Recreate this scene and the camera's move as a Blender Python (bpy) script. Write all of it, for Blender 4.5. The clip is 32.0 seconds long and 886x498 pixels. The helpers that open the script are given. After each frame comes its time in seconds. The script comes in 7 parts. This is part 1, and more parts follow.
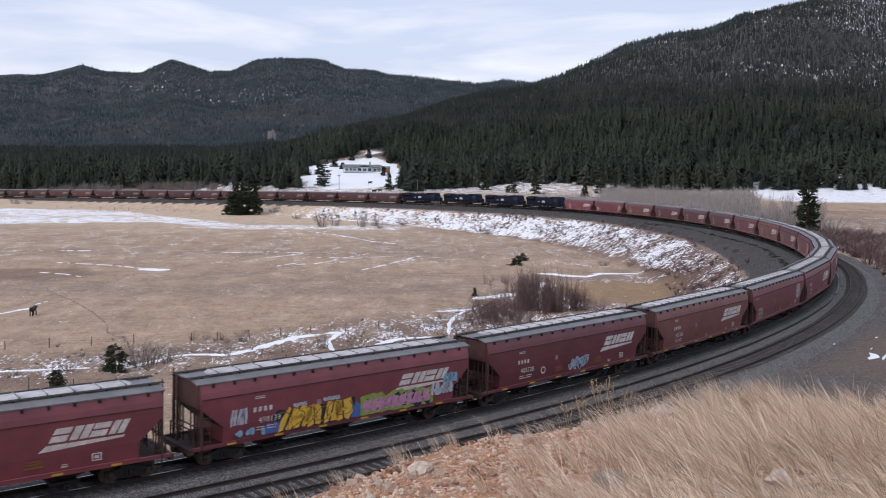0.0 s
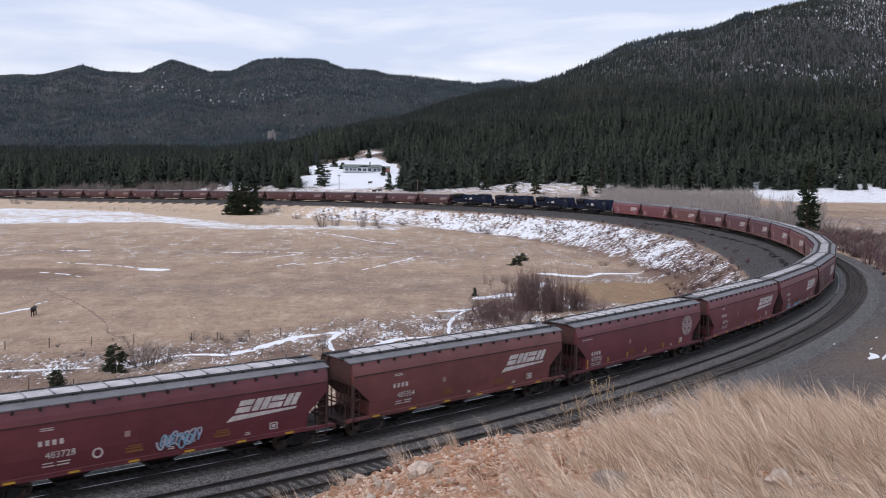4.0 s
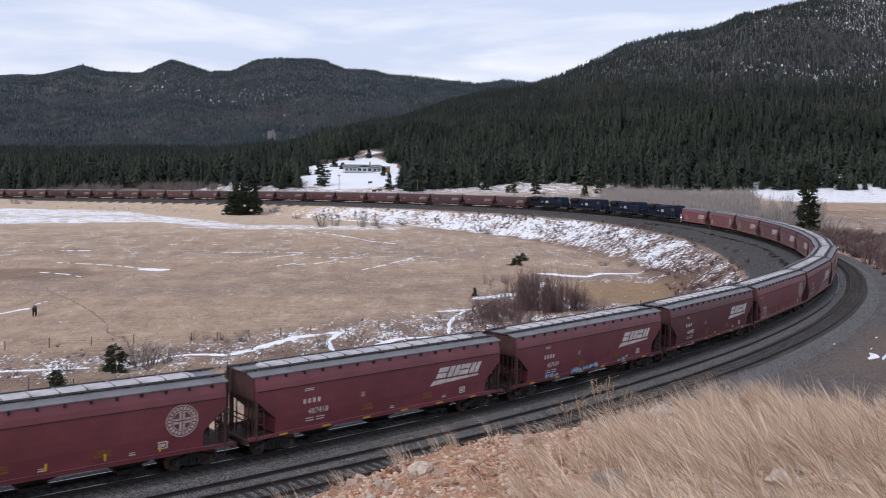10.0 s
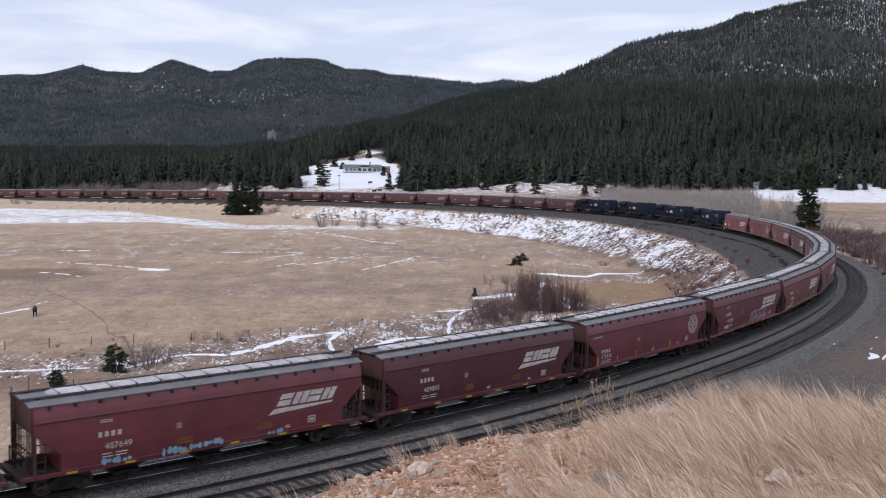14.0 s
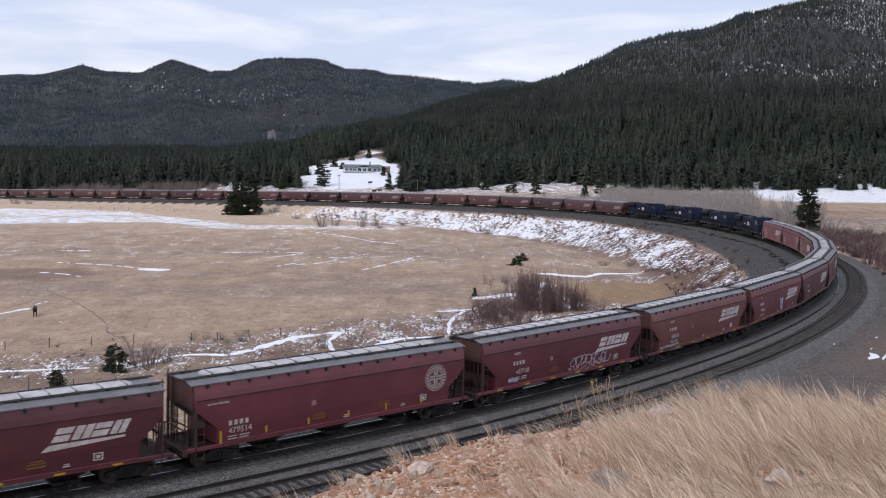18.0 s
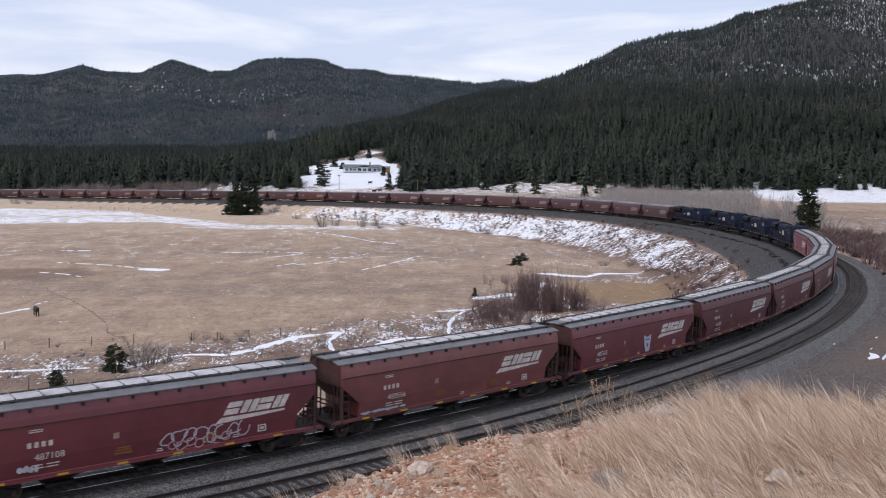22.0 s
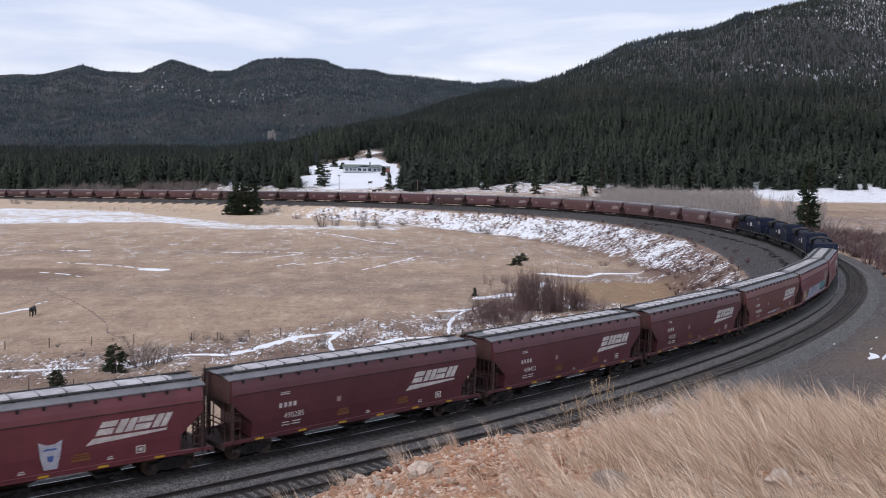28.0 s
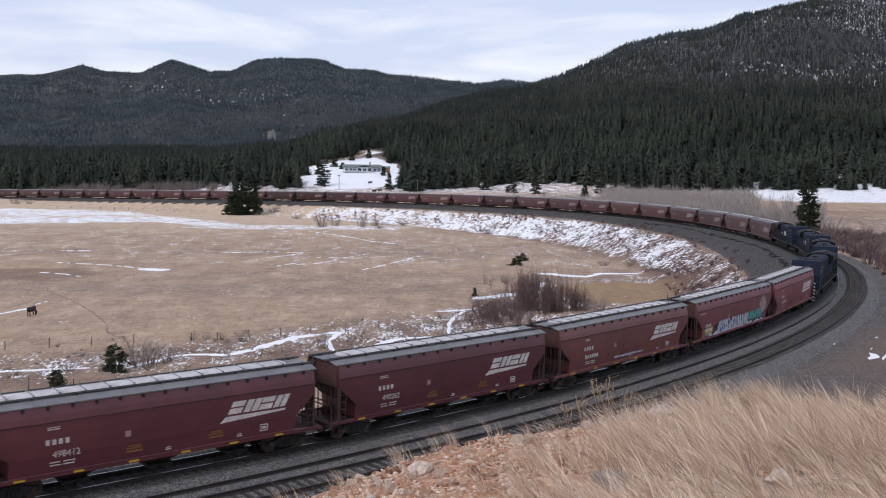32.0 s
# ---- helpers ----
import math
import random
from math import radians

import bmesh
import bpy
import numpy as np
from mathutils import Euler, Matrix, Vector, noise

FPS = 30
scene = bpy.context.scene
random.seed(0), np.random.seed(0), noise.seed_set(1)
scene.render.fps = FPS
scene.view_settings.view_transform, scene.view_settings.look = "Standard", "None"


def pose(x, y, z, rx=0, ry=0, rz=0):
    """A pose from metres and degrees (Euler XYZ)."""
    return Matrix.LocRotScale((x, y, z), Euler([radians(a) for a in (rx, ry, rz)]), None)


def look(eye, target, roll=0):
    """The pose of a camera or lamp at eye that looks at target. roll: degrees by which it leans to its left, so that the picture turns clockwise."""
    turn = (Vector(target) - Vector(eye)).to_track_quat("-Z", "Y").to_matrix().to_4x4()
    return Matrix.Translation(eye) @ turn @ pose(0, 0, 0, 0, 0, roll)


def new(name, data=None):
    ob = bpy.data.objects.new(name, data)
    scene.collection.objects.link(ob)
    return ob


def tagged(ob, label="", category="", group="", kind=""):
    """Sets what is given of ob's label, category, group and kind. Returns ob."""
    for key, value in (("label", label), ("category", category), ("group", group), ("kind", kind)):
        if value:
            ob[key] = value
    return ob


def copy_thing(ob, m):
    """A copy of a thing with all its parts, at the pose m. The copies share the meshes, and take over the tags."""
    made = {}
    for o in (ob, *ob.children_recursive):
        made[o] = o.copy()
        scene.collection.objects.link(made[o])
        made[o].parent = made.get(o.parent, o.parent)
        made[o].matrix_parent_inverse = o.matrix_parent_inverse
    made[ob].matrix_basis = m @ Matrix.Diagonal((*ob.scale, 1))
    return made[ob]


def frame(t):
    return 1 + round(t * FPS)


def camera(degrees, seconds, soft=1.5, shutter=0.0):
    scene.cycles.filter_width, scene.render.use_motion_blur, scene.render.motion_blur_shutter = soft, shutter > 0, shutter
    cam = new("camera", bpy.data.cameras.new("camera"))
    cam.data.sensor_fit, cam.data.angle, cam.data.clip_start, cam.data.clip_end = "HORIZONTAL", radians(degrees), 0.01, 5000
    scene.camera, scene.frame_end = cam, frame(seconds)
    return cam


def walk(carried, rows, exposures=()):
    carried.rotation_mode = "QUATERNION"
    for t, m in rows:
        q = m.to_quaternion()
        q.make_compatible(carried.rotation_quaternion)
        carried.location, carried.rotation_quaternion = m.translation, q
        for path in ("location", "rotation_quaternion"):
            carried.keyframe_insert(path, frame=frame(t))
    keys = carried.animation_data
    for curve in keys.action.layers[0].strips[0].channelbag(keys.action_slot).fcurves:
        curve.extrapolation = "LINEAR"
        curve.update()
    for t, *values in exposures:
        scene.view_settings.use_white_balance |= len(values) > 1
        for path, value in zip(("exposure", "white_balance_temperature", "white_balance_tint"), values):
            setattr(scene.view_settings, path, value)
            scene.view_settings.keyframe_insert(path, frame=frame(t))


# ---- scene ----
cam = camera(49.05, 32.0, soft=1.0, shutter=0.35)
EYE = (0.0, 0.0, 16.36)
CAMPOSE = look(EYE, (0.0, 100.0, 16.36 - 11.418), 0.59)
walk(cam, [(0.0, CAMPOSE), (32.0, CAMPOSE)], [(0.0, 0.14, 6750, 16), (32.0, 0.14, 6750, 16)])

# ---- world and sun: bright overcast winter sky ----
world = bpy.data.worlds.new("overcast_sky")
scene.world = world
world.use_nodes = True
wn = world.node_tree
wn.nodes.clear()


def wnode(kind, **kw):
    n = wn.nodes.new(kind)
    for k, v in kw.items():
        n.inputs[k].default_value = v
    return n


w_out = wn.nodes.new("ShaderNodeOutputWorld")
w_bg = wnode("ShaderNodeBackground", Strength=0.10)
w_sky = wn.nodes.new("ShaderNodeTexSky")
w_sky.sky_type = "NISHITA"
w_sky.sun_disc = False
w_sky.sun_elevation, w_sky.sun_rotation = radians(46), radians(222)
w_tc = wn.nodes.new("ShaderNodeTexCoord")
w_map = wnode("ShaderNodeMapping", Scale=(1.8, 1.8, 10.0), Location=(1.3, 0.4, 0.15))
w_noise = wnode("ShaderNodeTexNoise", Scale=1.7, Detail=6.0, Roughness=0.52, Distortion=0.35)
w_ramp = wn.nodes.new("ShaderNodeValToRGB")
w_ramp.color_ramp.elements[0].position, w_ramp.color_ramp.elements[0].color = 0.44, (5.8, 6.9, 9.0, 1)
w_ramp.color_ramp.elements[1].position, w_ramp.color_ramp.elements[1].color = 0.66, (9.1, 9.8, 10.5, 1)
w_mix = wn.nodes.new("ShaderNodeMix")
w_mix.data_type = "RGBA"
w_mix.inputs[0].default_value = 0.88
wn.links.new(w_tc.outputs["Generated"], w_map.inputs["Vector"])
wn.links.new(w_map.outputs[0], w_noise.inputs["Vector"])
wn.links.new(w_noise.outputs[0], w_ramp.inputs[0])
wn.links.new(w_sky.outputs[0], w_mix.inputs[6])
wn.links.new(w_ramp.outputs[0], w_mix.inputs[7])
wn.links.new(w_mix.outputs[2], w_bg.inputs["Color"])
wn.links.new(w_bg.outputs[0], w_out.inputs[0])

sun_data = bpy.data.lights.new("sun", "SUN")
sun_data.energy, sun_data.angle, sun_data.color = 1.25, radians(25), (1.0, 0.97, 0.94)
sun = new("sun", sun_data)
sun.matrix_world = look((-90, -40, 125), (0, 60, 0))


# ---- materials ----
def material(name):
    m = bpy.data.materials.new(name)
    m.use_nodes = True
    b = m.node_tree.nodes["Principled BSDF"]
    return m, m.node_tree, b


def node(nt, kind, **kw):
    n = nt.nodes.new(kind)
    for k, v in kw.items():
        n.inputs[k].default_value = v
    return n


def noise_of(nt, coords, scale, detail=4.0, rough=0.6, stretch=None):
    src = coords
    if stretch:
        mp = node(nt, "ShaderNodeMapping", Scale=stretch)
        nt.links.new(coords, mp.inputs["Vector"])
        src = mp.outputs[0]
    n = node(nt, "ShaderNodeTexNoise", Scale=scale, Detail=detail, Roughness=rough)
    nt.links.new(src, n.inputs["Vector"])
    return n.outputs[0]


def ramp_of(nt, fac, stops):
    r = nt.nodes.new("ShaderNodeValToRGB")
    els = r.color_ramp.elements
    while len(els) < len(stops):
        els.new(0.5)
    for e, (p, c) in zip(els, stops):
        e.position = p
        e.color = (*c, 1) if len(c) == 3 else c
    nt.links.new(fac, r.inputs[0])
    return r.outputs[0]


def mix_of(nt, fac, a, b, mode="MIX"):
    m = nt.nodes.new("ShaderNodeMix")
    m.data_type, m.blend_type = "RGBA", mode
    for sock, v in ((m.inputs[0], fac), (m.inputs[6], a), (m.inputs[7], b)):
        if isinstance(v, bpy.types.NodeSocket):
            nt.links.new(v, sock)
        elif isinstance(v, tuple):
            sock.default_value = (*v, 1)
        else:
            sock.default_value = v
    return m.outputs[2]


def math_of(nt, op, a, b=0.0, clamp=False):
    m = nt.nodes.new("ShaderNodeMath")
    m.operation, m.use_clamp = op, clamp
    for sock, v in zip(m.inputs, (a, b)):
        if isinstance(v, bpy.types.NodeSocket):
            nt.links.new(v, sock)
        else:
            sock.default_value = v
    return m.outputs[0]


def bump_of(nt, bsdf, height, strength, distance):
    b = node(nt, "ShaderNodeBump", Strength=strength, Distance=distance)
    nt.links.new(height, b.inputs["Height"])
    nt.links.new(b.outputs[0], bsdf.inputs["Normal"])


def plain(name, colour, dark=0.75, scale=6.0, rough=0.7, metal=0.0, bump=0.15, dist=0.02, fine=40.0, stretch=None, vary=0.0):
    """Two-scale mottled surface in object space."""
    m, nt, b = material(name)
    co = nt.nodes.new("ShaderNodeTexCoord").outputs["Object"]
    n1 = noise_of(nt, co, scale, 5.0, 0.6, stretch)
    n2 = noise_of(nt, co, fine, 3.0, 0.6, stretch)
    low = tuple(c * dark for c in colour)
    high = tuple(min(1.0, c * (2.0 - dark)) for c in colour)
    col = ramp_of(nt, math_of(nt, "ADD", math_of(nt, "MULTIPLY", n1, 0.65), math_of(nt, "MULTIPLY", n2, 0.35)), [(0.35, low), (0.65, high)])
    if vary:
        rnd = nt.nodes.new("ShaderNodeObjectInfo").outputs["Random"]
        col = mix_of(nt, 1.0, col, ramp_of(nt, rnd, [(0.0, (1 - vary,) * 3), (1.0, (1 + vary,) * 3)]), "MULTIPLY")
    nt.links.new(col, b.inputs["Base Color"])
    b.inputs["Roughness"].default_value, b.inputs["Metallic"].default_value = rough, metal
    if bump:
        bump_of(nt, b, n2, bump, dist)
    return m


def world_pos(nt):
    return nt.nodes.new("ShaderNodeNewGeometry").outputs["Position"]


def attr(nt, name):
    a = nt.nodes.new("ShaderNodeAttribute")
    a.attribute_name = name
    return a.outputs["Fac"]

# ---- the line of the railway: heading by arc length, curve left through the horseshoe ----
KNOT_S = np.array([-40, 0, 30, 60, 90, 120, 150, 180, 210, 240, 280, 330, 400, 500, 640.0])
KNOT_K = np.array([1.771, 4.301, 4.661, 4.415, 5.765, 4.549, 3.737, 4.218, 3.937, 4.192, 5.234, 4.395, 1.835, 0.501, -0.223]) / 1000
S0, S1 = -320.0, 960.0
ARC = np.arange(S0, S1 + 1, 1.0)
_k = np.interp(ARC, KNOT_S, KNOT_K)
_k[ARC < -60] = 0.0012
_k[ARC > 640] = 0.0
_th = np.concatenate([[0], np.cumsum((_k[1:] + _k[:-1]) / 2)])
_i0 = int(-S0)
HEAD = _th - _th[_i0] + 0.7522
LX = np.concatenate([[0], np.cumsum((np.cos(HEAD[1:]) + np.cos(HEAD[:-1])) / 2)])
LY = np.concatenate([[0], np.cumsum((np.sin(HEAD[1:]) + np.sin(HEAD[:-1])) / 2)])
LX, LY = LX - LX[_i0], LY - LY[_i0] + 57.097
LZ = -0.0243 * ARC - 7.18e-6 * np.where(ARC > 0, ARC, 0) ** 2
SIDING_S = [-110.0, 10.0, 25.0, 50.0, 70.0, 90.0, 110.0, 160.0, 760.0]
SIDING_LAT = [5.4, 5.4, 5.15, 4.85, 4.45, 4.15, 4.4, 4.3, 4.2]


def line_at(s, lat=0.0, up=0.0):
    """A point of the line: arc length, metres to the outside of the curve, metres above the rail."""
    h = np.interp(s, ARC, HEAD)
    return np.interp(s, ARC, LX) + lat * np.sin(h), np.interp(s, ARC, LY) - lat * np.cos(h), np.interp(s, ARC, LZ) + up


def smooth(v, a, b):
    t = np.clip((v - a) / (b - a), 0, 1)
    return t * t * (3 - 2 * t)


def nearest(x, y):
    """Arc length and signed distance (outside positive) of points to the line."""
    x, y = np.asarray(x, float), np.asarray(y, float)
    px, py, ps = LX[::4], LY[::4], ARC[::4]
    best = np.full(x.shape, 1e18)
    arc = np.zeros(x.shape)
    for qx, qy, qs in zip(px, py, ps):
        d = (x - qx) ** 2 + (y - qy) ** 2
        m = d < best
        best[m], arc[m] = d[m], qs
    h = np.interp(arc, ARC, HEAD)
    dx, dy = x - np.interp(arc, ARC, LX), y - np.interp(arc, ARC, LY)
    along = dx * np.cos(h) + dy * np.sin(h)
    arc = arc + np.clip(along, -2, 2)
    h = np.interp(arc, ARC, HEAD)
    lat = (x - np.interp(arc, ARC, LX)) * np.sin(h) - (y - np.interp(arc, ARC, LY)) * np.cos(h)
    far = np.sqrt(best)
    lat = np.where(np.abs(lat) < 0.98 * far, np.where(lat < 0, -far, far), lat)
    return arc, lat


def wave(x, y, seed=0):
    """Cheap smooth undulation, about -1 to 1."""
    r = np.random.RandomState(seed)
    v = 0
    for i in range(5):
        a, f, p = r.uniform(0, 6.28), 2.0 ** (i * 0.7), r.uniform(0, 6.28)
        v = v + np.sin((x * np.cos(a) + y * np.sin(a)) * f + p) / f ** 0.8
    return v / 2.2


# skyline of the far range (distance 2600 m) and of the near mountain (about 1350 m): x, height
RANGE_X = np.array([-1900, -1265, -1175, -1041, -961, -891, -801, -723, -682, -623, -563, -495, -398, -316, -264, -160, -41, 79, 154, 228, 393, 918, 1900.0])
RANGE_Z = np.array([172, 176, 171, 176, 206, 185, 190, 219, 203, 178, 184, 211, 219, 219, 197, 192, 179, 165, 176, 164, 146, 107, 100.0]) - 6
MOUNT_X = np.array([-330, -180, -67, 10, 57, 119, 157, 195, 241, 302, 356, 401, 462, 546, 599, 700, 1100, 2000.0])
MOUNT_Z = np.array([0, 14, 32, 59, 74, 85, 95, 113, 136, 152, 162, 184, 199, 210, 206, 214, 195, 155.0]) - 8
RANGE_Y, MOUNT_Y = 2600.0, 1350.0


def forest_edge(x):
    """How far off the woods begin."""
    return np.interp(x, [-300, -75, -30, -15, 5, 30, 60, 85, 110, 145, 300], [603, 499, 498, 470, 492, 512, 518, 508, 492, 498, 506]) + 7 * wave(x / 18, 0 * x, 31)


def ground_z(x, y):
    x, y = np.asarray(x, float), np.asarray(y, float)
    s, lat = nearest(x, y)
    zt = np.interp(s, ARC, LZ)
    # inside: bench, fill slope, hay field
    field = -11.0 - 0.016 * np.clip(y, 40, 600) + 0.25 * wave(x / 40, y / 40, 3)
    inner = np.maximum(field, zt - 0.75 - 0.5 * np.maximum(0, -lat - 4.2))
    inner = np.where(s < 60, np.minimum(inner, np.maximum(field, zt - 0.75 - 0.24 * np.maximum(0, -lat - 4.2))), inner)
    # outside: bench, then down to or up from the outer valley floor
    outer_floor = -9.8 + 0.3 * wave(x / 50, y / 50, 5) + 0.05 * np.clip(y - 480, 0, 220) * smooth(x, -190, -80)
    bench = np.interp(s, [-60, 40, 70, 95, 120, 900], [40, 34, 16, 9.5, 8, 8])
    outer = zt - 0.75 + (outer_floor - zt + 0.75) * smooth(lat, bench, bench + 60)
    z = np.where(lat < 0, inner, outer)
    # far slopes
    crest = np.interp(x / np.maximum(y, 1) * MOUNT_Y, MOUNT_X, MOUNT_Z)
    t = smooth(y, 470, MOUNT_Y) * 0.55 + 0.45 * np.clip((y - 500) / (MOUNT_Y - 500), 0, 1)
    z = np.where(y > 470, z + (crest + 9.8) * np.where(crest > -9, t, 0) * np.interp(y, [MOUNT_Y, 2200], [1, 0.55]), z)
    rng = np.interp(x / np.maximum(y, 1) * RANGE_Y, RANGE_X, RANGE_Z)
    t2 = 0.5 * smooth(y, 1250, RANGE_Y) + 0.5 * np.clip((y - 1250) / (RANGE_Y - 1250), 0, 1)
    z = np.where(y > 1250, np.maximum(z, -8 + (rng + 8) * t2 * np.interp(y, [RANGE_Y, 3600], [1, 0.7])), z)
    # the clearing climbs behind the house
    z = z + 0.115 * np.clip(y - 576, 0, 60) * smooth(x, -112, -86) * (1 - smooth(x, -20, 4)) * (1 - smooth(y, 690, 980))
    # relief of the mountains, with spurs and gullies on the far range
    spur = np.clip((y - 1250) / 500, 0, 1) * np.clip((2600 - y) / 500, 0, 1)
    z = z + np.where(y > 1250, 30 * spur * (np.abs(wave(x / np.maximum(y, 1) * 11, y / 900, 18)) - 0.45), 0)
    z = z + np.where(y > 600, np.clip((y - 600) / 900, 0, 1) * (7 * wave(x / 90, y / 90, 8) + 3.5 * wave(x / 34, y / 34, 9)), 0)
    # the near hill under the camera
    r = np.hypot(x, y)
    az = np.arctan2(x, y)
    drop = np.interp(az, [-3.15, -2, -1.2, -0.6, -0.4, -0.177, -0.095, -0.026, 0.05, 0.126, 0.26, 0.33, 0.456, 0.7, 1.3, 3.15],
                     [0.1, 0.3, 0.8, 0.8, 0.66, 0.398, 0.368, 0.338, 0.318, 0.307, 0.286, 0.281, 0.291, 0.31, 0.2, 0.1])
    crest_r = 12.5 + 0.5 * wave(az * 6, 0 * az, 14)
    foot = EYE[2] - drop * crest_r * np.cos(np.clip(az, -0.7, 0.7))
    hill = 14.7 + (foot - 14.7) * np.minimum(r / crest_r, 1) + 0.07 * wave(x / 1.6, y / 1.6, 11) * np.minimum(r / 6, 1) + 0.04 * wave(x / 0.5, y / 0.5, 12)
    hill = hill - 0.8 * np.maximum(0, r - crest_r) * smooth(y, -30, 0)
    return np.maximum(z, hill)


# ---- mesh helpers ----
def mesh_of(name, verts, faces, mat=None, flat=True):
    me = bpy.data.meshes.new(name)
    me.from_pydata([tuple(v) for v in verts], [], faces)
    if mat:
        me.materials.append(mat)
    if not flat:
        me.shade_smooth()
    return me


def tri_mesh(name, verts, tris, mat):
    """A large triangle mesh out of arrays."""
    verts, tris = np.asarray(verts, np.float32), np.asarray(tris, np.int32)
    me = bpy.data.meshes.new(name)
    me.vertices.add(len(verts))
    me.vertices.foreach_set("co", verts.ravel())
    me.loops.add(tris.size)
    me.loops.foreach_set("vertex_index", tris.ravel())
    me.polygons.add(len(tris))
    me.polygons.foreach_set("loop_start", np.arange(0, tris.size, 3, dtype=np.int32))
    me.materials.append(mat)
    me.update(calc_edges=True)
    return me


def part(name, bm, mat, parent, label="", at=None):
    """Links a bmesh or a ready mesh as one object under a thing or part."""
    if isinstance(bm, bmesh.types.BMesh):
        me = bpy.data.meshes.new(name)
        bm.to_mesh(me)
        bm.free()
        me.materials.append(mat)
    else:
        me = bm
    ob = new(name, me)
    ob.parent = parent
    if at is not None:
        ob.matrix_basis = at
    if label:
        ob["label"] = label
    return ob


def box(bm, x0, x1, y0, y1, z0, z1, bevel=0.0):
    vs = [bm.verts.new((x, y, z)) for x in (x0, x1) for y in (y0, y1) for z in (z0, z1)]
    fs = [bm.faces.new([vs[i] for i in f]) for f in ((0, 1, 3, 2), (4, 6, 7, 5), (0, 4, 5, 1), (2, 3, 7, 6), (0, 2, 6, 4), (1, 5, 7, 3))]
    if bevel:
        bmesh.ops.bevel(bm, geom=list({e for f in fs for e in f.edges}), offset=bevel, segments=1, affect="EDGES")
    return bm


def boxes(*specs, bevel=0.0):
    bm = bmesh.new()
    for sp in specs:
        box(bm, *sp, bevel=bevel)
    return bm


def rod(bm, a, b, r, sides=6):
    """A round bar from a to b."""
    a, b = Vector(a), Vector(b)
    d = (b - a).normalized()
    u = d.orthogonal().normalized()
    v = d.cross(u)
    rings = [[bm.verts.new(p + r * (math.cos(k * 2 * math.pi / sides) * u + math.sin(k * 2 * math.pi / sides) * v)) for k in range(sides)] for p in (a, b)]
    for k in range(sides):
        bm.faces.new((rings[0][k], rings[0][(k + 1) % sides], rings[1][(k + 1) % sides], rings[1][k]))
    bm.faces.new(rings[0][::-1])
    bm.faces.new(rings[1])
    return bm


def rods(segments, r, sides=6):
    bm = bmesh.new()
    for a, b in segments:
        rod(bm, a, b, r, sides)
    return bm


def prism(bm, outline, axis_from, axis_to, axis="x"):
    """Extrudes a closed outline of (a, b) pairs along an axis."""
    def at(p, q):
        return {"x": (q, p[0], p[1]), "y": (p[0], q, p[1]), "z": (p[0], p[1], q)}[axis]
    r0 = [bm.verts.new(at(p, axis_from)) for p in outline]
    r1 = [bm.verts.new(at(p, axis_to)) for p in outline]
    n = len(outline)
    for k in range(n):
        bm.faces.new((r0[k], r0[(k + 1) % n], r1[(k + 1) % n], r1[k]))
    bm.faces.new(r0[::-1])
    bm.faces.new(r1)
    bmesh.ops.recalc_face_normals(bm, faces=bm.faces[:])
    return bm


def straw_material(name, lo, mid, hi):
    m, nt, b = material(name)
    isl = nt.nodes.new("ShaderNodeNewGeometry").outputs["Random Per Island"]
    col = ramp_of(nt, isl, [(0.0, lo), (0.45, mid), (1.0, hi)])
    nt.links.new(col, b.inputs["Base Color"])
    b.inputs["Roughness"].default_value = 0.75
    b.inputs["Specular IOR Level"].default_value = 0.25
    return m


def hz(x, y):
    return float(ground_z(np.array([x]), np.array([y]))[0])


# ---- the ground: one sheet ----
def spaced(*runs):
    out = []
    for a, b, n in runs:
        out.extend(np.linspace(a, b, n, endpoint=False))
    out.append(runs[-1][1])
    return np.array(out)


GX = spaced((-2600, -600, 40), (-600, -200, 50), (-200, -75, 60), (-75, -9, 60), (-9, 12, 60), (12, 90, 78), (90, 200, 50), (200, 600, 50), (600, 2600, 40))
GY = spaced((-400, -40, 10), (-40, 1, 12), (1, 22, 60), (22, 90, 50), (90, 260, 130), (260, 420, 90), (420, 700, 70), (700, 1500, 70), (1500, 4200, 70))


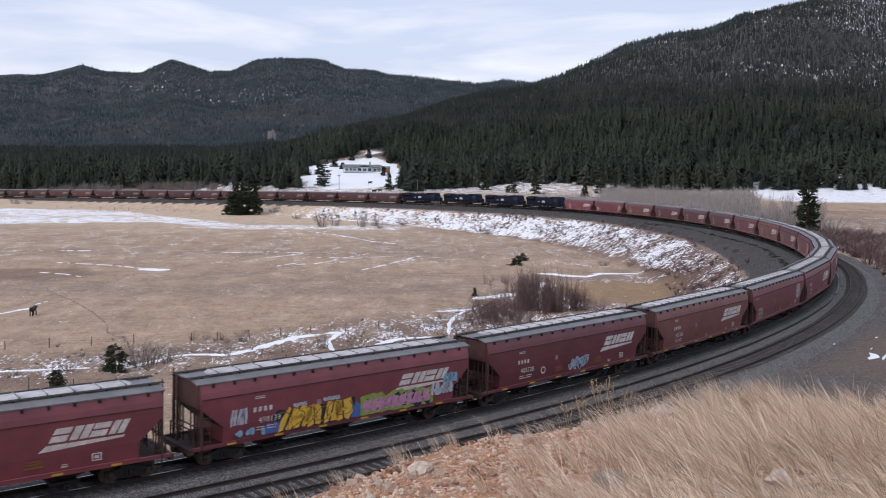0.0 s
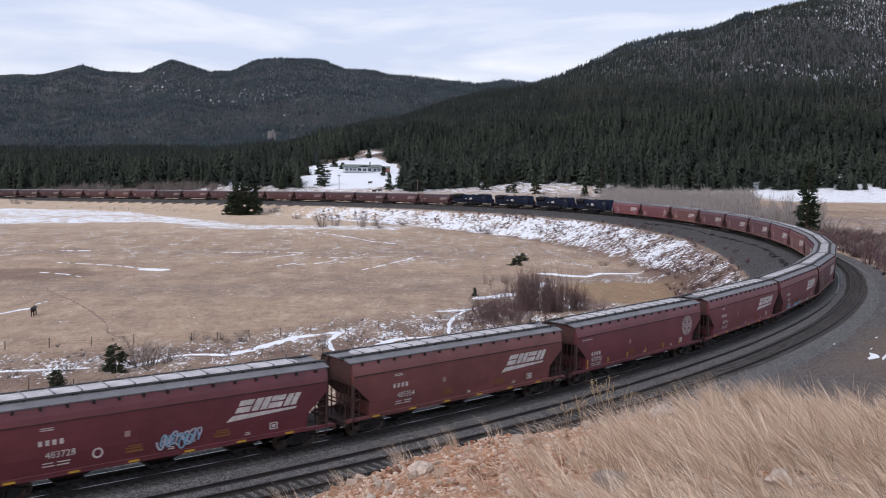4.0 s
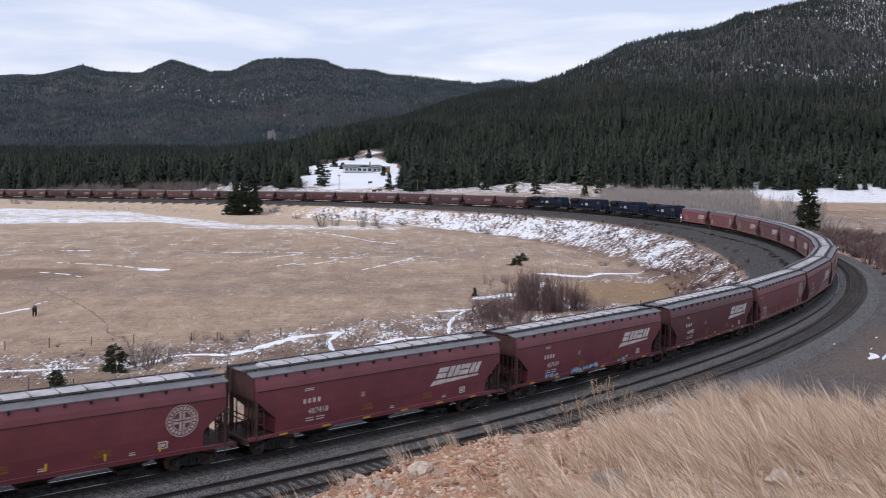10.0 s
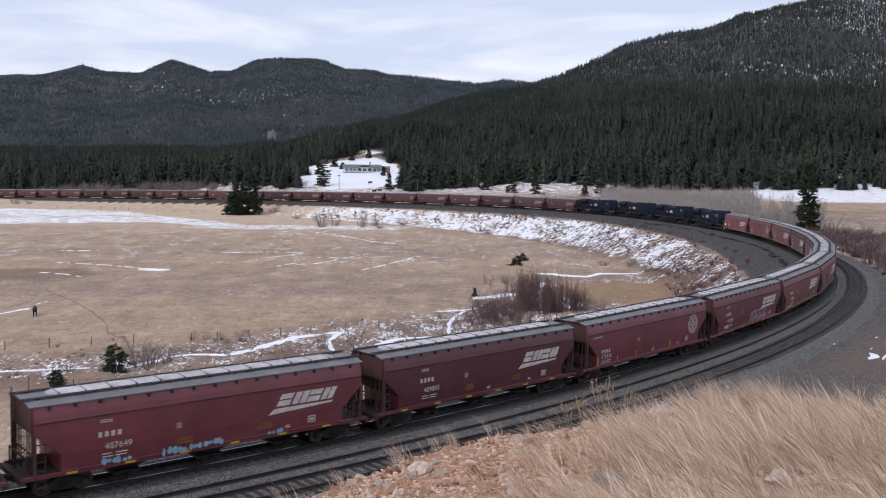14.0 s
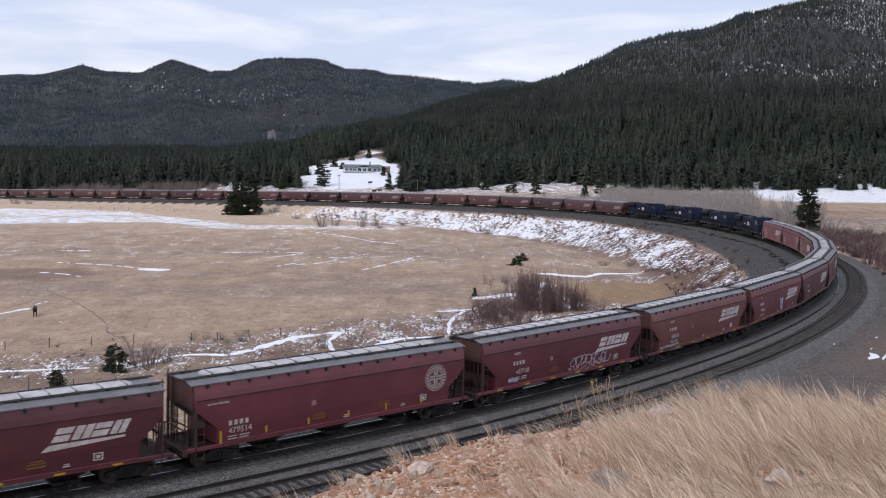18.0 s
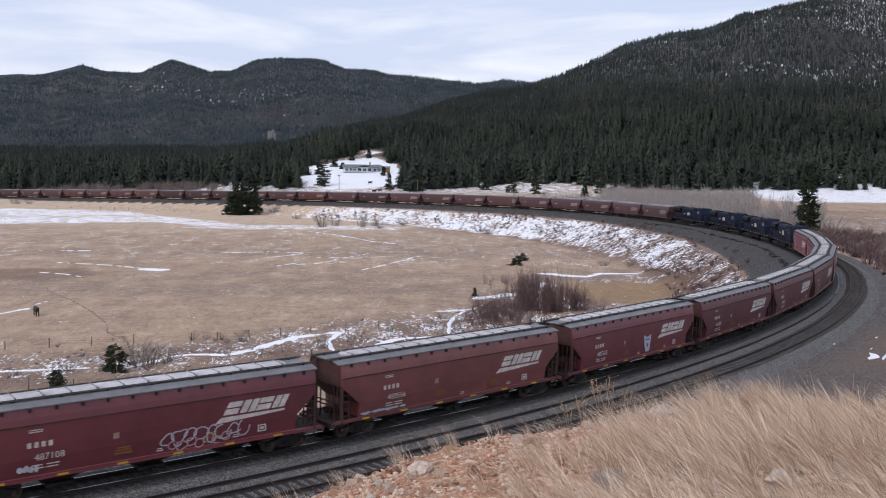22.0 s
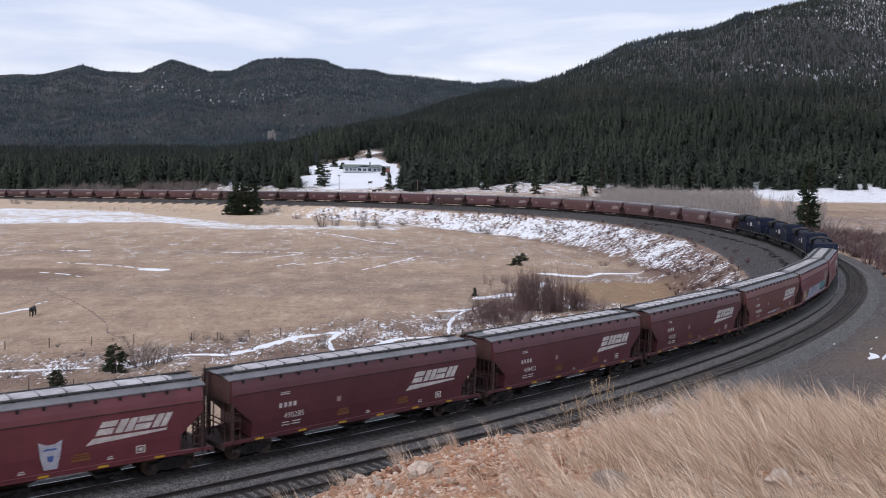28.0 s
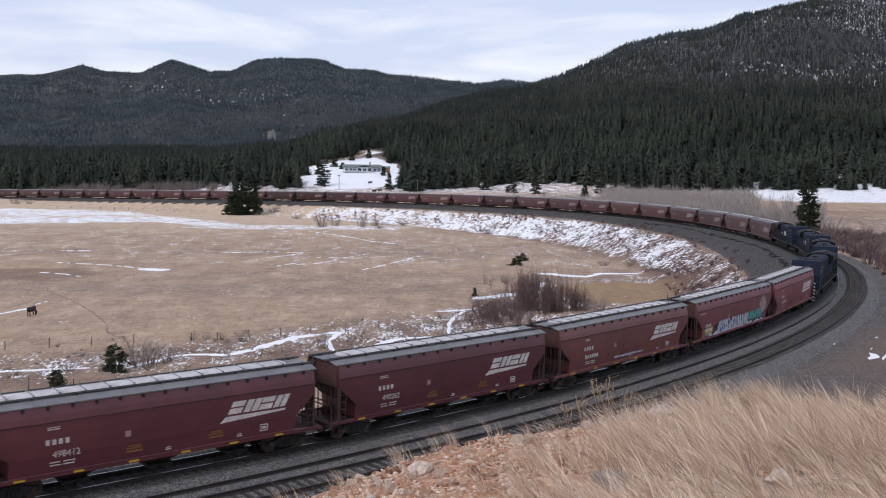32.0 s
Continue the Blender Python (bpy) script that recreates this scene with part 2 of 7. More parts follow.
def build_ground(mat):
    xx, yy = np.meshgrid(GX, GY)
    zz = ground_z(xx, yy)
    s, lat = nearest(xx, yy)
    nx, ny = len(GX), len(GY)
    verts = np.stack([xx, yy, zz], -1).reshape(-1, 3)
    i = np.arange(nx * ny).reshape(ny, nx)
    a, b, c, d = i[:-1, :-1].ravel(), i[:-1, 1:].ravel(), i[1:, 1:].ravel(), i[1:, :-1].ravel()
    tris = np.concatenate([np.stack([a, b, c], 1), np.stack([a, c, d], 1)])
    me = tri_mesh("ground", verts, tris, mat)
    me.shade_smooth()
    r = np.hypot(xx, yy)
    hill = 1 - smooth(zz, 2.0, 4.0) * 0 - smooth(r, 34, 38)
    inner_w = np.interp(s, [60, 100, 150, 190, 260, 420], [5, 8.5, 8.4, 6.8, 5.2, 4.6])
    outer_w = np.interp(s, [-60, 40, 70, 95, 120, 900], [40, 40, 22, 10, 8, 6.5])
    gravel = np.where(lat < 0, 1 - smooth(-lat, inner_w, inner_w + 2.5), 1 - smooth(lat, outer_w, outer_w + 3)) * (1 - np.clip(hill, 0, 1))
    fill = smooth(-lat, inner_w - 1.0, inner_w + 2.0) * (1 - smooth(-lat, 17, 24)) * (0.437 + 0.075 * smooth(s, 150, 200) + 0.03 * smooth(s, 230, 300)) * smooth(s, 85, 120) * (1 - 0.35 * smooth(s, 400, 450)) * (1 - smooth(s, 470, 520))
    band_lo, band_hi = np.interp(xx, [-215, -160, -115, -78, -47, -15], [352, 353, 369, 347, 306, 300]), np.interp(xx, [-215, -170, -141, -89, -56, -15], [462, 458, 448, 390, 345, 318])
    drift = smooth(yy + 6 * wave(xx / 22, yy / 30, 51), band_lo - 8, band_lo + 8) * (1 - smooth(yy + 6 * wave(xx / 18, yy / 26, 52), band_hi - 14, band_hi + 8)) * (1 - 0.25 * smooth(xx, -95, -60)) * (1 - smooth(xx, -30, -8)) * (lat < -12)
    light = 0.50 * smooth(yy, 330, 350) * (1 - smooth(yy, 360, 385)) * smooth(xx, -130, -80) * (1 - smooth(xx, -20, 5)) * (lat < 0)
    outer_snow = (0.43 * smooth(yy, 400, 430) + 0.05 * smooth(yy, 462, 480) * (1 - smooth(xx, 90, 110)) + 0.17 * smooth(xx, 138, 160) * smooth(yy, 372, 392)) * smooth(lat, 18, 35) * smooth(yy, 360, 392) * (1 - smooth(yy, 520, 560))
    creek = 0.43 * np.exp(-((yy - np.interp(xx, [-60, -40, -20, 0, 20, 50], [119, 124, 142, 152, 180, 205])) / np.interp(xx, [-60, -20, 20], [12, 18, 38])) ** 4) * (lat < -15) * (1 - smooth(xx, 45, 60))
    creek_bank = np.exp(-((yy + 5 - np.interp(xx, [-60, -40, -20, 0, 20, 50], [119, 124, 142, 152, 180, 205])) / 13) ** 4) * (lat < -9) * (1 - smooth(xx, 25, 40)) * (0.7 + 0.6 * wave(xx / 4, yy / 4, 95))
    clearing = 1 - smooth(np.hypot((xx + 50 + 0.10 * (yy - 540)) / 28, (yy - 550) / 76) + 0.24 * wave(xx / 9, yy / 14, 21), 0.85, 1.12)
    high = np.where(yy < 1600, 0.35, 0.345) * smooth(yy, 800, 1000) * smooth(zz, 40, 90)
    snow = (1 - 0.7 * gravel) * (1 - np.clip(hill, 0, 1)) * np.clip(np.maximum.reduce([fill, (0.53 + 0.05 * wave(xx / 12, yy / 9, 98)) * drift, light, outer_snow, creek, 0.30 + 0.065 * smooth(yy, 225, 245) * (1 - smooth(yy, 335, 350)), 0.72 * clearing, high]), 0, 1)
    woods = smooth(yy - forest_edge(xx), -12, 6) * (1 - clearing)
    earth = np.clip(smooth(lat + 1.6 * wave(xx / 4, yy / 4, 72), 7.0, 10.5) * (1 - smooth(lat, 34, 44)) * (1 - smooth(s, 62, 80)) * smooth(s, 2, 14) * (0.8 + 0.6 * wave(xx / 5, yy / 5, 71)), 0, 1)
    golden = 1 - smooth(np.hypot((xx - 37) / 15, (yy - 193) / 17) + 0.15 * wave(xx / 6, yy / 6, 91), 0.75, 1.1)
    snow = snow * (1 - 0.32 * golden)
    marsh = 1 - smooth(np.hypot((xx + 96) / 24, (yy - 213) / 13) + 0.25 * wave(xx / 7, yy / 5, 92), 0.6, 1.15)
    straw = smooth(yy, 300, 400) * (lat < 0) * (1 - smooth(xx, -30, 10))
    on_fill = smooth(fill, 0.1, 0.3)
    for nm, val in (("straw", straw), ("litter", smooth(xx - 1.0 - 0.40 * (yy - 7.5), -0.6, 0.9) * np.clip(hill, 0, 1)), ("along", s), ("across", lat), ("on_fill", on_fill), ("fouled", gravel * (lat < 4) * smooth(s, 60, 110)), ("golden", golden), ("gravel", gravel), ("snow", snow), ("woods", woods), ("hill", np.clip(hill, 0, 1)), ("earth", earth), ("scrub", np.maximum(smooth(lat, 9, 14) * (1 - 0.75 * smooth(lat, 40, 80)) * (yy < 372) * (xx > 60), smooth(-lat, inner_w, inner_w + 3) * (1 - smooth(-lat, 17, 24)) * smooth(s, 80, 110) * (1 - smooth(s, 250, 420))) + 1.1 * np.clip(creek - 0.15, 0, 1) * (1 - golden) + 0.62 * marsh + 0.55 * np.clip(creek_bank, 0, 1) * (1 - golden) + 0.7 * smooth(zz + 11 + 0.016 * yy, 0.5, 1.3) * (s < 70) * (lat < -7))):
        at = me.attributes.new(nm, "FLOAT", "POINT")
        at.data.foreach_set("value", np.asarray(val, np.float32).ravel())
    ob = tagged(new("ground", me), "dry winter grassland with patchy snow, gravel benches and wooded slopes", "ground", kind="structure")
    return ob


def ground_material():
    m, nt, b = material("winter_ground")
    pos = world_pos(nt)
    big = noise_of(nt, pos, 0.035, 5.0, 0.6)
    mid = noise_of(nt, pos, 0.35, 6.0, 0.65)
    fine = noise_of(nt, pos, 3.0, 6.0, 0.7)
    grass = ramp_of(nt, mid, [(0.3, (0.21, 0.142, 0.105)), (0.5, (0.38, 0.265, 0.195)), (0.72, (0.49, 0.36, 0.275))])
    grass = mix_of(nt, math_of(nt, "MULTIPLY", big, 0.9, True), grass, (0.41, 0.28, 0.17))
    stripes = noise_of(nt, pos, 0.06, 6.0, 0.65, (0.25, 2.2, 1.0))
    grass = mix_of(nt, ramp_of(nt, stripes, [(0.55, (0, 0, 0)), (0.72, (0.5, 0.5, 0.5))]), grass, (0.155, 0.115, 0.08))
    belt = noise_of(nt, pos, 0.022, 5.0, 0.6, (0.35, 1.6, 1.0))
    grass = mix_of(nt, ramp_of(nt, belt, [(0.48, (0, 0, 0)), (0.62, (0.72, 0.72, 0.72))]), grass, (0.21, 0.152, 0.132))
    streak = noise_of(nt, pos, 0.5, 6.0, 0.7, (0.35, 1.3, 1.0))
    grass = mix_of(nt, ramp_of(nt, streak, [(0.5, (0, 0, 0)), (0.70, (0.6, 0.6, 0.6))]), grass, (0.50, 0.41, 0.33))
    grass = mix_of(nt, 0.45, grass, ramp_of(nt, fine, [(0.38, (0.12, 0.085, 0.06)), (0.62, (0.46, 0.35, 0.26))]))
    tuft = noise_of(nt, pos, 1.1, 4.0, 0.75, (1.0, 0.45, 1.0))
    grass = mix_of(nt, ramp_of(nt, tuft, [(0.30, (0.6, 0.6, 0.6)), (0.45, (0, 0, 0))]), grass, (0.13, 0.095, 0.07))
    grass = mix_of(nt, ramp_of(nt, tuft, [(0.58, (0, 0, 0)), (0.72, (0.55, 0.55, 0.55))]), grass, (0.58, 0.46, 0.36))
    mottle = noise_of(nt, pos, 0.16, 6.0, 0.72, (1.0, 0.5, 1.0))
    grass = mix_of(nt, ramp_of(nt, mottle, [(0.36, (0.55, 0.55, 0.55)), (0.5, (0, 0, 0))]), grass, (0.185, 0.14, 0.112))
    grass = mix_of(nt, ramp_of(nt, mottle, [(0.54, (0, 0, 0)), (0.7, (0.5, 0.5, 0.5))]), grass, (0.56, 0.455, 0.335))
    grass = mix_of(nt, math_of(nt, "MULTIPLY", attr(nt, "straw"), 0.6), grass, ramp_of(nt, mid, [(0.35, (0.46, 0.35, 0.245)), (0.65, (0.66, 0.53, 0.40))]))
    grass = mix_of(nt, 1.0, grass, (1.10, 1.09, 1.10), "MULTIPLY")
    golden = ramp_of(nt, mid, [(0.3, (0.20, 0.115, 0.06)), (0.6, (0.37, 0.235, 0.125))])
    grass = mix_of(nt, math_of(nt, "MULTIPLY", attr(nt, "golden"), 0.85), grass, mix_of(nt, 0.6, golden, ramp_of(nt, fine, [(0.35, (0.10, 0.065, 0.045)), (0.62, (0.40, 0.28, 0.17))])))
    scrub = ramp_of(nt, fine, [(0.35, (0.055, 0.035, 0.033)), (0.62, (0.18, 0.11, 0.09))])
    grass = mix_of(nt, math_of(nt, "MULTIPLY", attr(nt, "scrub"), 0.85), grass, scrub)
    pebbles = node(nt, "ShaderNodeTexVoronoi", Scale=7.0)
    nt.links.new(pos, pebbles.inputs["Vector"])
    stone = ramp_of(nt, pebbles.outputs["Color"], [(0.28, (0.028, 0.028, 0.030)), (0.52, (0.078, 0.076, 0.078)), (0.75, (0.24, 0.23, 0.225))])
    stone = mix_of(nt, 0.5, stone, ramp_of(nt, mid, [(0.3, (0.055, 0.050, 0.050)), (0.7, (0.128, 0.112, 0.105))]))
    stone = mix_of(nt, attr(nt, "earth"), stone, ramp_of(nt, fine, [(0.3, (0.085, 0.066, 0.057)), (0.7, (0.19, 0.143, 0.118))]))
    stone = mix_of(nt, math_of(nt, "MULTIPLY", attr(nt, "fouled"), 0.75), stone, ramp_of(nt, pebbles.outputs["Color"], [(0.28, (0.022, 0.021, 0.022)), (0.52, (0.05, 0.048, 0.049)), (0.75, (0.11, 0.105, 0.104))]))
    gm = math_of(nt, "ADD", attr(nt, "gravel"), math_of(nt, "MULTIPLY", math_of(nt, "SUBTRACT", mid, 0.5), 0.9))
    col = mix_of(nt, ramp_of(nt, gm, [(0.42, (0, 0, 0)), (0.58, (1, 1, 1))]), grass, stone)
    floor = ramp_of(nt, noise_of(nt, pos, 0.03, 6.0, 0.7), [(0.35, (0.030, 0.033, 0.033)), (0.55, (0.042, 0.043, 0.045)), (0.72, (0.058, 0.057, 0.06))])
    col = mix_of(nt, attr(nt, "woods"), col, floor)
    soil = ramp_of(nt, fine, [(0.3, (0.23, 0.115, 0.07)), (0.6, (0.49, 0.285, 0.185)), (0.75, (0.66, 0.48, 0.36))])
    soil = mix_of(nt, math_of(nt, "MULTIPLY", attr(nt, "litter"), 0.85), soil, ramp_of(nt, fine, [(0.3, (0.15, 0.115, 0.095)), (0.65, (0.40, 0.30, 0.23))]))
    col = mix_of(nt, attr(nt, "hill"), col, soil)
    lump = math_of(nt, "ADD", math_of(nt, "MULTIPLY", noise_of(nt, pos, 0.3, 5.0, 0.6, (1.0, 0.45, 1.0)), 0.34), math_of(nt, "MULTIPLY", noise_of(nt, pos, 2.6, 4.0, 0.8, (1.0, 0.3, 1.0)), 0.66))
    lump = math_of(nt, "ADD", 0.5, math_of(nt, "MULTIPLY", math_of(nt, "SUBTRACT", lump, 0.5), 1.6))
    comb = nt.nodes.new("ShaderNodeCombineXYZ")
    nt.links.new(math_of(nt, "ADD", attr(nt, "along"), math_of(nt, "MULTIPLY", attr(nt, "across"), 0.35)), comb.inputs[0])
    nt.links.new(math_of(nt, "MULTIPLY", attr(nt, "across"), 0.8), comb.inputs[1])
    heap = math_of(nt, "ADD", math_of(nt, "MULTIPLY", noise_of(nt, comb.outputs[0], 0.85, 4.0, 0.7), 0.48), math_of(nt, "ADD", math_of(nt, "MULTIPLY", noise_of(nt, pos, 1.3, 3.0, 0.7), 0.28), math_of(nt, "MULTIPLY", noise_of(nt, pos, 0.13, 3.0, 0.5), 0.24)))
    heap = math_of(nt, "ADD", 0.5, math_of(nt, "MULTIPLY", math_of(nt, "SUBTRACT", heap, 0.5), 2.1))
    lump = mix_of(nt, attr(nt, "on_fill"), lump, heap)
    sm = math_of(nt, "ADD", math_of(nt, "SUBTRACT", lump, 0.985), attr(nt, "snow"))
    cover = ramp_of(nt, sm, [(0.0, (0, 0, 0)), (0.03, (1, 1, 1))])
    col = mix_of(nt, cover, col, (0.80, 0.82, 0.86))
    nt.links.new(col, b.inputs["Base Color"])
    b.inputs["Roughness"].default_value = 0.95
    b.inputs["Specular IOR Level"].default_value = 0.15
    bump_of(nt, b, math_of(nt, "ADD", fine, pebbles.outputs["Distance"]), 0.5, 0.12)
    return m


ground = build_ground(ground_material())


# ---- track: two ballast beds, ties and rails ----


def ballast_material(name, clean):
    # clean scales the stone brightness, for dirt and painted shade alike
    m, nt, b = material(name)
    pos = world_pos(nt)
    v = node(nt, "ShaderNodeTexVoronoi", Scale=19.0)
    nt.links.new(pos, v.inputs["Vector"])
    col = ramp_of(nt, v.outputs["Color"], [(0.28, (0.016 * clean, 0.016 * clean, 0.0175 * clean)), (0.5, (0.056 * clean, 0.054 * clean, 0.054 * clean)), (0.74, (0.22 * clean, 0.21 * clean, 0.205 * clean))])
    col = mix_of(nt, 0.3, col, ramp_of(nt, noise_of(nt, pos, 0.5, 5.0), [(0.3, (0.03 * clean, 0.029 * clean, 0.029 * clean)), (0.7, (0.08 * clean, 0.077 * clean, 0.076 * clean))]))
    nt.links.new(col, b.inputs["Base Color"])
    b.inputs["Roughness"].default_value = 0.95
    bump_of(nt, b, v.outputs["Distance"], 0.8, 0.04)
    return m


M_BALLAST = ballast_material("crushed_ballast", 1.25)
# dirtier main bed, darkened further for the shade under the cars
M_DIRTYSHADE = ballast_material("dirty_shaded_ballast", 0.64)
M_TIE = plain("creosoted_tie", (0.032, 0.027, 0.024), 0.6, 3.0, 0.9, 0, 0.4, 0.02, 30.0, vary=0.35)
M_RAIL = plain("rusty_rail_web", (0.02, 0.0145, 0.013), 0.7, 3.0, 0.8)
M_RAILTOP = plain("worn_rail_head", (0.42, 0.42, 0.43), 0.85, 0.5, 0.28, 1.0, 0.0)
M_RAILTOP2 = plain("dull_rail_head", (0.03, 0.025, 0.023), 0.8, 0.5, 0.6, 0.4, 0.0)


def sweep(name, outline, s_from, s_to, step, lat, mat, lift=0.0, closed=True):
    """A profile of (outward, up) pairs carried along the line."""
    ss = np.arange(s_from, s_to + step / 2, step)
    n = len(outline)
    lat = np.interp(ss, *lat) if isinstance(lat, tuple) else lat
    verts = np.stack([np.stack(line_at(ss, lat + o, u + lift), -1) for o, u in outline], 1).reshape(-1, 3)
    faces = []
    for i in range(len(ss) - 1):
        for k in range(n if closed else n - 1):
            faces.append((i * n + k, i * n + (k + 1) % n, (i + 1) * n + (k + 1) % n, (i + 1) * n + k))
    if closed:
        faces += [tuple(range(n))[::-1], tuple(range((len(ss) - 1) * n, len(ss) * n))]
    return mesh_of(name, verts, faces, mat)


TRACK_FROM, TRACK_TO = -110.0, 760.0
TRACKS = []
RAIL_WEB = [(-0.07, -0.17), (-0.03, -0.15), (-0.012, -0.12), (-0.012, -0.05), (-0.034, -0.035), (-0.034, -0.005), (0.034, -0.005), (0.034, -0.035), (0.012, -0.05), (0.012, -0.12), (0.03, -0.15), (0.07, -0.17)]
RAIL_HEAD = [(-0.034, -0.004), (-0.028, 0.0), (0.028, 0.0), (0.034, -0.004)]
BEDS = (("main", [0.0] * len(SIDING_S), 0.0, M_RAILTOP, M_DIRTYSHADE, [(-3.1, -0.85), (-1.75, -0.182), (1.75, -0.182), (2.2, -0.40)]),
        ("siding", SIDING_LAT, -0.05, M_RAILTOP2, M_BALLAST, [(-2.3, -0.50), (-1.7, -0.215), (1.7, -0.215), (3.0, -0.85)]))
for nm, offs, lift, top, stone, outline in BEDS:
    bed = new("ballast_bed", sweep("ballast_bed", outline, TRACK_FROM, TRACK_TO, 2.0, (SIDING_S, offs), stone, lift, False))
    tagged(bed, "grey crushed-stone ballast bed under the " + nm + " track", "ballast", kind="structure")
    TRACKS.append((bed, offs, lift))
    for side in (-0.7535, 0.7535):
        at = (SIDING_S, [v + side for v in offs])
        rail = part("rail", sweep("rail", RAIL_WEB, TRACK_FROM, TRACK_TO, 2.0, at, M_RAIL, lift), None, bed)
        part("rail_head", sweep("rail_head", RAIL_HEAD, TRACK_FROM, TRACK_TO, 2.0, at, top, lift, False), None, rail, "worn shiny running surface" if nm == "main" else "dull running surface")
# clean ballast fills the space between the two tracks
vs, fs = [], []
ss = np.arange(TRACK_FROM, TRACK_TO + 1, 2.0)
off = np.interp(ss, SIDING_S, SIDING_LAT)
for f, up in ((0.0, -0.19), (0.3, -0.225), (0.7, -0.24), (1.0, -0.272)):
    vs.append(np.stack(line_at(ss, 1.74 + (off - 1.72 - 1.74) * f, up), -1))
vs = np.stack(vs, 1).reshape(-1, 3)
fs = [(i * 4 + k, i * 4 + k + 1, i * 4 + k + 5, i * 4 + k + 4) for i in range(len(ss) - 1) for k in range(3)]
tagged(new("ballast_fill", mesh_of("ballast_fill", vs, fs, M_BALLAST)), "grey crushed stone filling the space between the tracks", "ballast", kind="structure")
# spare rails lie on it, end to end
for s_from, s_to, lats in ((-60.0, 71.0, ([-60, -14, 5, 26, 48, 71], [3.3, 3.3, 3.1, 2.8, 2.55, 2.4])), (76.0, 104.0, ([76, 90, 104], [2.25, 1.95, 1.95]))):
    loose = new("spare_rail", sweep("spare_rail", RAIL_WEB, s_from, s_to, 1.5, lats, M_RAIL, -0.055))
    tagged(loose, "long rusty spare rail lying on the ballast between the tracks", "rail", "spare rails")
    part("rail_head", sweep("rail_head", RAIL_HEAD, s_from, s_to, 1.5, lats, M_RAILTOP if s_from > 0 else M_RAILTOP2, -0.055, False), None, loose)


# ---- the train ----
PITCH, LOCO, SPEED = 18.2, 23.5, 7.265
# couplings ahead of each car at the start, in metres travelled, and the mileposts that carry them to the line
COUPLE = [-36.2, -17.4, 1.42, 20.39, 39.17, 58.17, 76.74, 95.18, 113.07, 131.83, 150.42, 169.55, 187.69, 205.44, 222.97, 240.85, 259.35, 278.1, 296.1]
POST_U = [-260.0, 40.0, 80.0, 120.0, 160.0, 200.0, 240.0, 280.0, 320.0, 360.0, 420.0, 920.0]
POST_S = [-260.0, 40.0, 78.6, 116.8, 155.3, 195.5, 236.5, 276.4, 315.3, 354.1, 412.3, 900.0]


def car_pose(mid, half):
    """The pose of a vehicle whose bogies stand half a wheelbase off its middle on the main line."""
    mid = float(np.interp(mid, POST_U, POST_S))
    a, b = Vector(line_at(mid - half)), Vector(line_at(mid + half))
    d = b - a
    yaw = math.atan2(d.y, d.x)
    pitch = -math.atan2(d.z, math.hypot(d.x, d.y))
    c = (a + b) / 2
    return pose(c.x, c.y, c.z, 0, math.degrees(pitch), math.degrees(yaw))


def car_paint(name, colour, vary):
    """Oxide red car paint: streaks of dust running down, faded blotches, grime."""
    m, nt, b = material(name)
    co = nt.nodes.new("ShaderNodeTexCoord").outputs["Object"]
    streak = noise_of(nt, co, 3.0, 5.0, 0.65, (1.0, 1.0, 0.12))
    blotch = noise_of(nt, co, 0.45, 4.0, 0.6)
    fine = noise_of(nt, co, 28.0, 3.0, 0.6)
    low, high = tuple(c * 0.72 for c in colour), tuple(c * 1.28 for c in colour)
    col = ramp_of(nt, blotch, [(0.3, low), (0.7, high)])
    col = mix_of(nt, math_of(nt, "MULTIPLY", streak, 0.5), col, (0.049 + 0.31 * colour[0], 0.022 + 0.53 * colour[1], 0.0235 + 0.47 * colour[2]))
    col = mix_of(nt, ramp_of(nt, fine, [(0.55, (0, 0, 0)), (0.75, (0.28, 0.28, 0.28))]), col, (0.07, 0.04, 0.035))
    rnd = nt.nodes.new("ShaderNodeObjectInfo").outputs["Random"]
    col = mix_of(nt, 1.0, col, ramp_of(nt, rnd, [(0.0, (1 - vary, 1 - vary * 1.05, 1 - vary)), (0.5, (1.0, 1.02, 1.02)), (1.0, (1 + vary, 1 + vary * 0.8, 1 + vary * 0.8))]), "MULTIPLY")
    nt.links.new(col, b.inputs["Base Color"])
    b.inputs["Roughness"].default_value = 0.38
    b.inputs["Specular IOR Level"].default_value = 0.45
    bump_of(nt, b, math_of(nt, "ADD", blotch, math_of(nt, "MULTIPLY", fine, 0.08)), 0.25, 0.05)
    return m


M_RED = car_paint("oxide_red_paint", (0.192, 0.045, 0.058), 0.25)
M_REDDARK = plain("dark_red_underframe", (0.055, 0.028, 0.025), 0.6, 3.0, 0.8)
# soot of the car ends, with the shade between cars mixed in
M_SOOTSHADE = plain("shaded_sooty_red", (0.062, 0.026, 0.024), 0.55, 1.5, 0.75)
M_ROOF = plain("dusty_grey_roof", (0.15, 0.15, 0.158), 0.72, 1.2, 0.6, 0.1, 0.1, 0.01)
M_HATCH = plain("pale_fibreglass_hatch", (0.43, 0.41, 0.42), 0.6, 1.1, 0.6, 0, 0.1, 0.01, vary=0.1)
M_BLACK = plain("sooty_steel", (0.018, 0.016, 0.016), 0.6, 3.0, 0.75, 0.2)
M_STEEL = plain("worn_wheel_steel", (0.085, 0.06, 0.05), 0.7, 4.0, 0.6, 0.5)
M_WHITE = plain("dim_white_paint", (0.52, 0.485, 0.46), 0.7, 2.0, 0.7, 0, 0, fine=12.0)
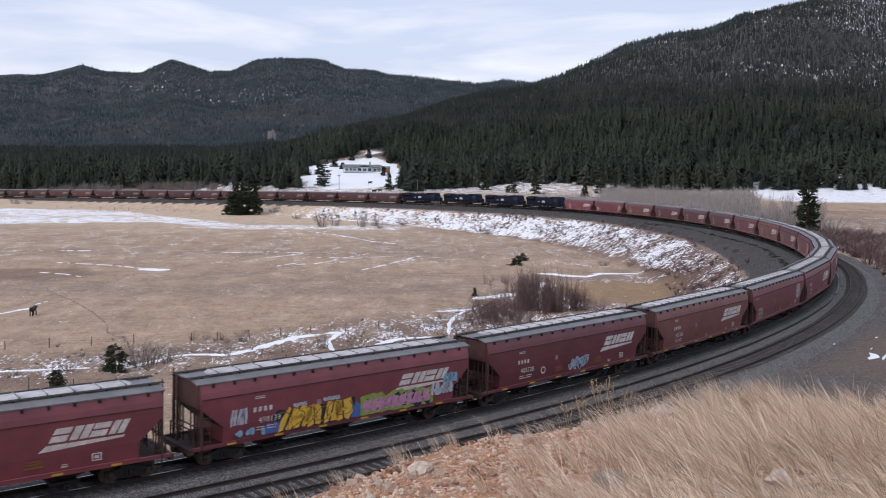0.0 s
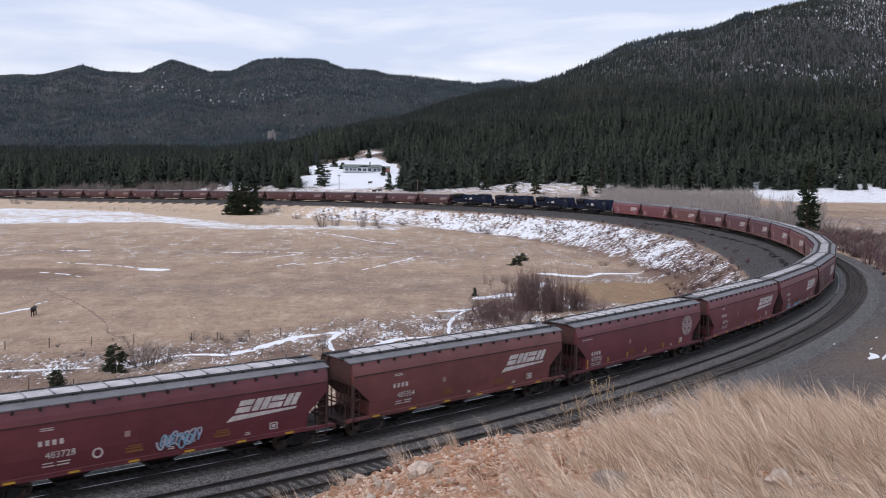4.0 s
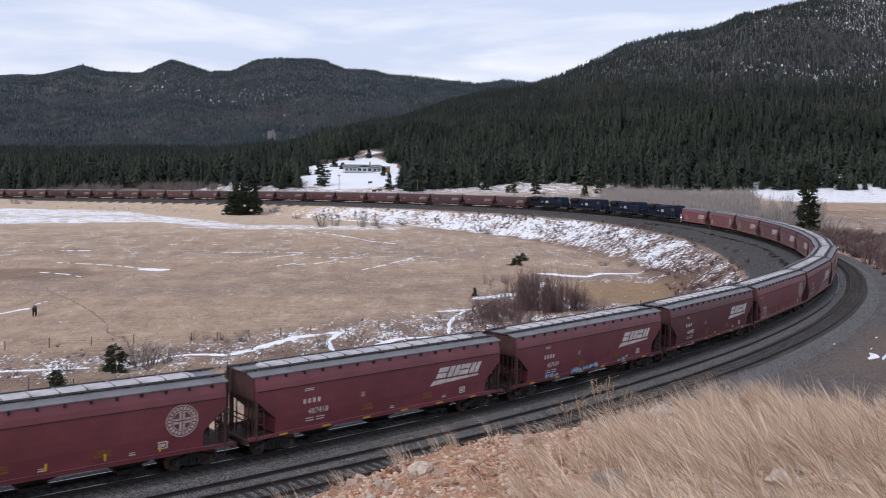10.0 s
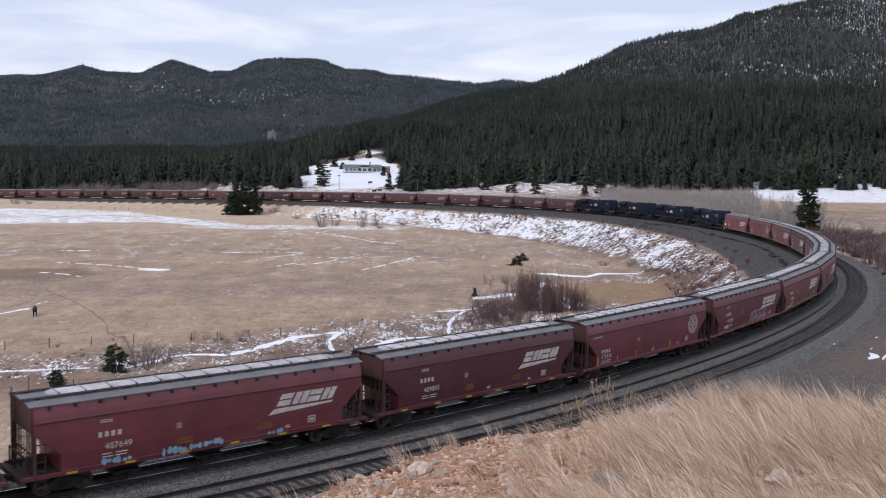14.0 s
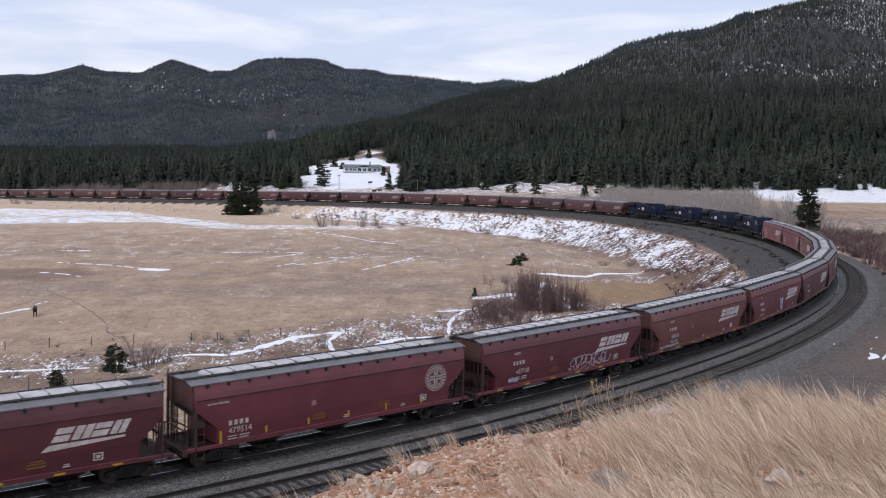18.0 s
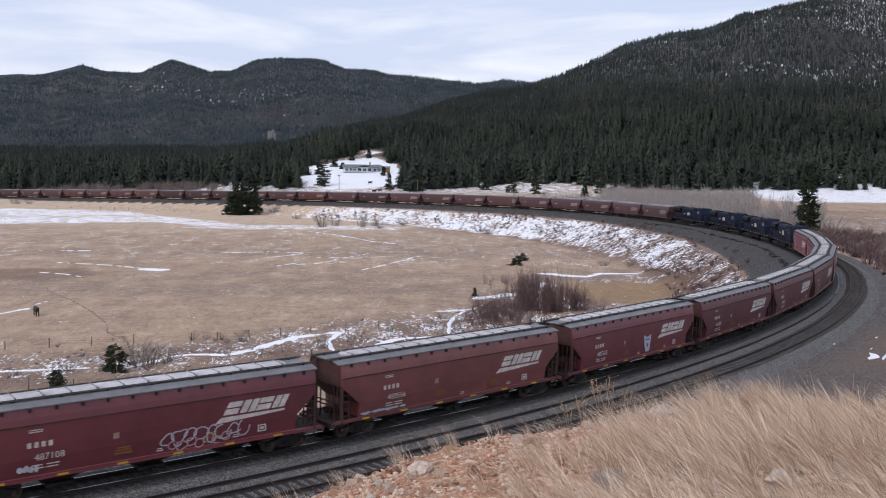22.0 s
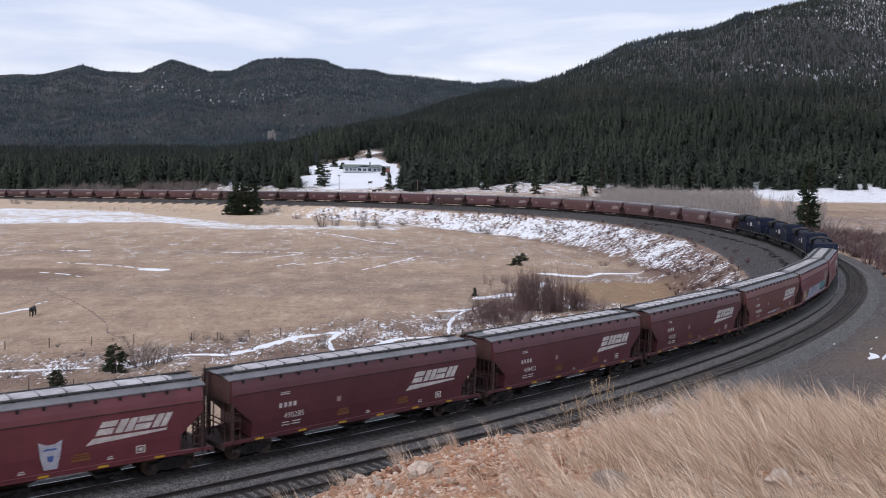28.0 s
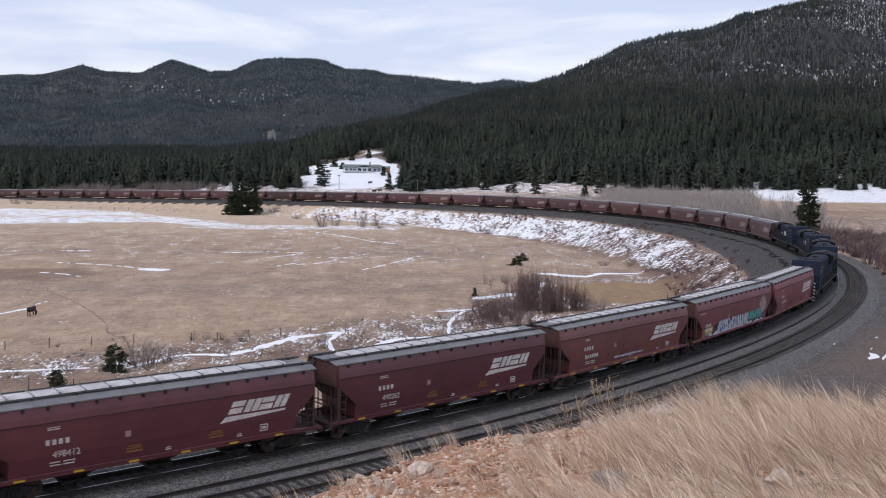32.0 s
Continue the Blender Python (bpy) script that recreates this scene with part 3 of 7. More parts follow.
M_YELLOW = plain("yellow_reflective_tape", (0.55, 0.33, 0.03), 0.8, 2.0, 0.5, 0, 0)
M_OCHRE = plain("ochre_stencil_paint", (0.20, 0.085, 0.025), 0.7, 2.0, 0.7, 0, 0)


def slab(pts, thick=0.006):
    """A flat panel that faces -y, from (x, z) outlines, proud by thick."""
    bm = bmesh.new()
    for outline in pts:
        f = [bm.verts.new((x, -thick, z)) for x, z in outline]
        g = [bm.verts.new((x, 0.0, z)) for x, z in outline]
        n = len(outline)
        try:
            bm.faces.new(f)
            for k in range(n):
                bm.faces.new((f[k], g[k], g[(k + 1) % n], f[(k + 1) % n]))
        except ValueError:
            pass
    bmesh.ops.recalc_face_normals(bm, faces=bm.faces[:])
    return bm


def quad(x0, x1, z0, z1, lean=0.0):
    return [(x0 + lean * z0, z0), (x1 + lean * z0, z0), (x1 + lean * z1, z1), (x0 + lean * z1, z1)]


def emblem_bm():
    """The railway's emblem as four heavy slanted blocks, each split by a narrow slot, over a tapering underline."""
    out = []
    k = 0.55
    for i, w in enumerate((0.74, 0.80, 0.74, 0.70)):
        x = -1.62 + i * 0.86
        if i % 2:
            out += [quad(x, x + w * 0.46, 0.0, 0.60, k), quad(x + w * 0.56, x + w, 0.0, 0.60, k)]
        else:
            out += [quad(x, x + w, 0.0, 0.27, k), quad(x, x + w, 0.34, 0.60, k)]
    out.append([(-2.05, -0.38), (-1.72, -0.10), (1.72, -0.10), (1.66, -0.20)])
    return slab(out)


def ring_bm(r0, r1, n=32):
    out = []
    for i in range(n):
        a, b = 2 * math.pi * i / n, 2 * math.pi * (i + 1) / n
        out.append([(r0 * math.cos(a), r0 * math.sin(a)), (r1 * math.cos(a), r1 * math.sin(a)), (r1 * math.cos(b), r1 * math.sin(b)), (r0 * math.cos(b), r0 * math.sin(b))])
    return out


def cross_bm():
    """The round emblem: a ring of short bars between two thin rings, round a quartered disc."""
    out = ring_bm(0.82, 0.87) + ring_bm(0.50, 0.545)
    for i in range(22):
        a = i * math.pi / 11 + 0.12
        out.append([(0.59 * math.cos(a), 0.59 * math.sin(a)), (0.77 * math.cos(a), 0.77 * math.sin(a)), (0.77 * math.cos(a + 0.2), 0.77 * math.sin(a + 0.2)), (0.59 * math.cos(a + 0.2), 0.59 * math.sin(a + 0.2))])
    for q in range(4):
        c0, s0 = math.cos(q * math.pi / 2), math.sin(q * math.pi / 2)
        for bar in (quad(0.03, 0.15, 0.03, 0.47), quad(-0.15, -0.03, 0.18, 0.47)):
            out.append([(x * c0 - z * s0, x * s0 + z * c0) for x, z in bar])
    out = [[(0.88 * x, 0.88 * z) for x, z in o] for o in out]
    return slab(out)


def text_mesh(word, size, mat):
    cu = bpy.data.curves.new("stencil", "FONT")
    cu.body, cu.size, cu.extrude, cu.align_x = word, size, 0.003, "CENTER"
    cu.resolution_u = 2
    ob = bpy.data.objects.new("stencil", cu)
    me = bpy.data.meshes.new_from_object(ob)
    me.transform(Matrix.Rotation(radians(90), 4, "X"))
    me.materials.clear()
    me.materials.append(mat)
    bpy.data.objects.remove(ob)
    return me


def keep(bm, name, mat):
    me = bpy.data.meshes.new(name)
    bm.to_mesh(me)
    bm.free()
    me.materials.append(mat)
    return me


def hopper_body_bm():
    """Trough-shaped body: sloping lower ends, upright sides, a band that leans in under the eaves."""
    bm = bmesh.new()
    rows = []
    for y, z0, hx in ((1.48, 1.16, 7.22), (1.555, 1.95, 7.24), (1.57, 2.5, 7.85), (1.565, 2.95, 8.34), (1.545, 3.44, 8.36), (1.49, 3.72, 8.37), (1.36, 4.17, 8.37)):
        rows.append([bm.verts.new((sx * hx, sy * y, z0)) for sx, sy in ((-1, -1), (1, -1), (1, 1), (-1, 1))])
    for a, b in zip(rows, rows[1:]):
        for k in range(4):
            bm.faces.new((a[k], a[(k + 1) % 4], b[(k + 1) % 4], b[k]))
    bm.faces.new(rows[0][::-1])
    bm.faces.new(rows[-1])
    bmesh.ops.bevel(bm, geom=[e for e in bm.edges if e.is_manifold and e.calc_face_angle(0) > 0.25], offset=0.02, segments=1, affect="EDGES")
    return bm


ME = {}


def build_hopper_meshes():
    ME["body"] = keep(hopper_body_bm(), "body", M_RED)
    bm = bmesh.new()
    prof = [(8.36, 2.96), (7.28, 1.97), (6.4, 1.16)]
    rowsv = [[bm.verts.new((x + d, y, z)) for x, z in prof] for y in (-1.5, 1.5) for d in (0.0, 0.02)]
    for k in range(2):
        bm.faces.new((rowsv[1][k], rowsv[1][k + 1], rowsv[3][k + 1], rowsv[3][k]))
        bm.faces.new((rowsv[0][k], rowsv[1][k], rowsv[1][k + 1], rowsv[0][k + 1]))
        bm.faces.new((rowsv[2][k], rowsv[3][k], rowsv[3][k + 1], rowsv[2][k + 1]))
    box(bm, 8.375, 8.40, -1.35, 1.35, 2.96, 4.13)
    bmesh.ops.recalc_face_normals(bm, faces=bm.faces[:])
    ME["slope_sheet"] = keep(bm, "slope_sheet", M_SOOTSHADE)
    bm = bmesh.new()
    for side in (-1, 1):
        for x0, x1 in ((-8.35, 8.35),):
            box(bm, x0, x1, side * 1.55 - 0.022, side * 1.55 + 0.022, 3.40, 3.46)
    # the rib's dark colour also draws the shadow line below the leaning band
    ME["side_rib"] = keep(bm, "side_rib", M_SOOTSHADE)
    # roof: two slopes and a flat middle, thin and overhanging
    bm = bmesh.new()
    prof = [(-1.42, 4.13), (-1.42, 4.18), (-0.84, 4.33), (0.84, 4.33), (1.42, 4.18), (1.42, 4.13), (0.82, 4.27), (-0.82, 4.27)]
    prism(bm, prof, -8.52, 8.52, "x")
    ME["roof"] = keep(bm, "roof", M_ROOF)
    bm = bmesh.new()
    for side in (-1, 1):
        for i in range(15):
            x = -7.7 + i * 1.1
            box(bm, x - 0.05, x + 0.05, side * 1.45 - 0.04, side * 1.45 + 0.04, 3.97, 4.14)
    ME["roof_clip"] = keep(bm, "roof_clip", M_BLACK)
    # running boards, one either side of the trough hatch, with open slots
    bm = bmesh.new()
    for k in range(4):
        box(bm, -8.72, 8.72, 0.59 + k * 0.075, 0.65 + k * 0.075, 4.38, 4.40)
    for i in range(9):
        box(bm, -8.0 + i * 2 - 0.03, -8.0 + i * 2 + 0.03, 0.57, 0.88, 4.32, 4.38)
    ME["running_board"] = keep(bm, "running_board", M_BLACK)
    # trough hatch: low arched lid with rounded ends, a few lengths with straps
    bm = bmesh.new()
    arch = [(-0.52, 4.32), (-0.50, 4.39), (-0.36, 4.45), (0.36, 4.45), (0.50, 4.39), (0.52, 4.32)]
    prism(bm, arch, -1.137, 1.137, "x")
    ME["hatch"] = keep(bm, "hatch", M_HATCH)
    bm = bmesh.new()
    for sx in (1,):
        n = 6
        prev = None
        for j in range(n):
            a = j / (n - 1)
            sc = math.sqrt(max(0.03, 1 - a * a))
            ring = [bm.verts.new((sx * (a * 0.42), y * sc, 4.32 + (z - 4.32) * (0.4 + 0.6 * sc))) for y, z in arch]
            if prev:
                for k in range(len(arch) - 1):
                    bm.faces.new((prev[k], prev[k + 1], ring[k + 1], ring[k]))
            prev = ring
        bm.faces.new(prev)
    bmesh.ops.recalc_face_normals(bm, faces=bm.faces[:])
    ME["hatch_end"] = keep(bm, "hatch_end", M_HATCH)
    bm = bmesh.new()
    for i in range(13):
        x = -7.0 + i * 1.1667
        box(bm, x - 0.022, x + 0.022, -0.53, 0.53, 4.445, 4.47)
        for sy in (-1, 1):
            box(bm, x - 0.03, x + 0.03, sy * 0.54 - 0.03, sy * 0.54 + 0.03, 4.32, 4.47)
    ME["hatch_strap"] = keep(bm, "hatch_strap", M_ROOF)
    ME["side_sill"] = keep(boxes((-8.75, 8.75, -1.545, -1.40, 0.98, 1.16), (-7.2, 7.2, -1.57, -1.45, 1.16, 1.20), bevel=0.012), "side_sill", M_RED)
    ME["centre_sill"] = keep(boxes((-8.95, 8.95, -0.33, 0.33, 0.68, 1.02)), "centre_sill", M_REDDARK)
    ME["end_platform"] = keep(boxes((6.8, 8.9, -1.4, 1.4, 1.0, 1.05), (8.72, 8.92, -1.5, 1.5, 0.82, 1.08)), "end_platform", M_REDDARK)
    bm = bmesh.new()
    top, bot = [(-1.75, -1.4), (1.75, -1.4), (1.75, 1.4), (-1.75, 1.4)], [(-0.5, -0.55), (0.5, -0.55), (0.5, 0.55), (-0.5, 0.55)]
    a = [bm.verts.new((x, y, 1.16)) for x, y in top]
    b = [bm.verts.new((x, y, 0.50)) for x, y in bot]
    for k in range(4):
        bm.faces.new((a[k], b[k], b[(k + 1) % 4], a[(k + 1) % 4]))
    bm.faces.new(b)
    bmesh.ops.recalc_face_normals(bm, faces=bm.faces[:])
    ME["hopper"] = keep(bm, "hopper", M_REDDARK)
    ME["outlet_gate"] = keep(boxes((-0.62, 0.62, -0.95, 0.95, 0.34, 0.50), (-0.1, 0.1, -1.25, 1.25, 0.36, 0.44)), "outlet_gate", M_BLACK)
    # corner post with ladder at the near end of a side
    seg = []
    for dx in (0.0, 0.42):
        seg.append(((dx, 0, 0.50), (dx, 0, 2.55 + 0.35 * (dx == 0))))
    for i in range(6):
        seg.append(((0.0, 0, 0.62 + i * 0.38), (0.42, 0, 0.62 + i * 0.38)))
    bm = rods(seg, 0.024, 5)
    box(bm, -0.05, 0.05, -0.05, 0.05, 1.0, 3.0)
    ME["ladder"] = keep(bm, "ladder", M_REDDARK)
    # end frame: posts under the roof end, braces and rails
    seg = []
    for y in (-1.35, -1.1, -0.75, -0.4, 0.4, 0.75, 1.1, 1.35):
        seg.append(((8.33, y, 1.05), (8.33, y, 3.0)))
    seg += [((8.33, -1.35, 2.0), (8.33, 1.35, 2.0)), ((8.6, -1.2, 1.9), (8.6, 1.2, 1.9)), ((8.6, -1.2, 1.05), (8.6, -1.2, 1.9)), ((8.6, 1.2, 1.05), (8.6, 1.2, 1.9))]
    ME["end_frame"] = keep(rods(seg, 0.04, 5), "end_frame", M_REDDARK)
    bm = rods([((8.55, -0.55, 1.3 + i * 0.4), (8.55, -0.95, 1.3 + i * 0.4)) for i in range(8)], 0.022, 5)
    for y in (-0.53, -0.97):
        box(bm, 8.51, 8.59, y - 0.045, y + 0.045, 1.05, 4.3)
    rod(bm, (8.55, -0.97, 4.3), (8.55, -0.97, 4.62), 0.03, 5)
    ME["end_ladder"] = keep(bm, "end_ladder", M_REDDARK)
    ME["brake_wheel"] = keep(rods([((8.5, -0.8 + 0.28 * math.cos(i * math.pi / 4), 2.3 + 0.28 * math.sin(i * math.pi / 4)), (8.5, -0.8 + 0.28 * math.cos((i + 1) * math.pi / 4), 2.3 + 0.28 * math.sin((i + 1) * math.pi / 4))) for i in range(8)] + [((8.2, -0.8, 2.3), (8.5, -0.8, 2.3))], 0.02, 4), "brake_wheel", M_BLACK)
    ME["air_reservoir"] = keep(rods([((-0.55, 0.0, 0.0), (0.55, 0.0, 0.0))], 0.2, 10), "air_reservoir", M_REDDARK)
    ME["coupler"] = keep(boxes((8.6, 9.05, -0.09, 0.09, 0.75, 0.95), (8.93, 9.12, -0.17, 0.17, 0.70, 1.0), bevel=0.02), "coupler", M_BLACK)
    ME["reflector"] = keep(boxes((-0.24, 0.24, -0.008, 0.0, -0.05, 0.05)), "reflector", M_YELLOW)
    # bogie
    bm = bmesh.new()
    prism(bm, [(-1.12, 0.36), (-1.12, 0.60), (-0.6, 0.66), (-0.35, 0.82), (0.35, 0.82), (0.6, 0.66), (1.12, 0.60), (1.12, 0.36), (0.72, 0.40), (0.42, 0.24), (-0.42, 0.24), (-0.72, 0.40)], -1.13, -0.98, "y")
    for sx in (-0.2, 0.0, 0.2):
        rod(bm, (sx, -1.15, 0.34), (sx, -1.15, 0.62), 0.075, 8)
    ME["side_frame"] = keep(bm, "side_frame", M_BLACK)
    ME["bolster"] = keep(boxes((-0.22, 0.22, -1.1, 1.1, 0.42, 0.68)), "bolster", M_BLACK)
    bm = rods([((0, -1.1, 0), (0, 1.1, 0))], 0.085, 8)
    for sy in (-1, 1):
        rod(bm, (0, sy * 0.69, 0), (0, sy * 0.83, 0), 0.457, 24)
        rod(bm, (0, sy * 0.67, 0), (0, sy * 0.70, 0), 0.485, 24)
        for k in range(4):
            a = k * math.pi / 2
            rod(bm, (0.26 * math.cos(a), sy * 0.83, 0.26 * math.sin(a)), (0.26 * math.cos(a), sy * 0.845, 0.26 * math.sin(a)), 0.05, 6)
    ME["wheelset"] = keep(bm, "wheelset", M_STEEL)
    ME["bearing_cap"] = keep(rods([((0, -1.2, 0), (0, -1.13, 0))], 0.11, 10), "bearing_cap", M_STEEL)
    ME["emblem"] = keep(emblem_bm(), "emblem", M_WHITE)
    ME["round_emblem"] = keep(cross_bm(), "round_emblem", plain("worn_white_paint", (0.42, 0.36, 0.34), 0.7, 2.0, 0.7, 0, 0, fine=12.0))
    # dimmer copies of both emblems for the cars behind the locomotives
    faded = plain("dim_emblem_white", (0.27, 0.22, 0.21), 0.7, 2.0, 0.7, 0, 0)
    ME["dim_emblem"] = keep(emblem_bm(), "dim_emblem", faded)
    ME["dim_round_emblem"] = keep(cross_bm(), "dim_round_emblem", faded)
    bars = []
    for i in range(4):
        bars += [quad(-0.56 + i * 0.29, -0.56 + i * 0.29 + 0.17, 0.02, 0.26)]
    ME["owner_mark"] = keep(slab(bars), "owner_mark", M_WHITE)
    bars = []
    for i in range(6):
        x = -0.80 + i * 0.27
        bars += [quad(x, x + 0.17, 0.02, 0.27)]
    ME["number_bars"] = keep(slab(bars), "number_bars", M_WHITE)
    ME["load_data"] = keep(slab([quad(-0.6, -0.1, 0.0, 0.05), quad(0.0, 0.5, 0.0, 0.05), quad(-0.6, -0.15, 0.13, 0.18), quad(0.02, 0.55, 0.13, 0.18)]), "load_data", M_WHITE)
    ME["capacity_mark"] = keep(slab([quad(-0.28, 0.28, 0.0, 0.05), quad(-0.28, 0.28, 0.09, 0.13)]), "capacity_mark", M_WHITE)
    ME["data_panel"] = keep(slab([quad(-0.22, 0.22, 0.0, 0.05), quad(-0.22, 0.22, 0.3, 0.35), quad(-0.22, -0.16, 0.05, 0.3), quad(0.16, 0.22, 0.05, 0.3), quad(-0.1, 0.1, 0.1, 0.24)]), "data_panel", M_WHITE)
    ME["ochre_stencil"] = keep(slab([quad(-0.4, 0.4, 0.0, 0.10), quad(-0.4, 0.4, 0.15, 0.22), quad(-0.3, 0.35, 0.27, 0.33)]), "ochre_stencil", M_OCHRE)
    ME["small_mark"] = keep(slab([quad(-0.15, 0.15, 0.0, 0.06), quad(-0.12, 0.12, 0.1, 0.14)]), "small_mark", M_WHITE)
    ME["service_box"] = keep(slab([quad(-0.13, 0.13, -0.13, 0.13)] , 0.02), "service_box", plain("dim_decal", (0.30, 0.20, 0.18), 0.8, 2.0))


build_hopper_meshes()
TURN = pose(0, 0, 0, 0, 0, 180)


def paint_blobs(seed, x0, x1, z0, z1, n, mat, name, parent, depth, size):
    """A layer of sprayed paint: overlapping uneven blobs."""
    r = random.Random(seed)
    out = []
    for i in range(n):
        cx, cz = x0 + (x1 - x0) * (i + r.uniform(0.2, 0.8)) / n, r.uniform(z0, z1)
        k = r.randint(6, 9)
        a0 = r.uniform(0, 6.28)
        sx, sz = size * r.uniform(0.7, 1.3), size * r.uniform(0.8, 1.5)
        out.append([(cx + sx * r.uniform(0.6, 1.1) * math.cos(a0 + j * 6.283 / k), cz + sz * r.uniform(0.6, 1.1) * math.sin(a0 + j * 6.283 / k)) for j in range(k)])
    return part(name, slab(out, 0.004), mat, parent, at=pose(0, -1.572 - depth, 0))


def spray(name, colour):
    return plain(name, colour, 0.75, 3.0, 0.5, 0, 0, fine=9.0)


def hopper_car(near=True, emblem="emblem"):
    """A covered hopper with its parts; the side that faces -y and the one that faces +y carry the same marks."""
    e = new("hopper_car")
    part("body", ME["body"], None, e)
    part("roof", ME["roof"], None, e, "dusty grey roof")
    for i in range(6):
        part("hatch", ME["hatch"], None, e, "pale trough hatch lid", at=pose(-5.833 + i * 2.333, 0, 0))
    part("hatch_end", ME["hatch_end"], None, e, at=pose(6.985, 0, 0))
    part("hatch_end", ME["hatch_end"], None, e, at=pose(-6.985, 0, 0, 0, 0, 180))
    part("centre_sill", ME["centre_sill"], None, e)
    for m in (Matrix(), TURN):
        part("side_sill", ME["side_sill"], None, e, at=m)
        part("end_platform", ME["end_platform"], None, e, at=m)
        part("end_frame", ME["end_frame"], None, e, at=m)
        part("coupler", ME["coupler"], None, e, at=m)
        part("slope_sheet", ME["slope_sheet"], None, e, "sooty end sheet, darkened further for shade", at=m)
        part("running_board", ME["running_board"], None, e, at=m)
        rnd = emblem == "round_emblem"
        em = (6.2, 2.62) if rnd else (4.85, 2.52)
        part(emblem, ME[emblem if near else "dim_" + emblem], None, e, "off-white painted emblem" if near else "dim painted emblem", at=m @ pose(em[0], -1.572, em[1]))
        part("owner_mark", ME["owner_mark"], None, e, at=m @ (pose(-6.1, -1.576, 1.98) if rnd else pose(-5.1, -1.576, 2.42)))
    for hx in (-4.1, 0.0, 4.1):
        h = part("hopper", ME["hopper"], None, e, "dark red bottom hopper", at=pose(hx, 0, 0))
        if near:
            part("outlet_gate", ME["outlet_gate"], None, h)
    if near:
        tagged(part("hatch_strap", ME["hatch_strap"], None, e), kind="stuff")
        part("brake_wheel", ME["brake_wheel"], None, e)
        part("air_reservoir", ME["air_reservoir"], None, e, at=pose(-7.4, 0.5, 1.28))
        for m in (Matrix(), TURN):
            part("side_rib", ME["side_rib"], None, e, at=m) if m is not TURN else None
            part("end_ladder", ME["end_ladder"], None, e, at=m)
            part("load_data", ME["load_data"], None, e, at=m @ (pose(-6.1, -1.576, 1.3) if rnd else pose(-4.9, -1.576, 1.5)))
            part("capacity_mark", ME["capacity_mark"], None, e, at=m @ (pose(-7.2, -1.576, 3.15) @ Matrix.Diagonal((2.0, 1, 0.6, 1)) if rnd else pose(-5.3, -1.576, 3.1)))
            part("data_panel", ME["data_panel"], None, e, at=m @ pose(5.3, -1.566, 1.42))
            part("ochre_stencil", ME["ochre_stencil"], None, e, at=m @ pose(-1.6, -1.568, 1.5))
            part("ochre_stencil", ME["ochre_stencil"], None, e, at=m @ pose(2.6, -1.568, 1.5))
            part("small_mark", ME["small_mark"], None, e, at=m @ pose(0.1, -1.560, 1.32))
            part("small_mark", ME["small_mark"], None, e, at=m @ pose(3.9, -1.560, 1.35))
            part("service_box", ME["service_box"], None, e, at=m @ pose(-1.9, -1.572, 2.4))
            for i in range(6):
                part("reflector", ME["reflector"], None, e, "yellow reflective tape", at=m @ (pose(-7.08 + i * 2.45, -1.568, 1.48, 0, 90, 0) @ Matrix.Diagonal((1.3 if i == 0 else 0.7, 1, 1, 1)) if rnd else pose(-6.8 + i * 2.6, -1.549, 1.075)))
            for sx in (-1, 1):
                lad = ME["ladder"]
                part("ladder", lad, None, e, at=m @ (pose(-8.32, -1.5, 0) if sx < 0 else pose(8.32, -1.5, 0, 0, 0, 180)))
        tagged(part("roof_clip", ME["roof_clip"], None, e), kind="stuff")
    for sx in (-1, 1):
        t = part("bogie", ME["bolster"], None, e, "black three-piece freight bogie", at=pose(sx * 6.95, 0, 0))
        for m in (Matrix(), TURN):
            part("side_frame", ME["side_frame"], None, t, at=m)
            if near:
                for ax in (-0.86, 0.86):
                    part("bearing_cap", ME["bearing_cap"], None, t, at=m @ pose(ax, 0, 0.457))
        for ax in (-0.86, 0.86):
            part("wheelset", ME["wheelset"], None, t, at=pose(ax, 0, 0.457))
    return e


def mark_number(e, word, low):
    me = text_mesh(word, 0.42, M_WHITE) if word else ME["number_bars"]
    for m in (Matrix(), TURN):
        part("car_number", me, None, e, "white stencilled number", at=m @ (pose(-6.05, -1.579, 1.6) if low else pose(-4.75, -1.579, 1.86)))


NEAR_MARKS = [None, "498139", "483728", "485354", "478792", "487418", "487649", "489805", "479514", "487108", "480556", "487562", "490285", "498412", "490262", None, None, None]
ROUND = {3, 7, 15, 22, 27, 33, 38}
EXTRA = {0: "with bright yellow and green graffiti", 1: "with a small white graffiti tag", 2: "freshly lettered with its number", 3: "with a round white cross emblem", 5: "with pale blue tags on its sill",
         7: "with a round cross emblem and ochre stencils", 8: "with a white outlined graffiti tag", 10: "with a pale blue ghostlike graffiti shape", 11: "in darker maroon paint", 12: "in dark maroon paint with clean lettering",
         13: "in dark maroon paint, freshly numbered", 14: "in faded lighter red paint", 15: "with teal and silver graffiti", 16: "coupled ahead of the blue locomotives", -1: "with faint white scribbles"}
TEMPLATES = {}
MOVERS, WHEELS = [], []
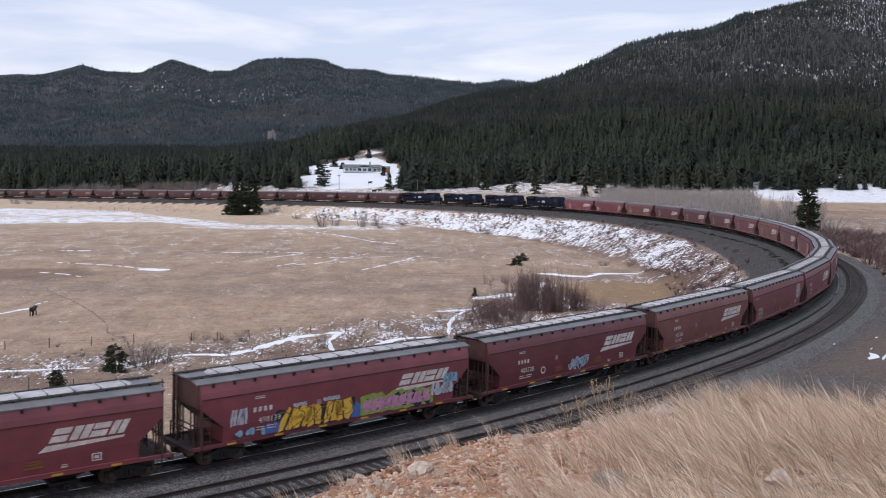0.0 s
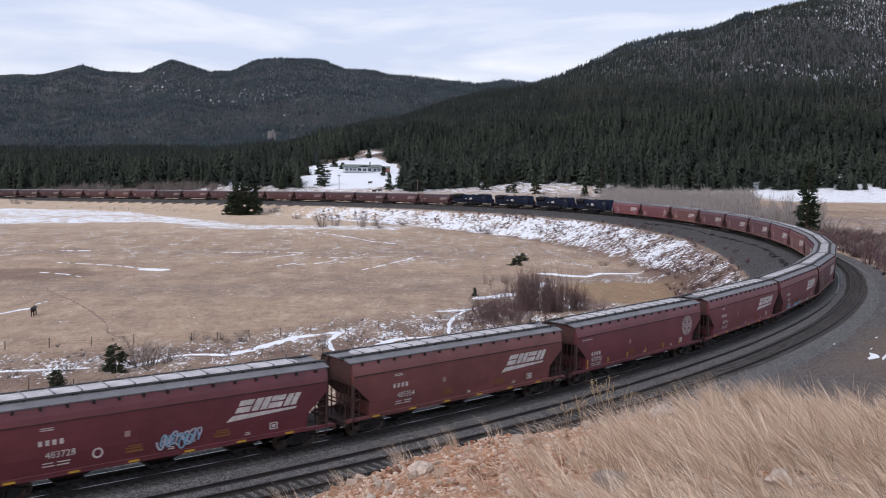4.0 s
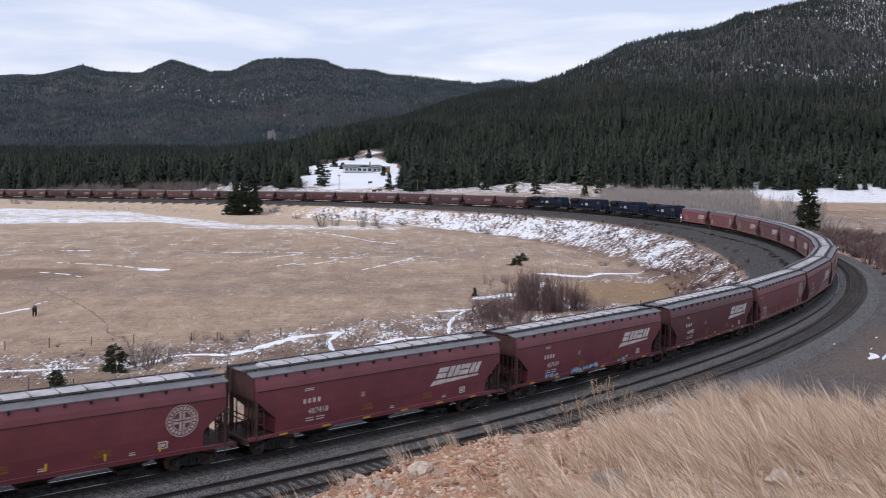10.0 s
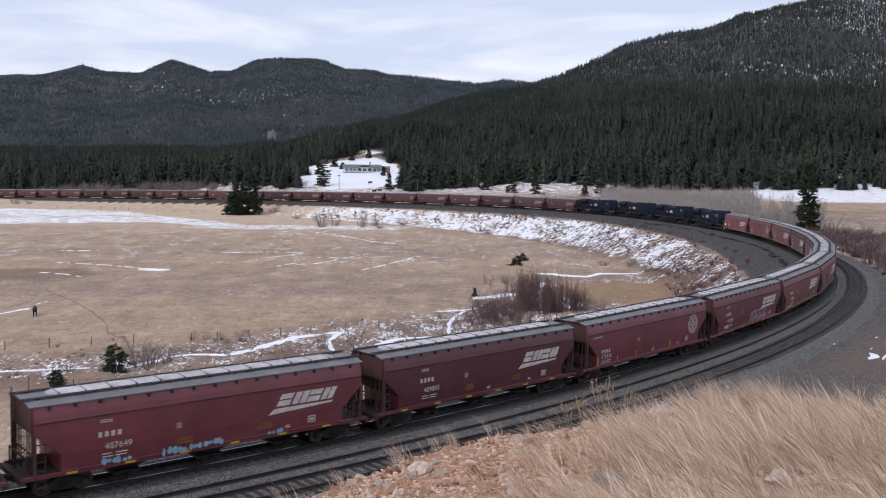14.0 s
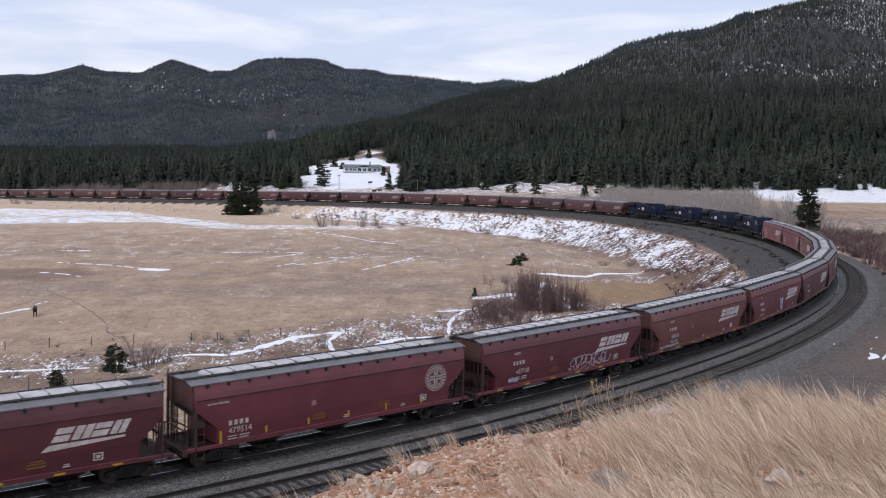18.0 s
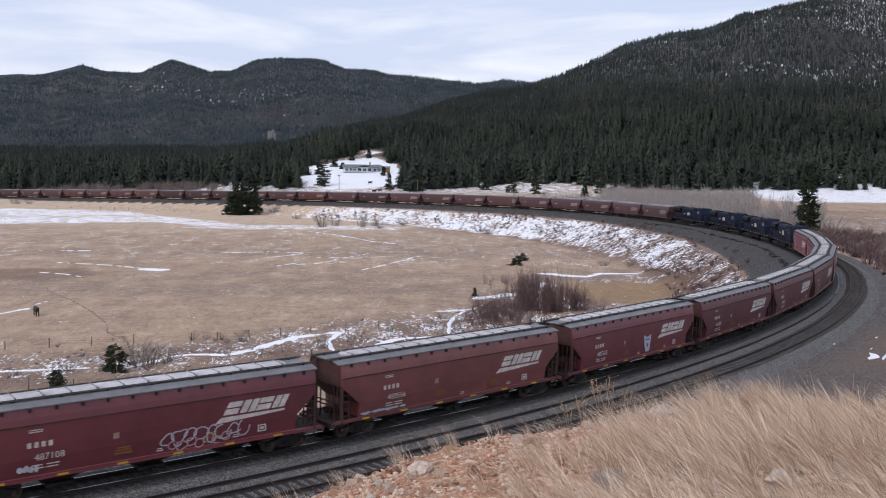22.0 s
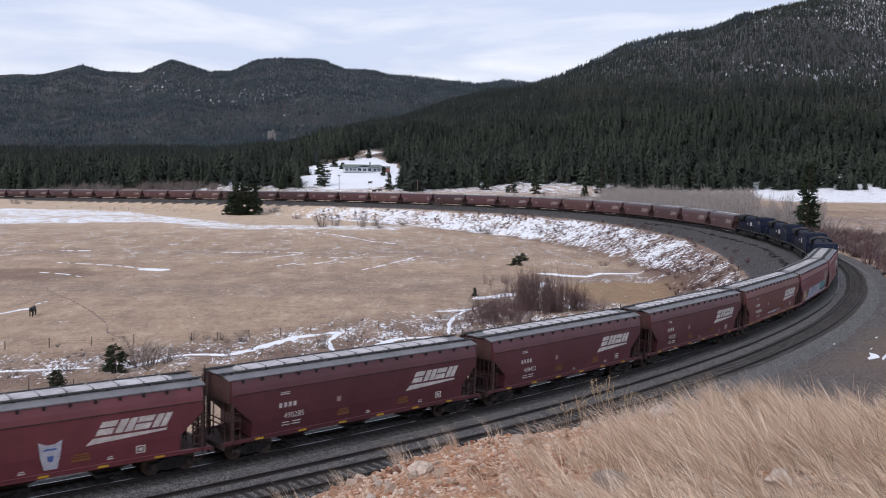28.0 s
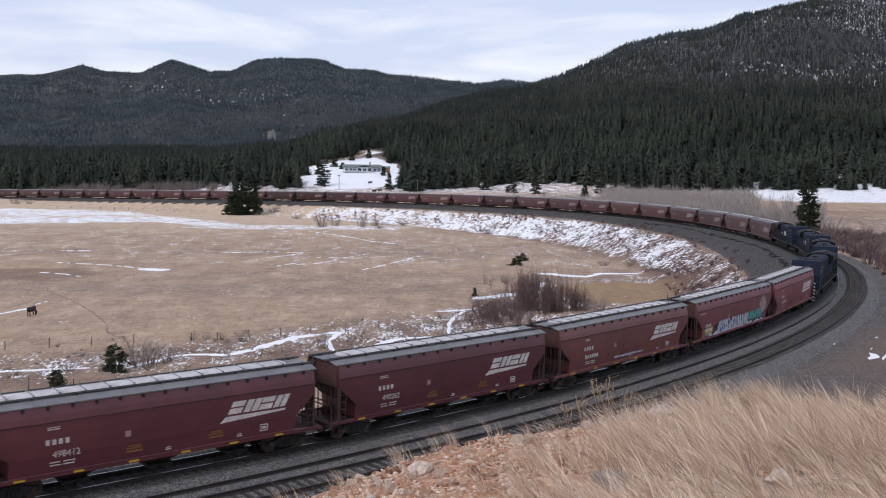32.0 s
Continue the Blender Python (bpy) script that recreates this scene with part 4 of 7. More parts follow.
for k in range(-1, 46):
    near = k <= 16
    emb = "round_emblem" if k in ROUND else "emblem"
    key = (near, emb)
    if key not in TEMPLATES:
        TEMPLATES[key] = e = hopper_car(near, emb)
    else:
        e = copy_thing(TEMPLATES[key], Matrix())
    mid = (COUPLE[k + 1] + COUPLE[k + 2]) / 2 if k <= 16 else COUPLE[-1] + 4 * LOCO + (k - 16.5) * 18.45
    tagged(e, "oxide-red covered hopper car on the curved track" if k not in EXTRA else "oxide-red covered hopper car " + EXTRA[k], "freight car", "hopper cars of the grain train")
    MOVERS.append((e, mid, 6.95, k))
CARS = {k: e for e, mid, half, k in MOVERS}
for k in range(-1, 17):
    mark_number(CARS[k], NEAR_MARKS[k + 1], k in ROUND)
    WHEELS += [(o, k) for o in CARS[k].children_recursive if o.name.startswith("wheelset")]

# darker and paler paint on some cars; from 17 on it holds their side shade
for ks, paint in (((6, 11, 12, 13), car_paint("dark_maroon_paint", (0.122, 0.032, 0.041), 0.12)), ((14, 2, 9), car_paint("dim_red_paint", (0.185, 0.058, 0.055), 0.12)), ((22, 28, 34, 37), car_paint("brown_red_paint", (0.098, 0.036, 0.032), 0.12)), ([k for k in range(17, 46) if k not in (22, 28, 34, 37)], car_paint("side_shaded_maroon_paint", (0.064, 0.024, 0.027), 0.3))):
    other = {}
    for nm in ("body", "side_sill"):
        other[ME[nm].name] = ME[nm].copy()
        other[ME[nm].name].materials[0] = paint
    for k in ks:
        for o in CARS[k].children:
            if o.data.name in other:
                o.data = other[o.data.name]

# graffiti, as layers of plain sprayed shapes
G_YEL, G_GRN, G_PNK = spray("yellow_spray", (0.66, 0.40, 0.05)), spray("lime_spray", (0.21, 0.31, 0.06)), spray("pink_spray", (0.50, 0.22, 0.36))
G_BLU, G_DRK, G_SIL, G_TEA = spray("blue_spray", (0.06, 0.12, 0.34)), spray("black_spray", (0.02, 0.02, 0.03)), spray("silver_spray", (0.40, 0.41, 0.47)), spray("teal_spray", (0.07, 0.27, 0.26))
G_SKY = spray("pale_blue_spray", (0.20, 0.36, 0.48))


def panel_of(parent, name, mat, x0, x1, z0, z1, depth, seed, n=18):
    """A filled patch of spray with a ragged rim."""
    r = random.Random(seed)
    top = [(x0 + (x1 - x0) * i / n, z1 + r.uniform(-0.18, 0.14)) for i in range(n + 1)]
    low = [(x1 - (x1 - x0) * i / n, z0 + r.uniform(-0.02, 0.05)) for i in range(n + 1)]
    return part(name, slab([low + top], 0.004), mat, parent, at=pose(0, -1.572 - depth, 0))


def fat_shapes(parent, name, mat, x0, x1, z0, z1, n, depth, seed, lean=0.12):
    """A row of swollen, leaning shapes with slits, like lettering that spells nothing."""
    r = random.Random(seed)
    out = []
    w = (x1 - x0) / n
    for i in range(n):
        cx, tilt = x0 + (i + 0.5) * w, lean + r.uniform(-0.35, 0.35)
        for side in (-1, 1):
            a0, a1 = r.uniform(0.02, 0.10), r.uniform(0.40, 0.62)
            pts = []
            steps = 6
            for q in range(steps + 1):
                f = q / steps
                z = z0 + (z1 - z0) * f + r.uniform(-0.05, 0.05) * (z1 - z0)
                pts.append((cx + side * w * a1 * (0.75 + 0.35 * math.sin(math.pi * f + r.uniform(-.6, .6))) + tilt * (z - z0), z))
            back = [(cx + side * w * a0 * (0.6 + r.random()) + tilt * (z0 + (z1 - z0) * f - z0), z0 + (z1 - z0) * (0.06 + 0.88 * f)) for f in (1.0, 0.75, 0.5, 0.25, 0.0)]
            out.append(pts + back if side > 0 else (pts + back)[::-1])
        if r.random() < 0.75:
            f = r.uniform(0.25, 0.7)
            zc = z0 + (z1 - z0) * f
            out.append([(cx - 0.2 * w, zc - 0.09), (cx + 0.25 * w, zc - 0.06), (cx + 0.25 * w, zc + 0.1), (cx - 0.2 * w, zc + 0.06)])
    return part(name, slab(out, 0.004), mat, parent, at=pose(0, -1.572 - depth, 0))


G_PALEPINK = spray("pale_pink_spray", (0.42, 0.25, 0.27))


def loops(parent, name, mat, x0, x1, z0, z1, n, depth, seed, thick=0.032):
    """A scrawl of thin uneven loops in one sprayed line."""
    r = random.Random(seed)
    out = []
    w = (x1 - x0) / n
    for i in range(n):
        cx, cz = x0 + (i + 0.5) * w, (z0 + z1) / 2 + r.uniform(-0.08, 0.08)
        rx, rz = w * r.uniform(0.5, 0.72), (z1 - z0) / 2 * r.uniform(0.7, 1.1)
        a0, span = r.uniform(0, 6.28), r.uniform(4.2, 6.4)
        k, ph, amp = r.choice((2, 3)), r.uniform(0, 6.28), r.uniform(0.08, 0.25)
        pts = []
        for j in range(17):
            a = a0 + span * j / 16
            q = 1 + amp * math.sin(k * a + ph)
            pts.append((cx + rx * q * math.cos(a) + 0.3 * rz * math.sin(a), cz + rz * q * math.sin(a)))
        for a, b in zip(pts, pts[1:]):
            d = Vector((b[0] - a[0], b[1] - a[1])).normalized() * thick
            out.append([(a[0] - d.y, a[1] + d.x), (a[0] + d.y, a[1] - d.x), (b[0] + d.y, b[1] - d.x), (b[0] - d.y, b[1] + d.x)])
    return part(name, slab(out, 0.004), mat, parent, at=pose(0, -1.572 - depth, 0))


c = CARS[0]
panel_of(c, "graffiti_shadow", G_DRK, -4.55, 0.35, 1.2, 2.25, 0.001, 1)
fat_shapes(c, "graffiti_letters", G_YEL, -4.4, 0.1, 1.2, 2.35, 5, 0.006, 2)
panel_of(c, "graffiti_shade", G_BLU, -5.0, -4.1, 1.2, 1.75, 0.004, 3)
panel_of(c, "graffiti_gap", G_BLU, 0.1, 1.0, 1.2, 2.0, 0.004, 4)
panel_of(c, "graffiti_ground", G_GRN, 0.7, 5.7, 1.2, 2.25, 0.006, 5)
paint_blobs(6, 0.8, 5.5, 1.5, 1.9, 9, G_DRK, "graffiti_outline", c, 0.011, 0.34)
fat_shapes(c, "graffiti_letters", G_PNK, 0.9, 5.4, 1.35, 2.05, 5, 0.016, 7, 0.2)
loops(c, "graffiti_outline", spray("brown_spray", (0.22, 0.09, 0.02)), -4.4, 0.1, 1.3, 2.25, 6, 0.012, 14, 0.022)
loops(c, "graffiti_outline", G_PALEPINK, 0.9, 5.4, 1.35, 2.1, 6, 0.022, 15, 0.025)
fat_shapes(c, "graffiti_letters", G_SIL, 5.5, 7.1, 1.6, 2.3, 3, 0.008, 8, 0.3)
fat_shapes(c, "graffiti_letters", G_SKY, 6.3, 7.5, 2.2, 2.8, 2, 0.008, 9, 0.3)
fat_shapes(c, "graffiti_tag", G_SIL, -6.9, -6.0, 1.9, 2.75, 3, 0.004, 10, 0.05)
fat_shapes(c, "graffiti_tag", G_SIL, -3.4, -2.6, 2.35, 2.55, 3, 0.008, 12)
fat_shapes(c, "graffiti_tag", G_SIL, -1.6, -0.6, 2.38, 2.6, 3, 0.008, 13)
paint_blobs(11, -6.6, -5.0, 1.35, 1.6, 4, G_SKY, "graffiti_tag", c, 0.004, 0.2)
c = CARS[-1]
fat_shapes(c, "graffiti_tag", G_SIL, -2.6, 0.2, 1.3, 2.0, 4, 0.004, 20, 0.1)
c = CARS[1]
loops(c, "graffiti_tag", G_SIL, -0.5, 1.5, 1.45, 2.1, 7, 0.004, 21, 0.045)
loops(c, "graffiti_tag", G_SKY, -0.4, 1.4, 1.4, 2.0, 6, 0.009, 22, 0.04)
part("circle_mark", slab(ring_bm(0.16, 0.24, 16)), M_WHITE, c, at=pose(-3.2, -1.572, 1.75))
c = CARS[5]
paint_blobs(30, -5.5, -4.2, 1.25, 1.35, 6, G_SKY, "graffiti_tag", c, 0.006, 0.14)
paint_blobs(31, -2.7, 0.3, 1.2, 1.32, 12, G_SKY, "graffiti_tag", c, 0.006, 0.14)
paint_blobs(32, 2.8, 3.6, 1.22, 1.32, 4, G_SKY, "graffiti_tag", c, 0.006, 0.13)
c = CARS[8]
loops(c, "graffiti_tag", G_SIL, 0.2, 4.6, 1.45, 2.15, 8, 0.004, 41)
loops(c, "graffiti_tag", G_PALEPINK, 0.5, 3.6, 1.25, 1.7, 7, 0.009, 42)
paint_blobs(43, -6.0, -5.2, 1.35, 1.6, 4, G_SIL, "graffiti_tag", c, 0.004, 0.15)
c = CARS[10]
part("graffiti_figure", slab([[(-0.28, 0.0), (0.28, 0.0), (0.42, 0.55), (0.5, 1.25), (0.15, 1.1), (-0.15, 1.1), (-0.5, 1.25), (-0.42, 0.55)]]), G_SIL, c, "pale blue-grey sprayed blob", at=pose(1.3, -1.574, 1.35))
part("graffiti_figure", slab([[(-0.1, 0.35), (0.1, 0.35), (0.14, 0.6), (-0.14, 0.6)], [(-0.3, 0.85), (0.3, 0.85), (0.25, 0.93), (-0.25, 0.93)]]), G_BLU, c, at=pose(1.3, -1.582, 1.35))
c = CARS[9]
fat_shapes(c, "graffiti_tag", G_SIL, -7.2, -4.2, 1.3, 1.42, 4, 0.004, 45, 0.05)
c = CARS[15]
panel_of(c, "graffiti_shadow", G_DRK, -4.6, 6.2, 1.2, 2.1, 0.001, 51)
fat_shapes(c, "graffiti_letters", G_SIL, -4.2, 2.6, 1.25, 2.25, 7, 0.006, 52, 0.1)
fat_shapes(c, "graffiti_letters", G_TEA, 2.4, 6.0, 1.5, 2.3, 4, 0.01, 53, 0.1)
paint_blobs(54, -4.0, 1.0, 1.4, 2.0, 8, G_BLU, "graffiti_outline", c, 0.011, 0.16)
panel_of(c, "graffiti_ground", G_SIL, -6.0, 6.2, 1.18, 1.36, 0.012, 55, 30)
panel_of(c, "graffiti_ground", spray("gold_spray", (0.34, 0.24, 0.05)), -6.6, -5.2, 1.4, 2.0, 0.006, 56)
c = CARS[14]
fat_shapes(c, "graffiti_tag", G_SIL, -2.0, 1.8, 1.45, 1.58, 8, 0.004, 57, 0.05)


# stretch or shorten the bodies to each car's own length over its couplers; the bogies keep their shape
for k in range(0, 46):
    f = (COUPLE[k + 2] - COUPLE[k + 1]) / PITCH if k <= 16 else 18.45 / PITCH
    if abs(f - 1) > 0.008:
        for o in CARS[k].children:
            if o.name.startswith("bogie"):
                o.matrix_basis = pose(o.matrix_basis.translation.x * (f - 1), 0, 0) @ o.matrix_basis
            else:
                o.matrix_basis = Matrix.Diagonal((f, 1, 1, 1)) @ o.matrix_basis

# ---- locomotives: four six-axle diesels in dark blue and black ----
M_NAVY = plain("dark_blue_loco_paint", (0.007, 0.0115, 0.028), 0.7, 1.0, 0.7, 0, 0.05)
M_LOCO = plain("black_loco_paint", (0.006, 0.0063, 0.008), 0.7, 1.0, 0.7, 0, 0.05)
for m in (M_NAVY, M_LOCO):
    m.node_tree.nodes["Principled BSDF"].inputs["Specular IOR Level"].default_value = 0.15
M_GLASS = plain("dark_cab_glass", (0.02, 0.025, 0.03), 0.9, 1.0, 0.08, 0, 0.0)
M_LAMP, _nt, _b = material("lit_headlight")
_b.inputs["Emission Color"].default_value = (1.0, 0.93, 0.8, 1)
_b.inputs["Emission Strength"].default_value = 6.0
_b.inputs["Base Color"].default_value = (0.9, 0.9, 0.85, 1)


def locomotive(lit):
    """A long-hood diesel; its cab and nose face -x."""
    e = new("locomotive")
    part("frame", boxes((-10.6, 10.6, -1.5, 1.5, 1.25, 1.55), (-10.9, -10.4, -1.5, 1.5, 0.45, 1.5), (10.4, 10.9, -1.5, 1.5, 0.45, 1.5), bevel=0.03), M_LOCO, e)
    bm = bmesh.new()
    prism(bm, [(-1.0, 1.55), (-1.0, 3.95), (-0.75, 4.25), (0.75, 4.25), (1.0, 3.95), (1.0, 1.55)], -5.6, 9.9, "x")
    part("long_hood", bm, M_NAVY, e, "dark blue engine hood")
    bm = bmesh.new()
    prism(bm, [(-1.0, 3.0), (-1.5, 3.5), (-1.5, 4.1), (-0.9, 4.35), (0.9, 4.35), (1.5, 4.1), (1.5, 3.5), (1.0, 3.0)], 5.2, 9.6, "x")
    part("radiator", bm, M_LOCO, e, "black flared radiator section")
    part("blower_housing", boxes((-5.5, -2.6, -1.4, 1.4, 1.9, 3.6), bevel=0.08), M_NAVY, e)
    part("dynamic_brake", boxes((-5.3, -3.0, -1.2, 1.2, 4.0, 4.5), bevel=0.1), M_LOCO, e)
    bm = bmesh.new()
    prism(bm, [(-8.1, 1.55), (-8.1, 3.0), (-7.7, 4.15), (-7.4, 4.5), (-5.8, 4.5), (-5.6, 4.2), (-5.6, 1.55)], -1.5, 1.5, "y")
    cab = part("cab", bm, M_NAVY, e, "dark blue driver's cab")
    for sy in (-1, 1):
        part("cab_window", boxes((-7.3, -6.6, -0.015, 0.015, 3.1, 3.85), (-6.5, -5.9, -0.015, 0.015, 3.1, 3.85)), M_GLASS, cab, "dark side windows", at=pose(0, sy * 1.5, 0))
    part("windscreen", boxes((-0.02, 0.02, -1.25, -0.08, 0.0, 0.75), (-0.02, 0.02, 0.08, 1.25, 0.0, 0.75)), M_GLASS, cab, "dark two-pane windscreen", at=pose(-8.0, 0, 3.15, 0, 19, 0))
    bm = bmesh.new()
    prism(bm, [(-0.75, 1.55), (-0.75, 2.5), (-0.5, 2.8), (0.5, 2.8), (0.75, 2.5), (0.75, 1.55)], -9.7, -8.0, "x")
    nose = part("nose", bm, M_NAVY, e)
    out = []
    for i in range(6):
        out.append([(-1.45, 0.5 + i * 0.36), (-1.45, 0.66 + i * 0.36), (-0.75, 1.02 + i * 0.36), (-0.75, 0.86 + i * 0.36)])
        out.append([(1.45, 0.5 + i * 0.36), (0.75, 0.86 + i * 0.36), (0.75, 1.02 + i * 0.36), (1.45, 0.66 + i * 0.36)])
    if lit:
        part("pilot_stripes", slab(out, 0.01), M_WHITE, e, "white diagonal warning stripes", at=pose(-10.9, 0, 0, 0, 0, -90))
    lamp = rods([((-9.74, -0.16, 2.62), (-9.66, -0.16, 2.62)), ((-9.74, 0.16, 2.62), (-9.66, 0.16, 2.62))], 0.1, 10)
    part("headlight", lamp, M_LAMP if lit else M_GLASS, e, "lit twin headlight" if lit else "unlit twin headlight")
    for sy in (-1, 1):
        part("ditch_light", rods([((-10.95, sy * 1.05, 1.7), (-10.85, sy * 1.05, 1.7))], 0.1, 10), M_LAMP if lit else M_GLASS, e)
        seg = [((x, sy * 1.47, 1.55), (x, sy * 1.47, 2.55)) for x in (-10.5, -9.2, -5.4, -3.4, -1.4, 0.6, 2.6, 4.6, 6.6, 8.6, 10.5)]
        seg += [((-5.4, sy * 1.47, 2.55), (10.5, sy * 1.47, 2.55)), ((-10.5, sy * 1.47, 2.55), (-9.2, sy * 1.47, 2.55))]
        part("handrail", rods(seg, 0.022, 5), M_BLACK, e)
        part("lettering_band", slab([quad(-1.0, -0.2, 0.0, 0.75, 0.3), quad(0.1, 0.7, 0.0, 0.75, -0.3), quad(-3.2, -2.2, 0.2, 0.4)]), M_WHITE, e, "white painted emblem and bars", at=pose(0.5, sy * 1.003, 2.45) @ (Matrix() if sy < 0 else TURN))
        part("walkway_stripe", boxes(*[(-10.3 + i * 2.1, -9.9 + i * 2.1, -0.006, 0.006, -0.04, 0.04) for i in range(10)]), M_WHITE, e, at=pose(0, sy * 1.505, 1.4))
        part("hood_door_row", boxes(*[(-2.3 + i * 0.9, -2.3 + i * 0.9 + 0.8, -0.02, 0.02, 1.75, 2.35) for i in range(8)]), M_LOCO, e, at=pose(0, sy * 1.0, 0))
        part("radiator_grille", boxes(*[(5.3, 9.5, -0.02, 0.02, 3.55 + i * 0.12, 3.61 + i * 0.12) for i in range(5)]), M_BLACK, e, at=pose(0, sy * 1.5, 0))
    for x in (6.0, 7.4, 8.8):
        part("roof_fan", rods([((x, 0, 4.35), (x, 0, 4.47))], 0.6, 16), M_BLACK, e)
    part("exhaust_stack", boxes((-0.4, 0.5, -0.25, 0.25, 4.25, 4.5)), M_BLACK, e)
    part("fuel_tank", boxes((-3.4, 3.4, -1.4, 1.4, 0.4, 1.2), bevel=0.12), M_LOCO, e)
    part("horn", rods([((-6.6, 0.2, 4.5), (-6.6, 0.2, 4.75)), ((-7.0, 0.2, 4.72), (-6.4, 0.2, 4.72))], 0.05, 6), M_BLACK, e)
    for sx in (-1, 1):
        t = part("bogie", boxes((-2.5, 2.5, -1.0, 1.0, 0.55, 0.9)), M_BLACK, e, "black three-axle bogie", at=pose(sx * 6.6, 0, 0))
        for sy in (-1, 1):
            part("side_frame", boxes((-2.7, 2.7, sy * 1.1 - 0.08, sy * 1.1 + 0.08, 0.5, 0.8), *[(ax - 0.2, ax + 0.2, sy * 1.1 - 0.12, sy * 1.1 + 0.12, 0.3, 0.75) for ax in (-1.85, 0, 1.85)]), M_BLACK, t)
        for ax in (-1.85, 0, 1.85):
            part("wheelset", ME["wheelset"], None, t, at=pose(ax, 0, 0.457))
    return e


for k in range(4):
    e = locomotive(k == 0) if k < 2 else copy_thing(LOCO_TEMPLATE, Matrix())
    if k == 1:
        LOCO_TEMPLATE = e
    tagged(e, "dark blue diesel locomotive with its headlight lit" if k == 0 else "dark blue and black six-axle diesel locomotive", "locomotive", "helper locomotives in mid-train")
    e.scale = (1.035, 1.035, 1.035)
    MOVERS.append((e, COUPLE[-1] + (k + 0.5) * LOCO, 6.6, 100 + k))


# ---- snow lying in the creek bed and in ruts of the field ----
def snow_material():
    m, nt, b = material("old_snow")
    pos = world_pos(nt)
    n = noise_of(nt, pos, 1.2, 5.0)
    nt.links.new(ramp_of(nt, n, [(0.3, (0.72, 0.75, 0.80)), (0.65, (0.86, 0.87, 0.90))]), b.inputs["Base Color"])
    b.inputs["Roughness"].default_value = 0.8
    bump_of(nt, b, n, 0.4, 0.15)
    return m


M_SNOW = snow_material()


def snow_strip(pts, width, seed, label="strip of old snow lying along the frozen creek", ragged=0.39):
    """A drift that follows a winding line over the ground, with an uneven rim and a low swell."""
    r = random.Random(seed)
    P = [Vector(p) for p in pts]
    line = []
    for a, b in zip(P, P[1:]):
        n = max(2, int((b - a).length / 0.55))
        line += [a.lerp(b, i / n) for i in range(n)]
    line.append(P[-1])
    for _ in range(3):
        line = [line[0]] + [(line[i - 1] + line[i] * 2 + line[i + 1]) / 4 for i in range(1, len(line) - 1)] + [line[-1]]
    rows = []
    wl = wr = 1.0
    for i, p in enumerate(line):
        d = (line[min(i + 1, len(line) - 1)] - line[max(i - 1, 0)]).normalized()
        nn = Vector((-d.y, d.x))
        low = 0.12 if ragged < 0.4 else 0.04
        wl = max(low, min(1.6, wl + r.uniform(-ragged, ragged)))
        wr = max(low, min(1.6, wr + r.uniform(-ragged, ragged)))
        end = min(1.0, 0.15 + min(i, len(line) - 1 - i) / 3)
        rows.append((p - nn * width * 0.42 * wl * end, p - nn * width / 5 * end * wl, p + nn * width / 5 * end * wr, p + nn * width * 0.42 * wr * end))
    xy = np.array([[q[:] for q in row] for row in rows]).reshape(-1, 2)
    z = ground_z(xy[:, 0], xy[:, 1]).reshape(-1, 4) + np.array([-0.05, 0.09, 0.09, -0.05])
    verts = np.concatenate([xy, z.reshape(-1, 1)], 1)
    on, left, shown = True, r.randint(2, 5), []
    for i in range(len(rows) - 1):
        shown.append(on or ragged < 0.4)
        left -= 1
        if left <= 0:
            on = not on
            left = r.choice((1, 2, 3, 5, 9)) if on else r.randint(1, 4)
    faces = [(i * 4 + k, i * 4 + k + 1, i * 4 + k + 5, i * 4 + k + 4) for i in range(len(rows) - 1) for k in range(3) if shown[i]]
    me = mesh_of("snow_drift", verts, faces, M_SNOW, False)
    return tagged(new("snow_drift", me), label, "snow", "snow drifts")


for i, (pts, w) in enumerate((
        ([(-66, 116.5), (-54.7, 117.6), (-49.5, 118.7), (-44.4, 120.1)], 1.3),
        ([(-40, 120.3), (-37.9, 123.5), (-36.5, 127.5), (-33.5, 129.2), (-29.2, 128.6), (-27.4, 131), (-24.6, 137.6), (-22.1, 142.1), (-18.2, 145)], 2.6),
        ([(-18.2, 145.0), (-16.0, 147.0), (-16.5, 140.0), (-14.9, 132.1)], 1.6),
        ([(-9.4, 135.2), (-7.7, 140.8), (-4.8, 142.3), (-1, 143)], 2.0),
        ([(-1.3, 167.0), (4.7, 169.6), (7, 172)], 2.2),
        ([(5.6, 182.0), (10.7, 186.9), (14.4, 190.4)], 3.6),
        ([(21.8, 223.0), (27.9, 219.2), (32.8, 217.5), (36.4, 224.1), (46.8, 223.8)], 4.2),
        ([(18.2, 190.7), (20, 200), (21.8, 207.8)], 3.0),
        ([(1.1, 145.7), (1.3, 155), (1.9, 162.3), (4.7, 169.6)], 0.9),
        ([(13.5, 147.0), (14.5, 152.0)], 2.2))):
    snow_strip(pts, w, 200 + i)
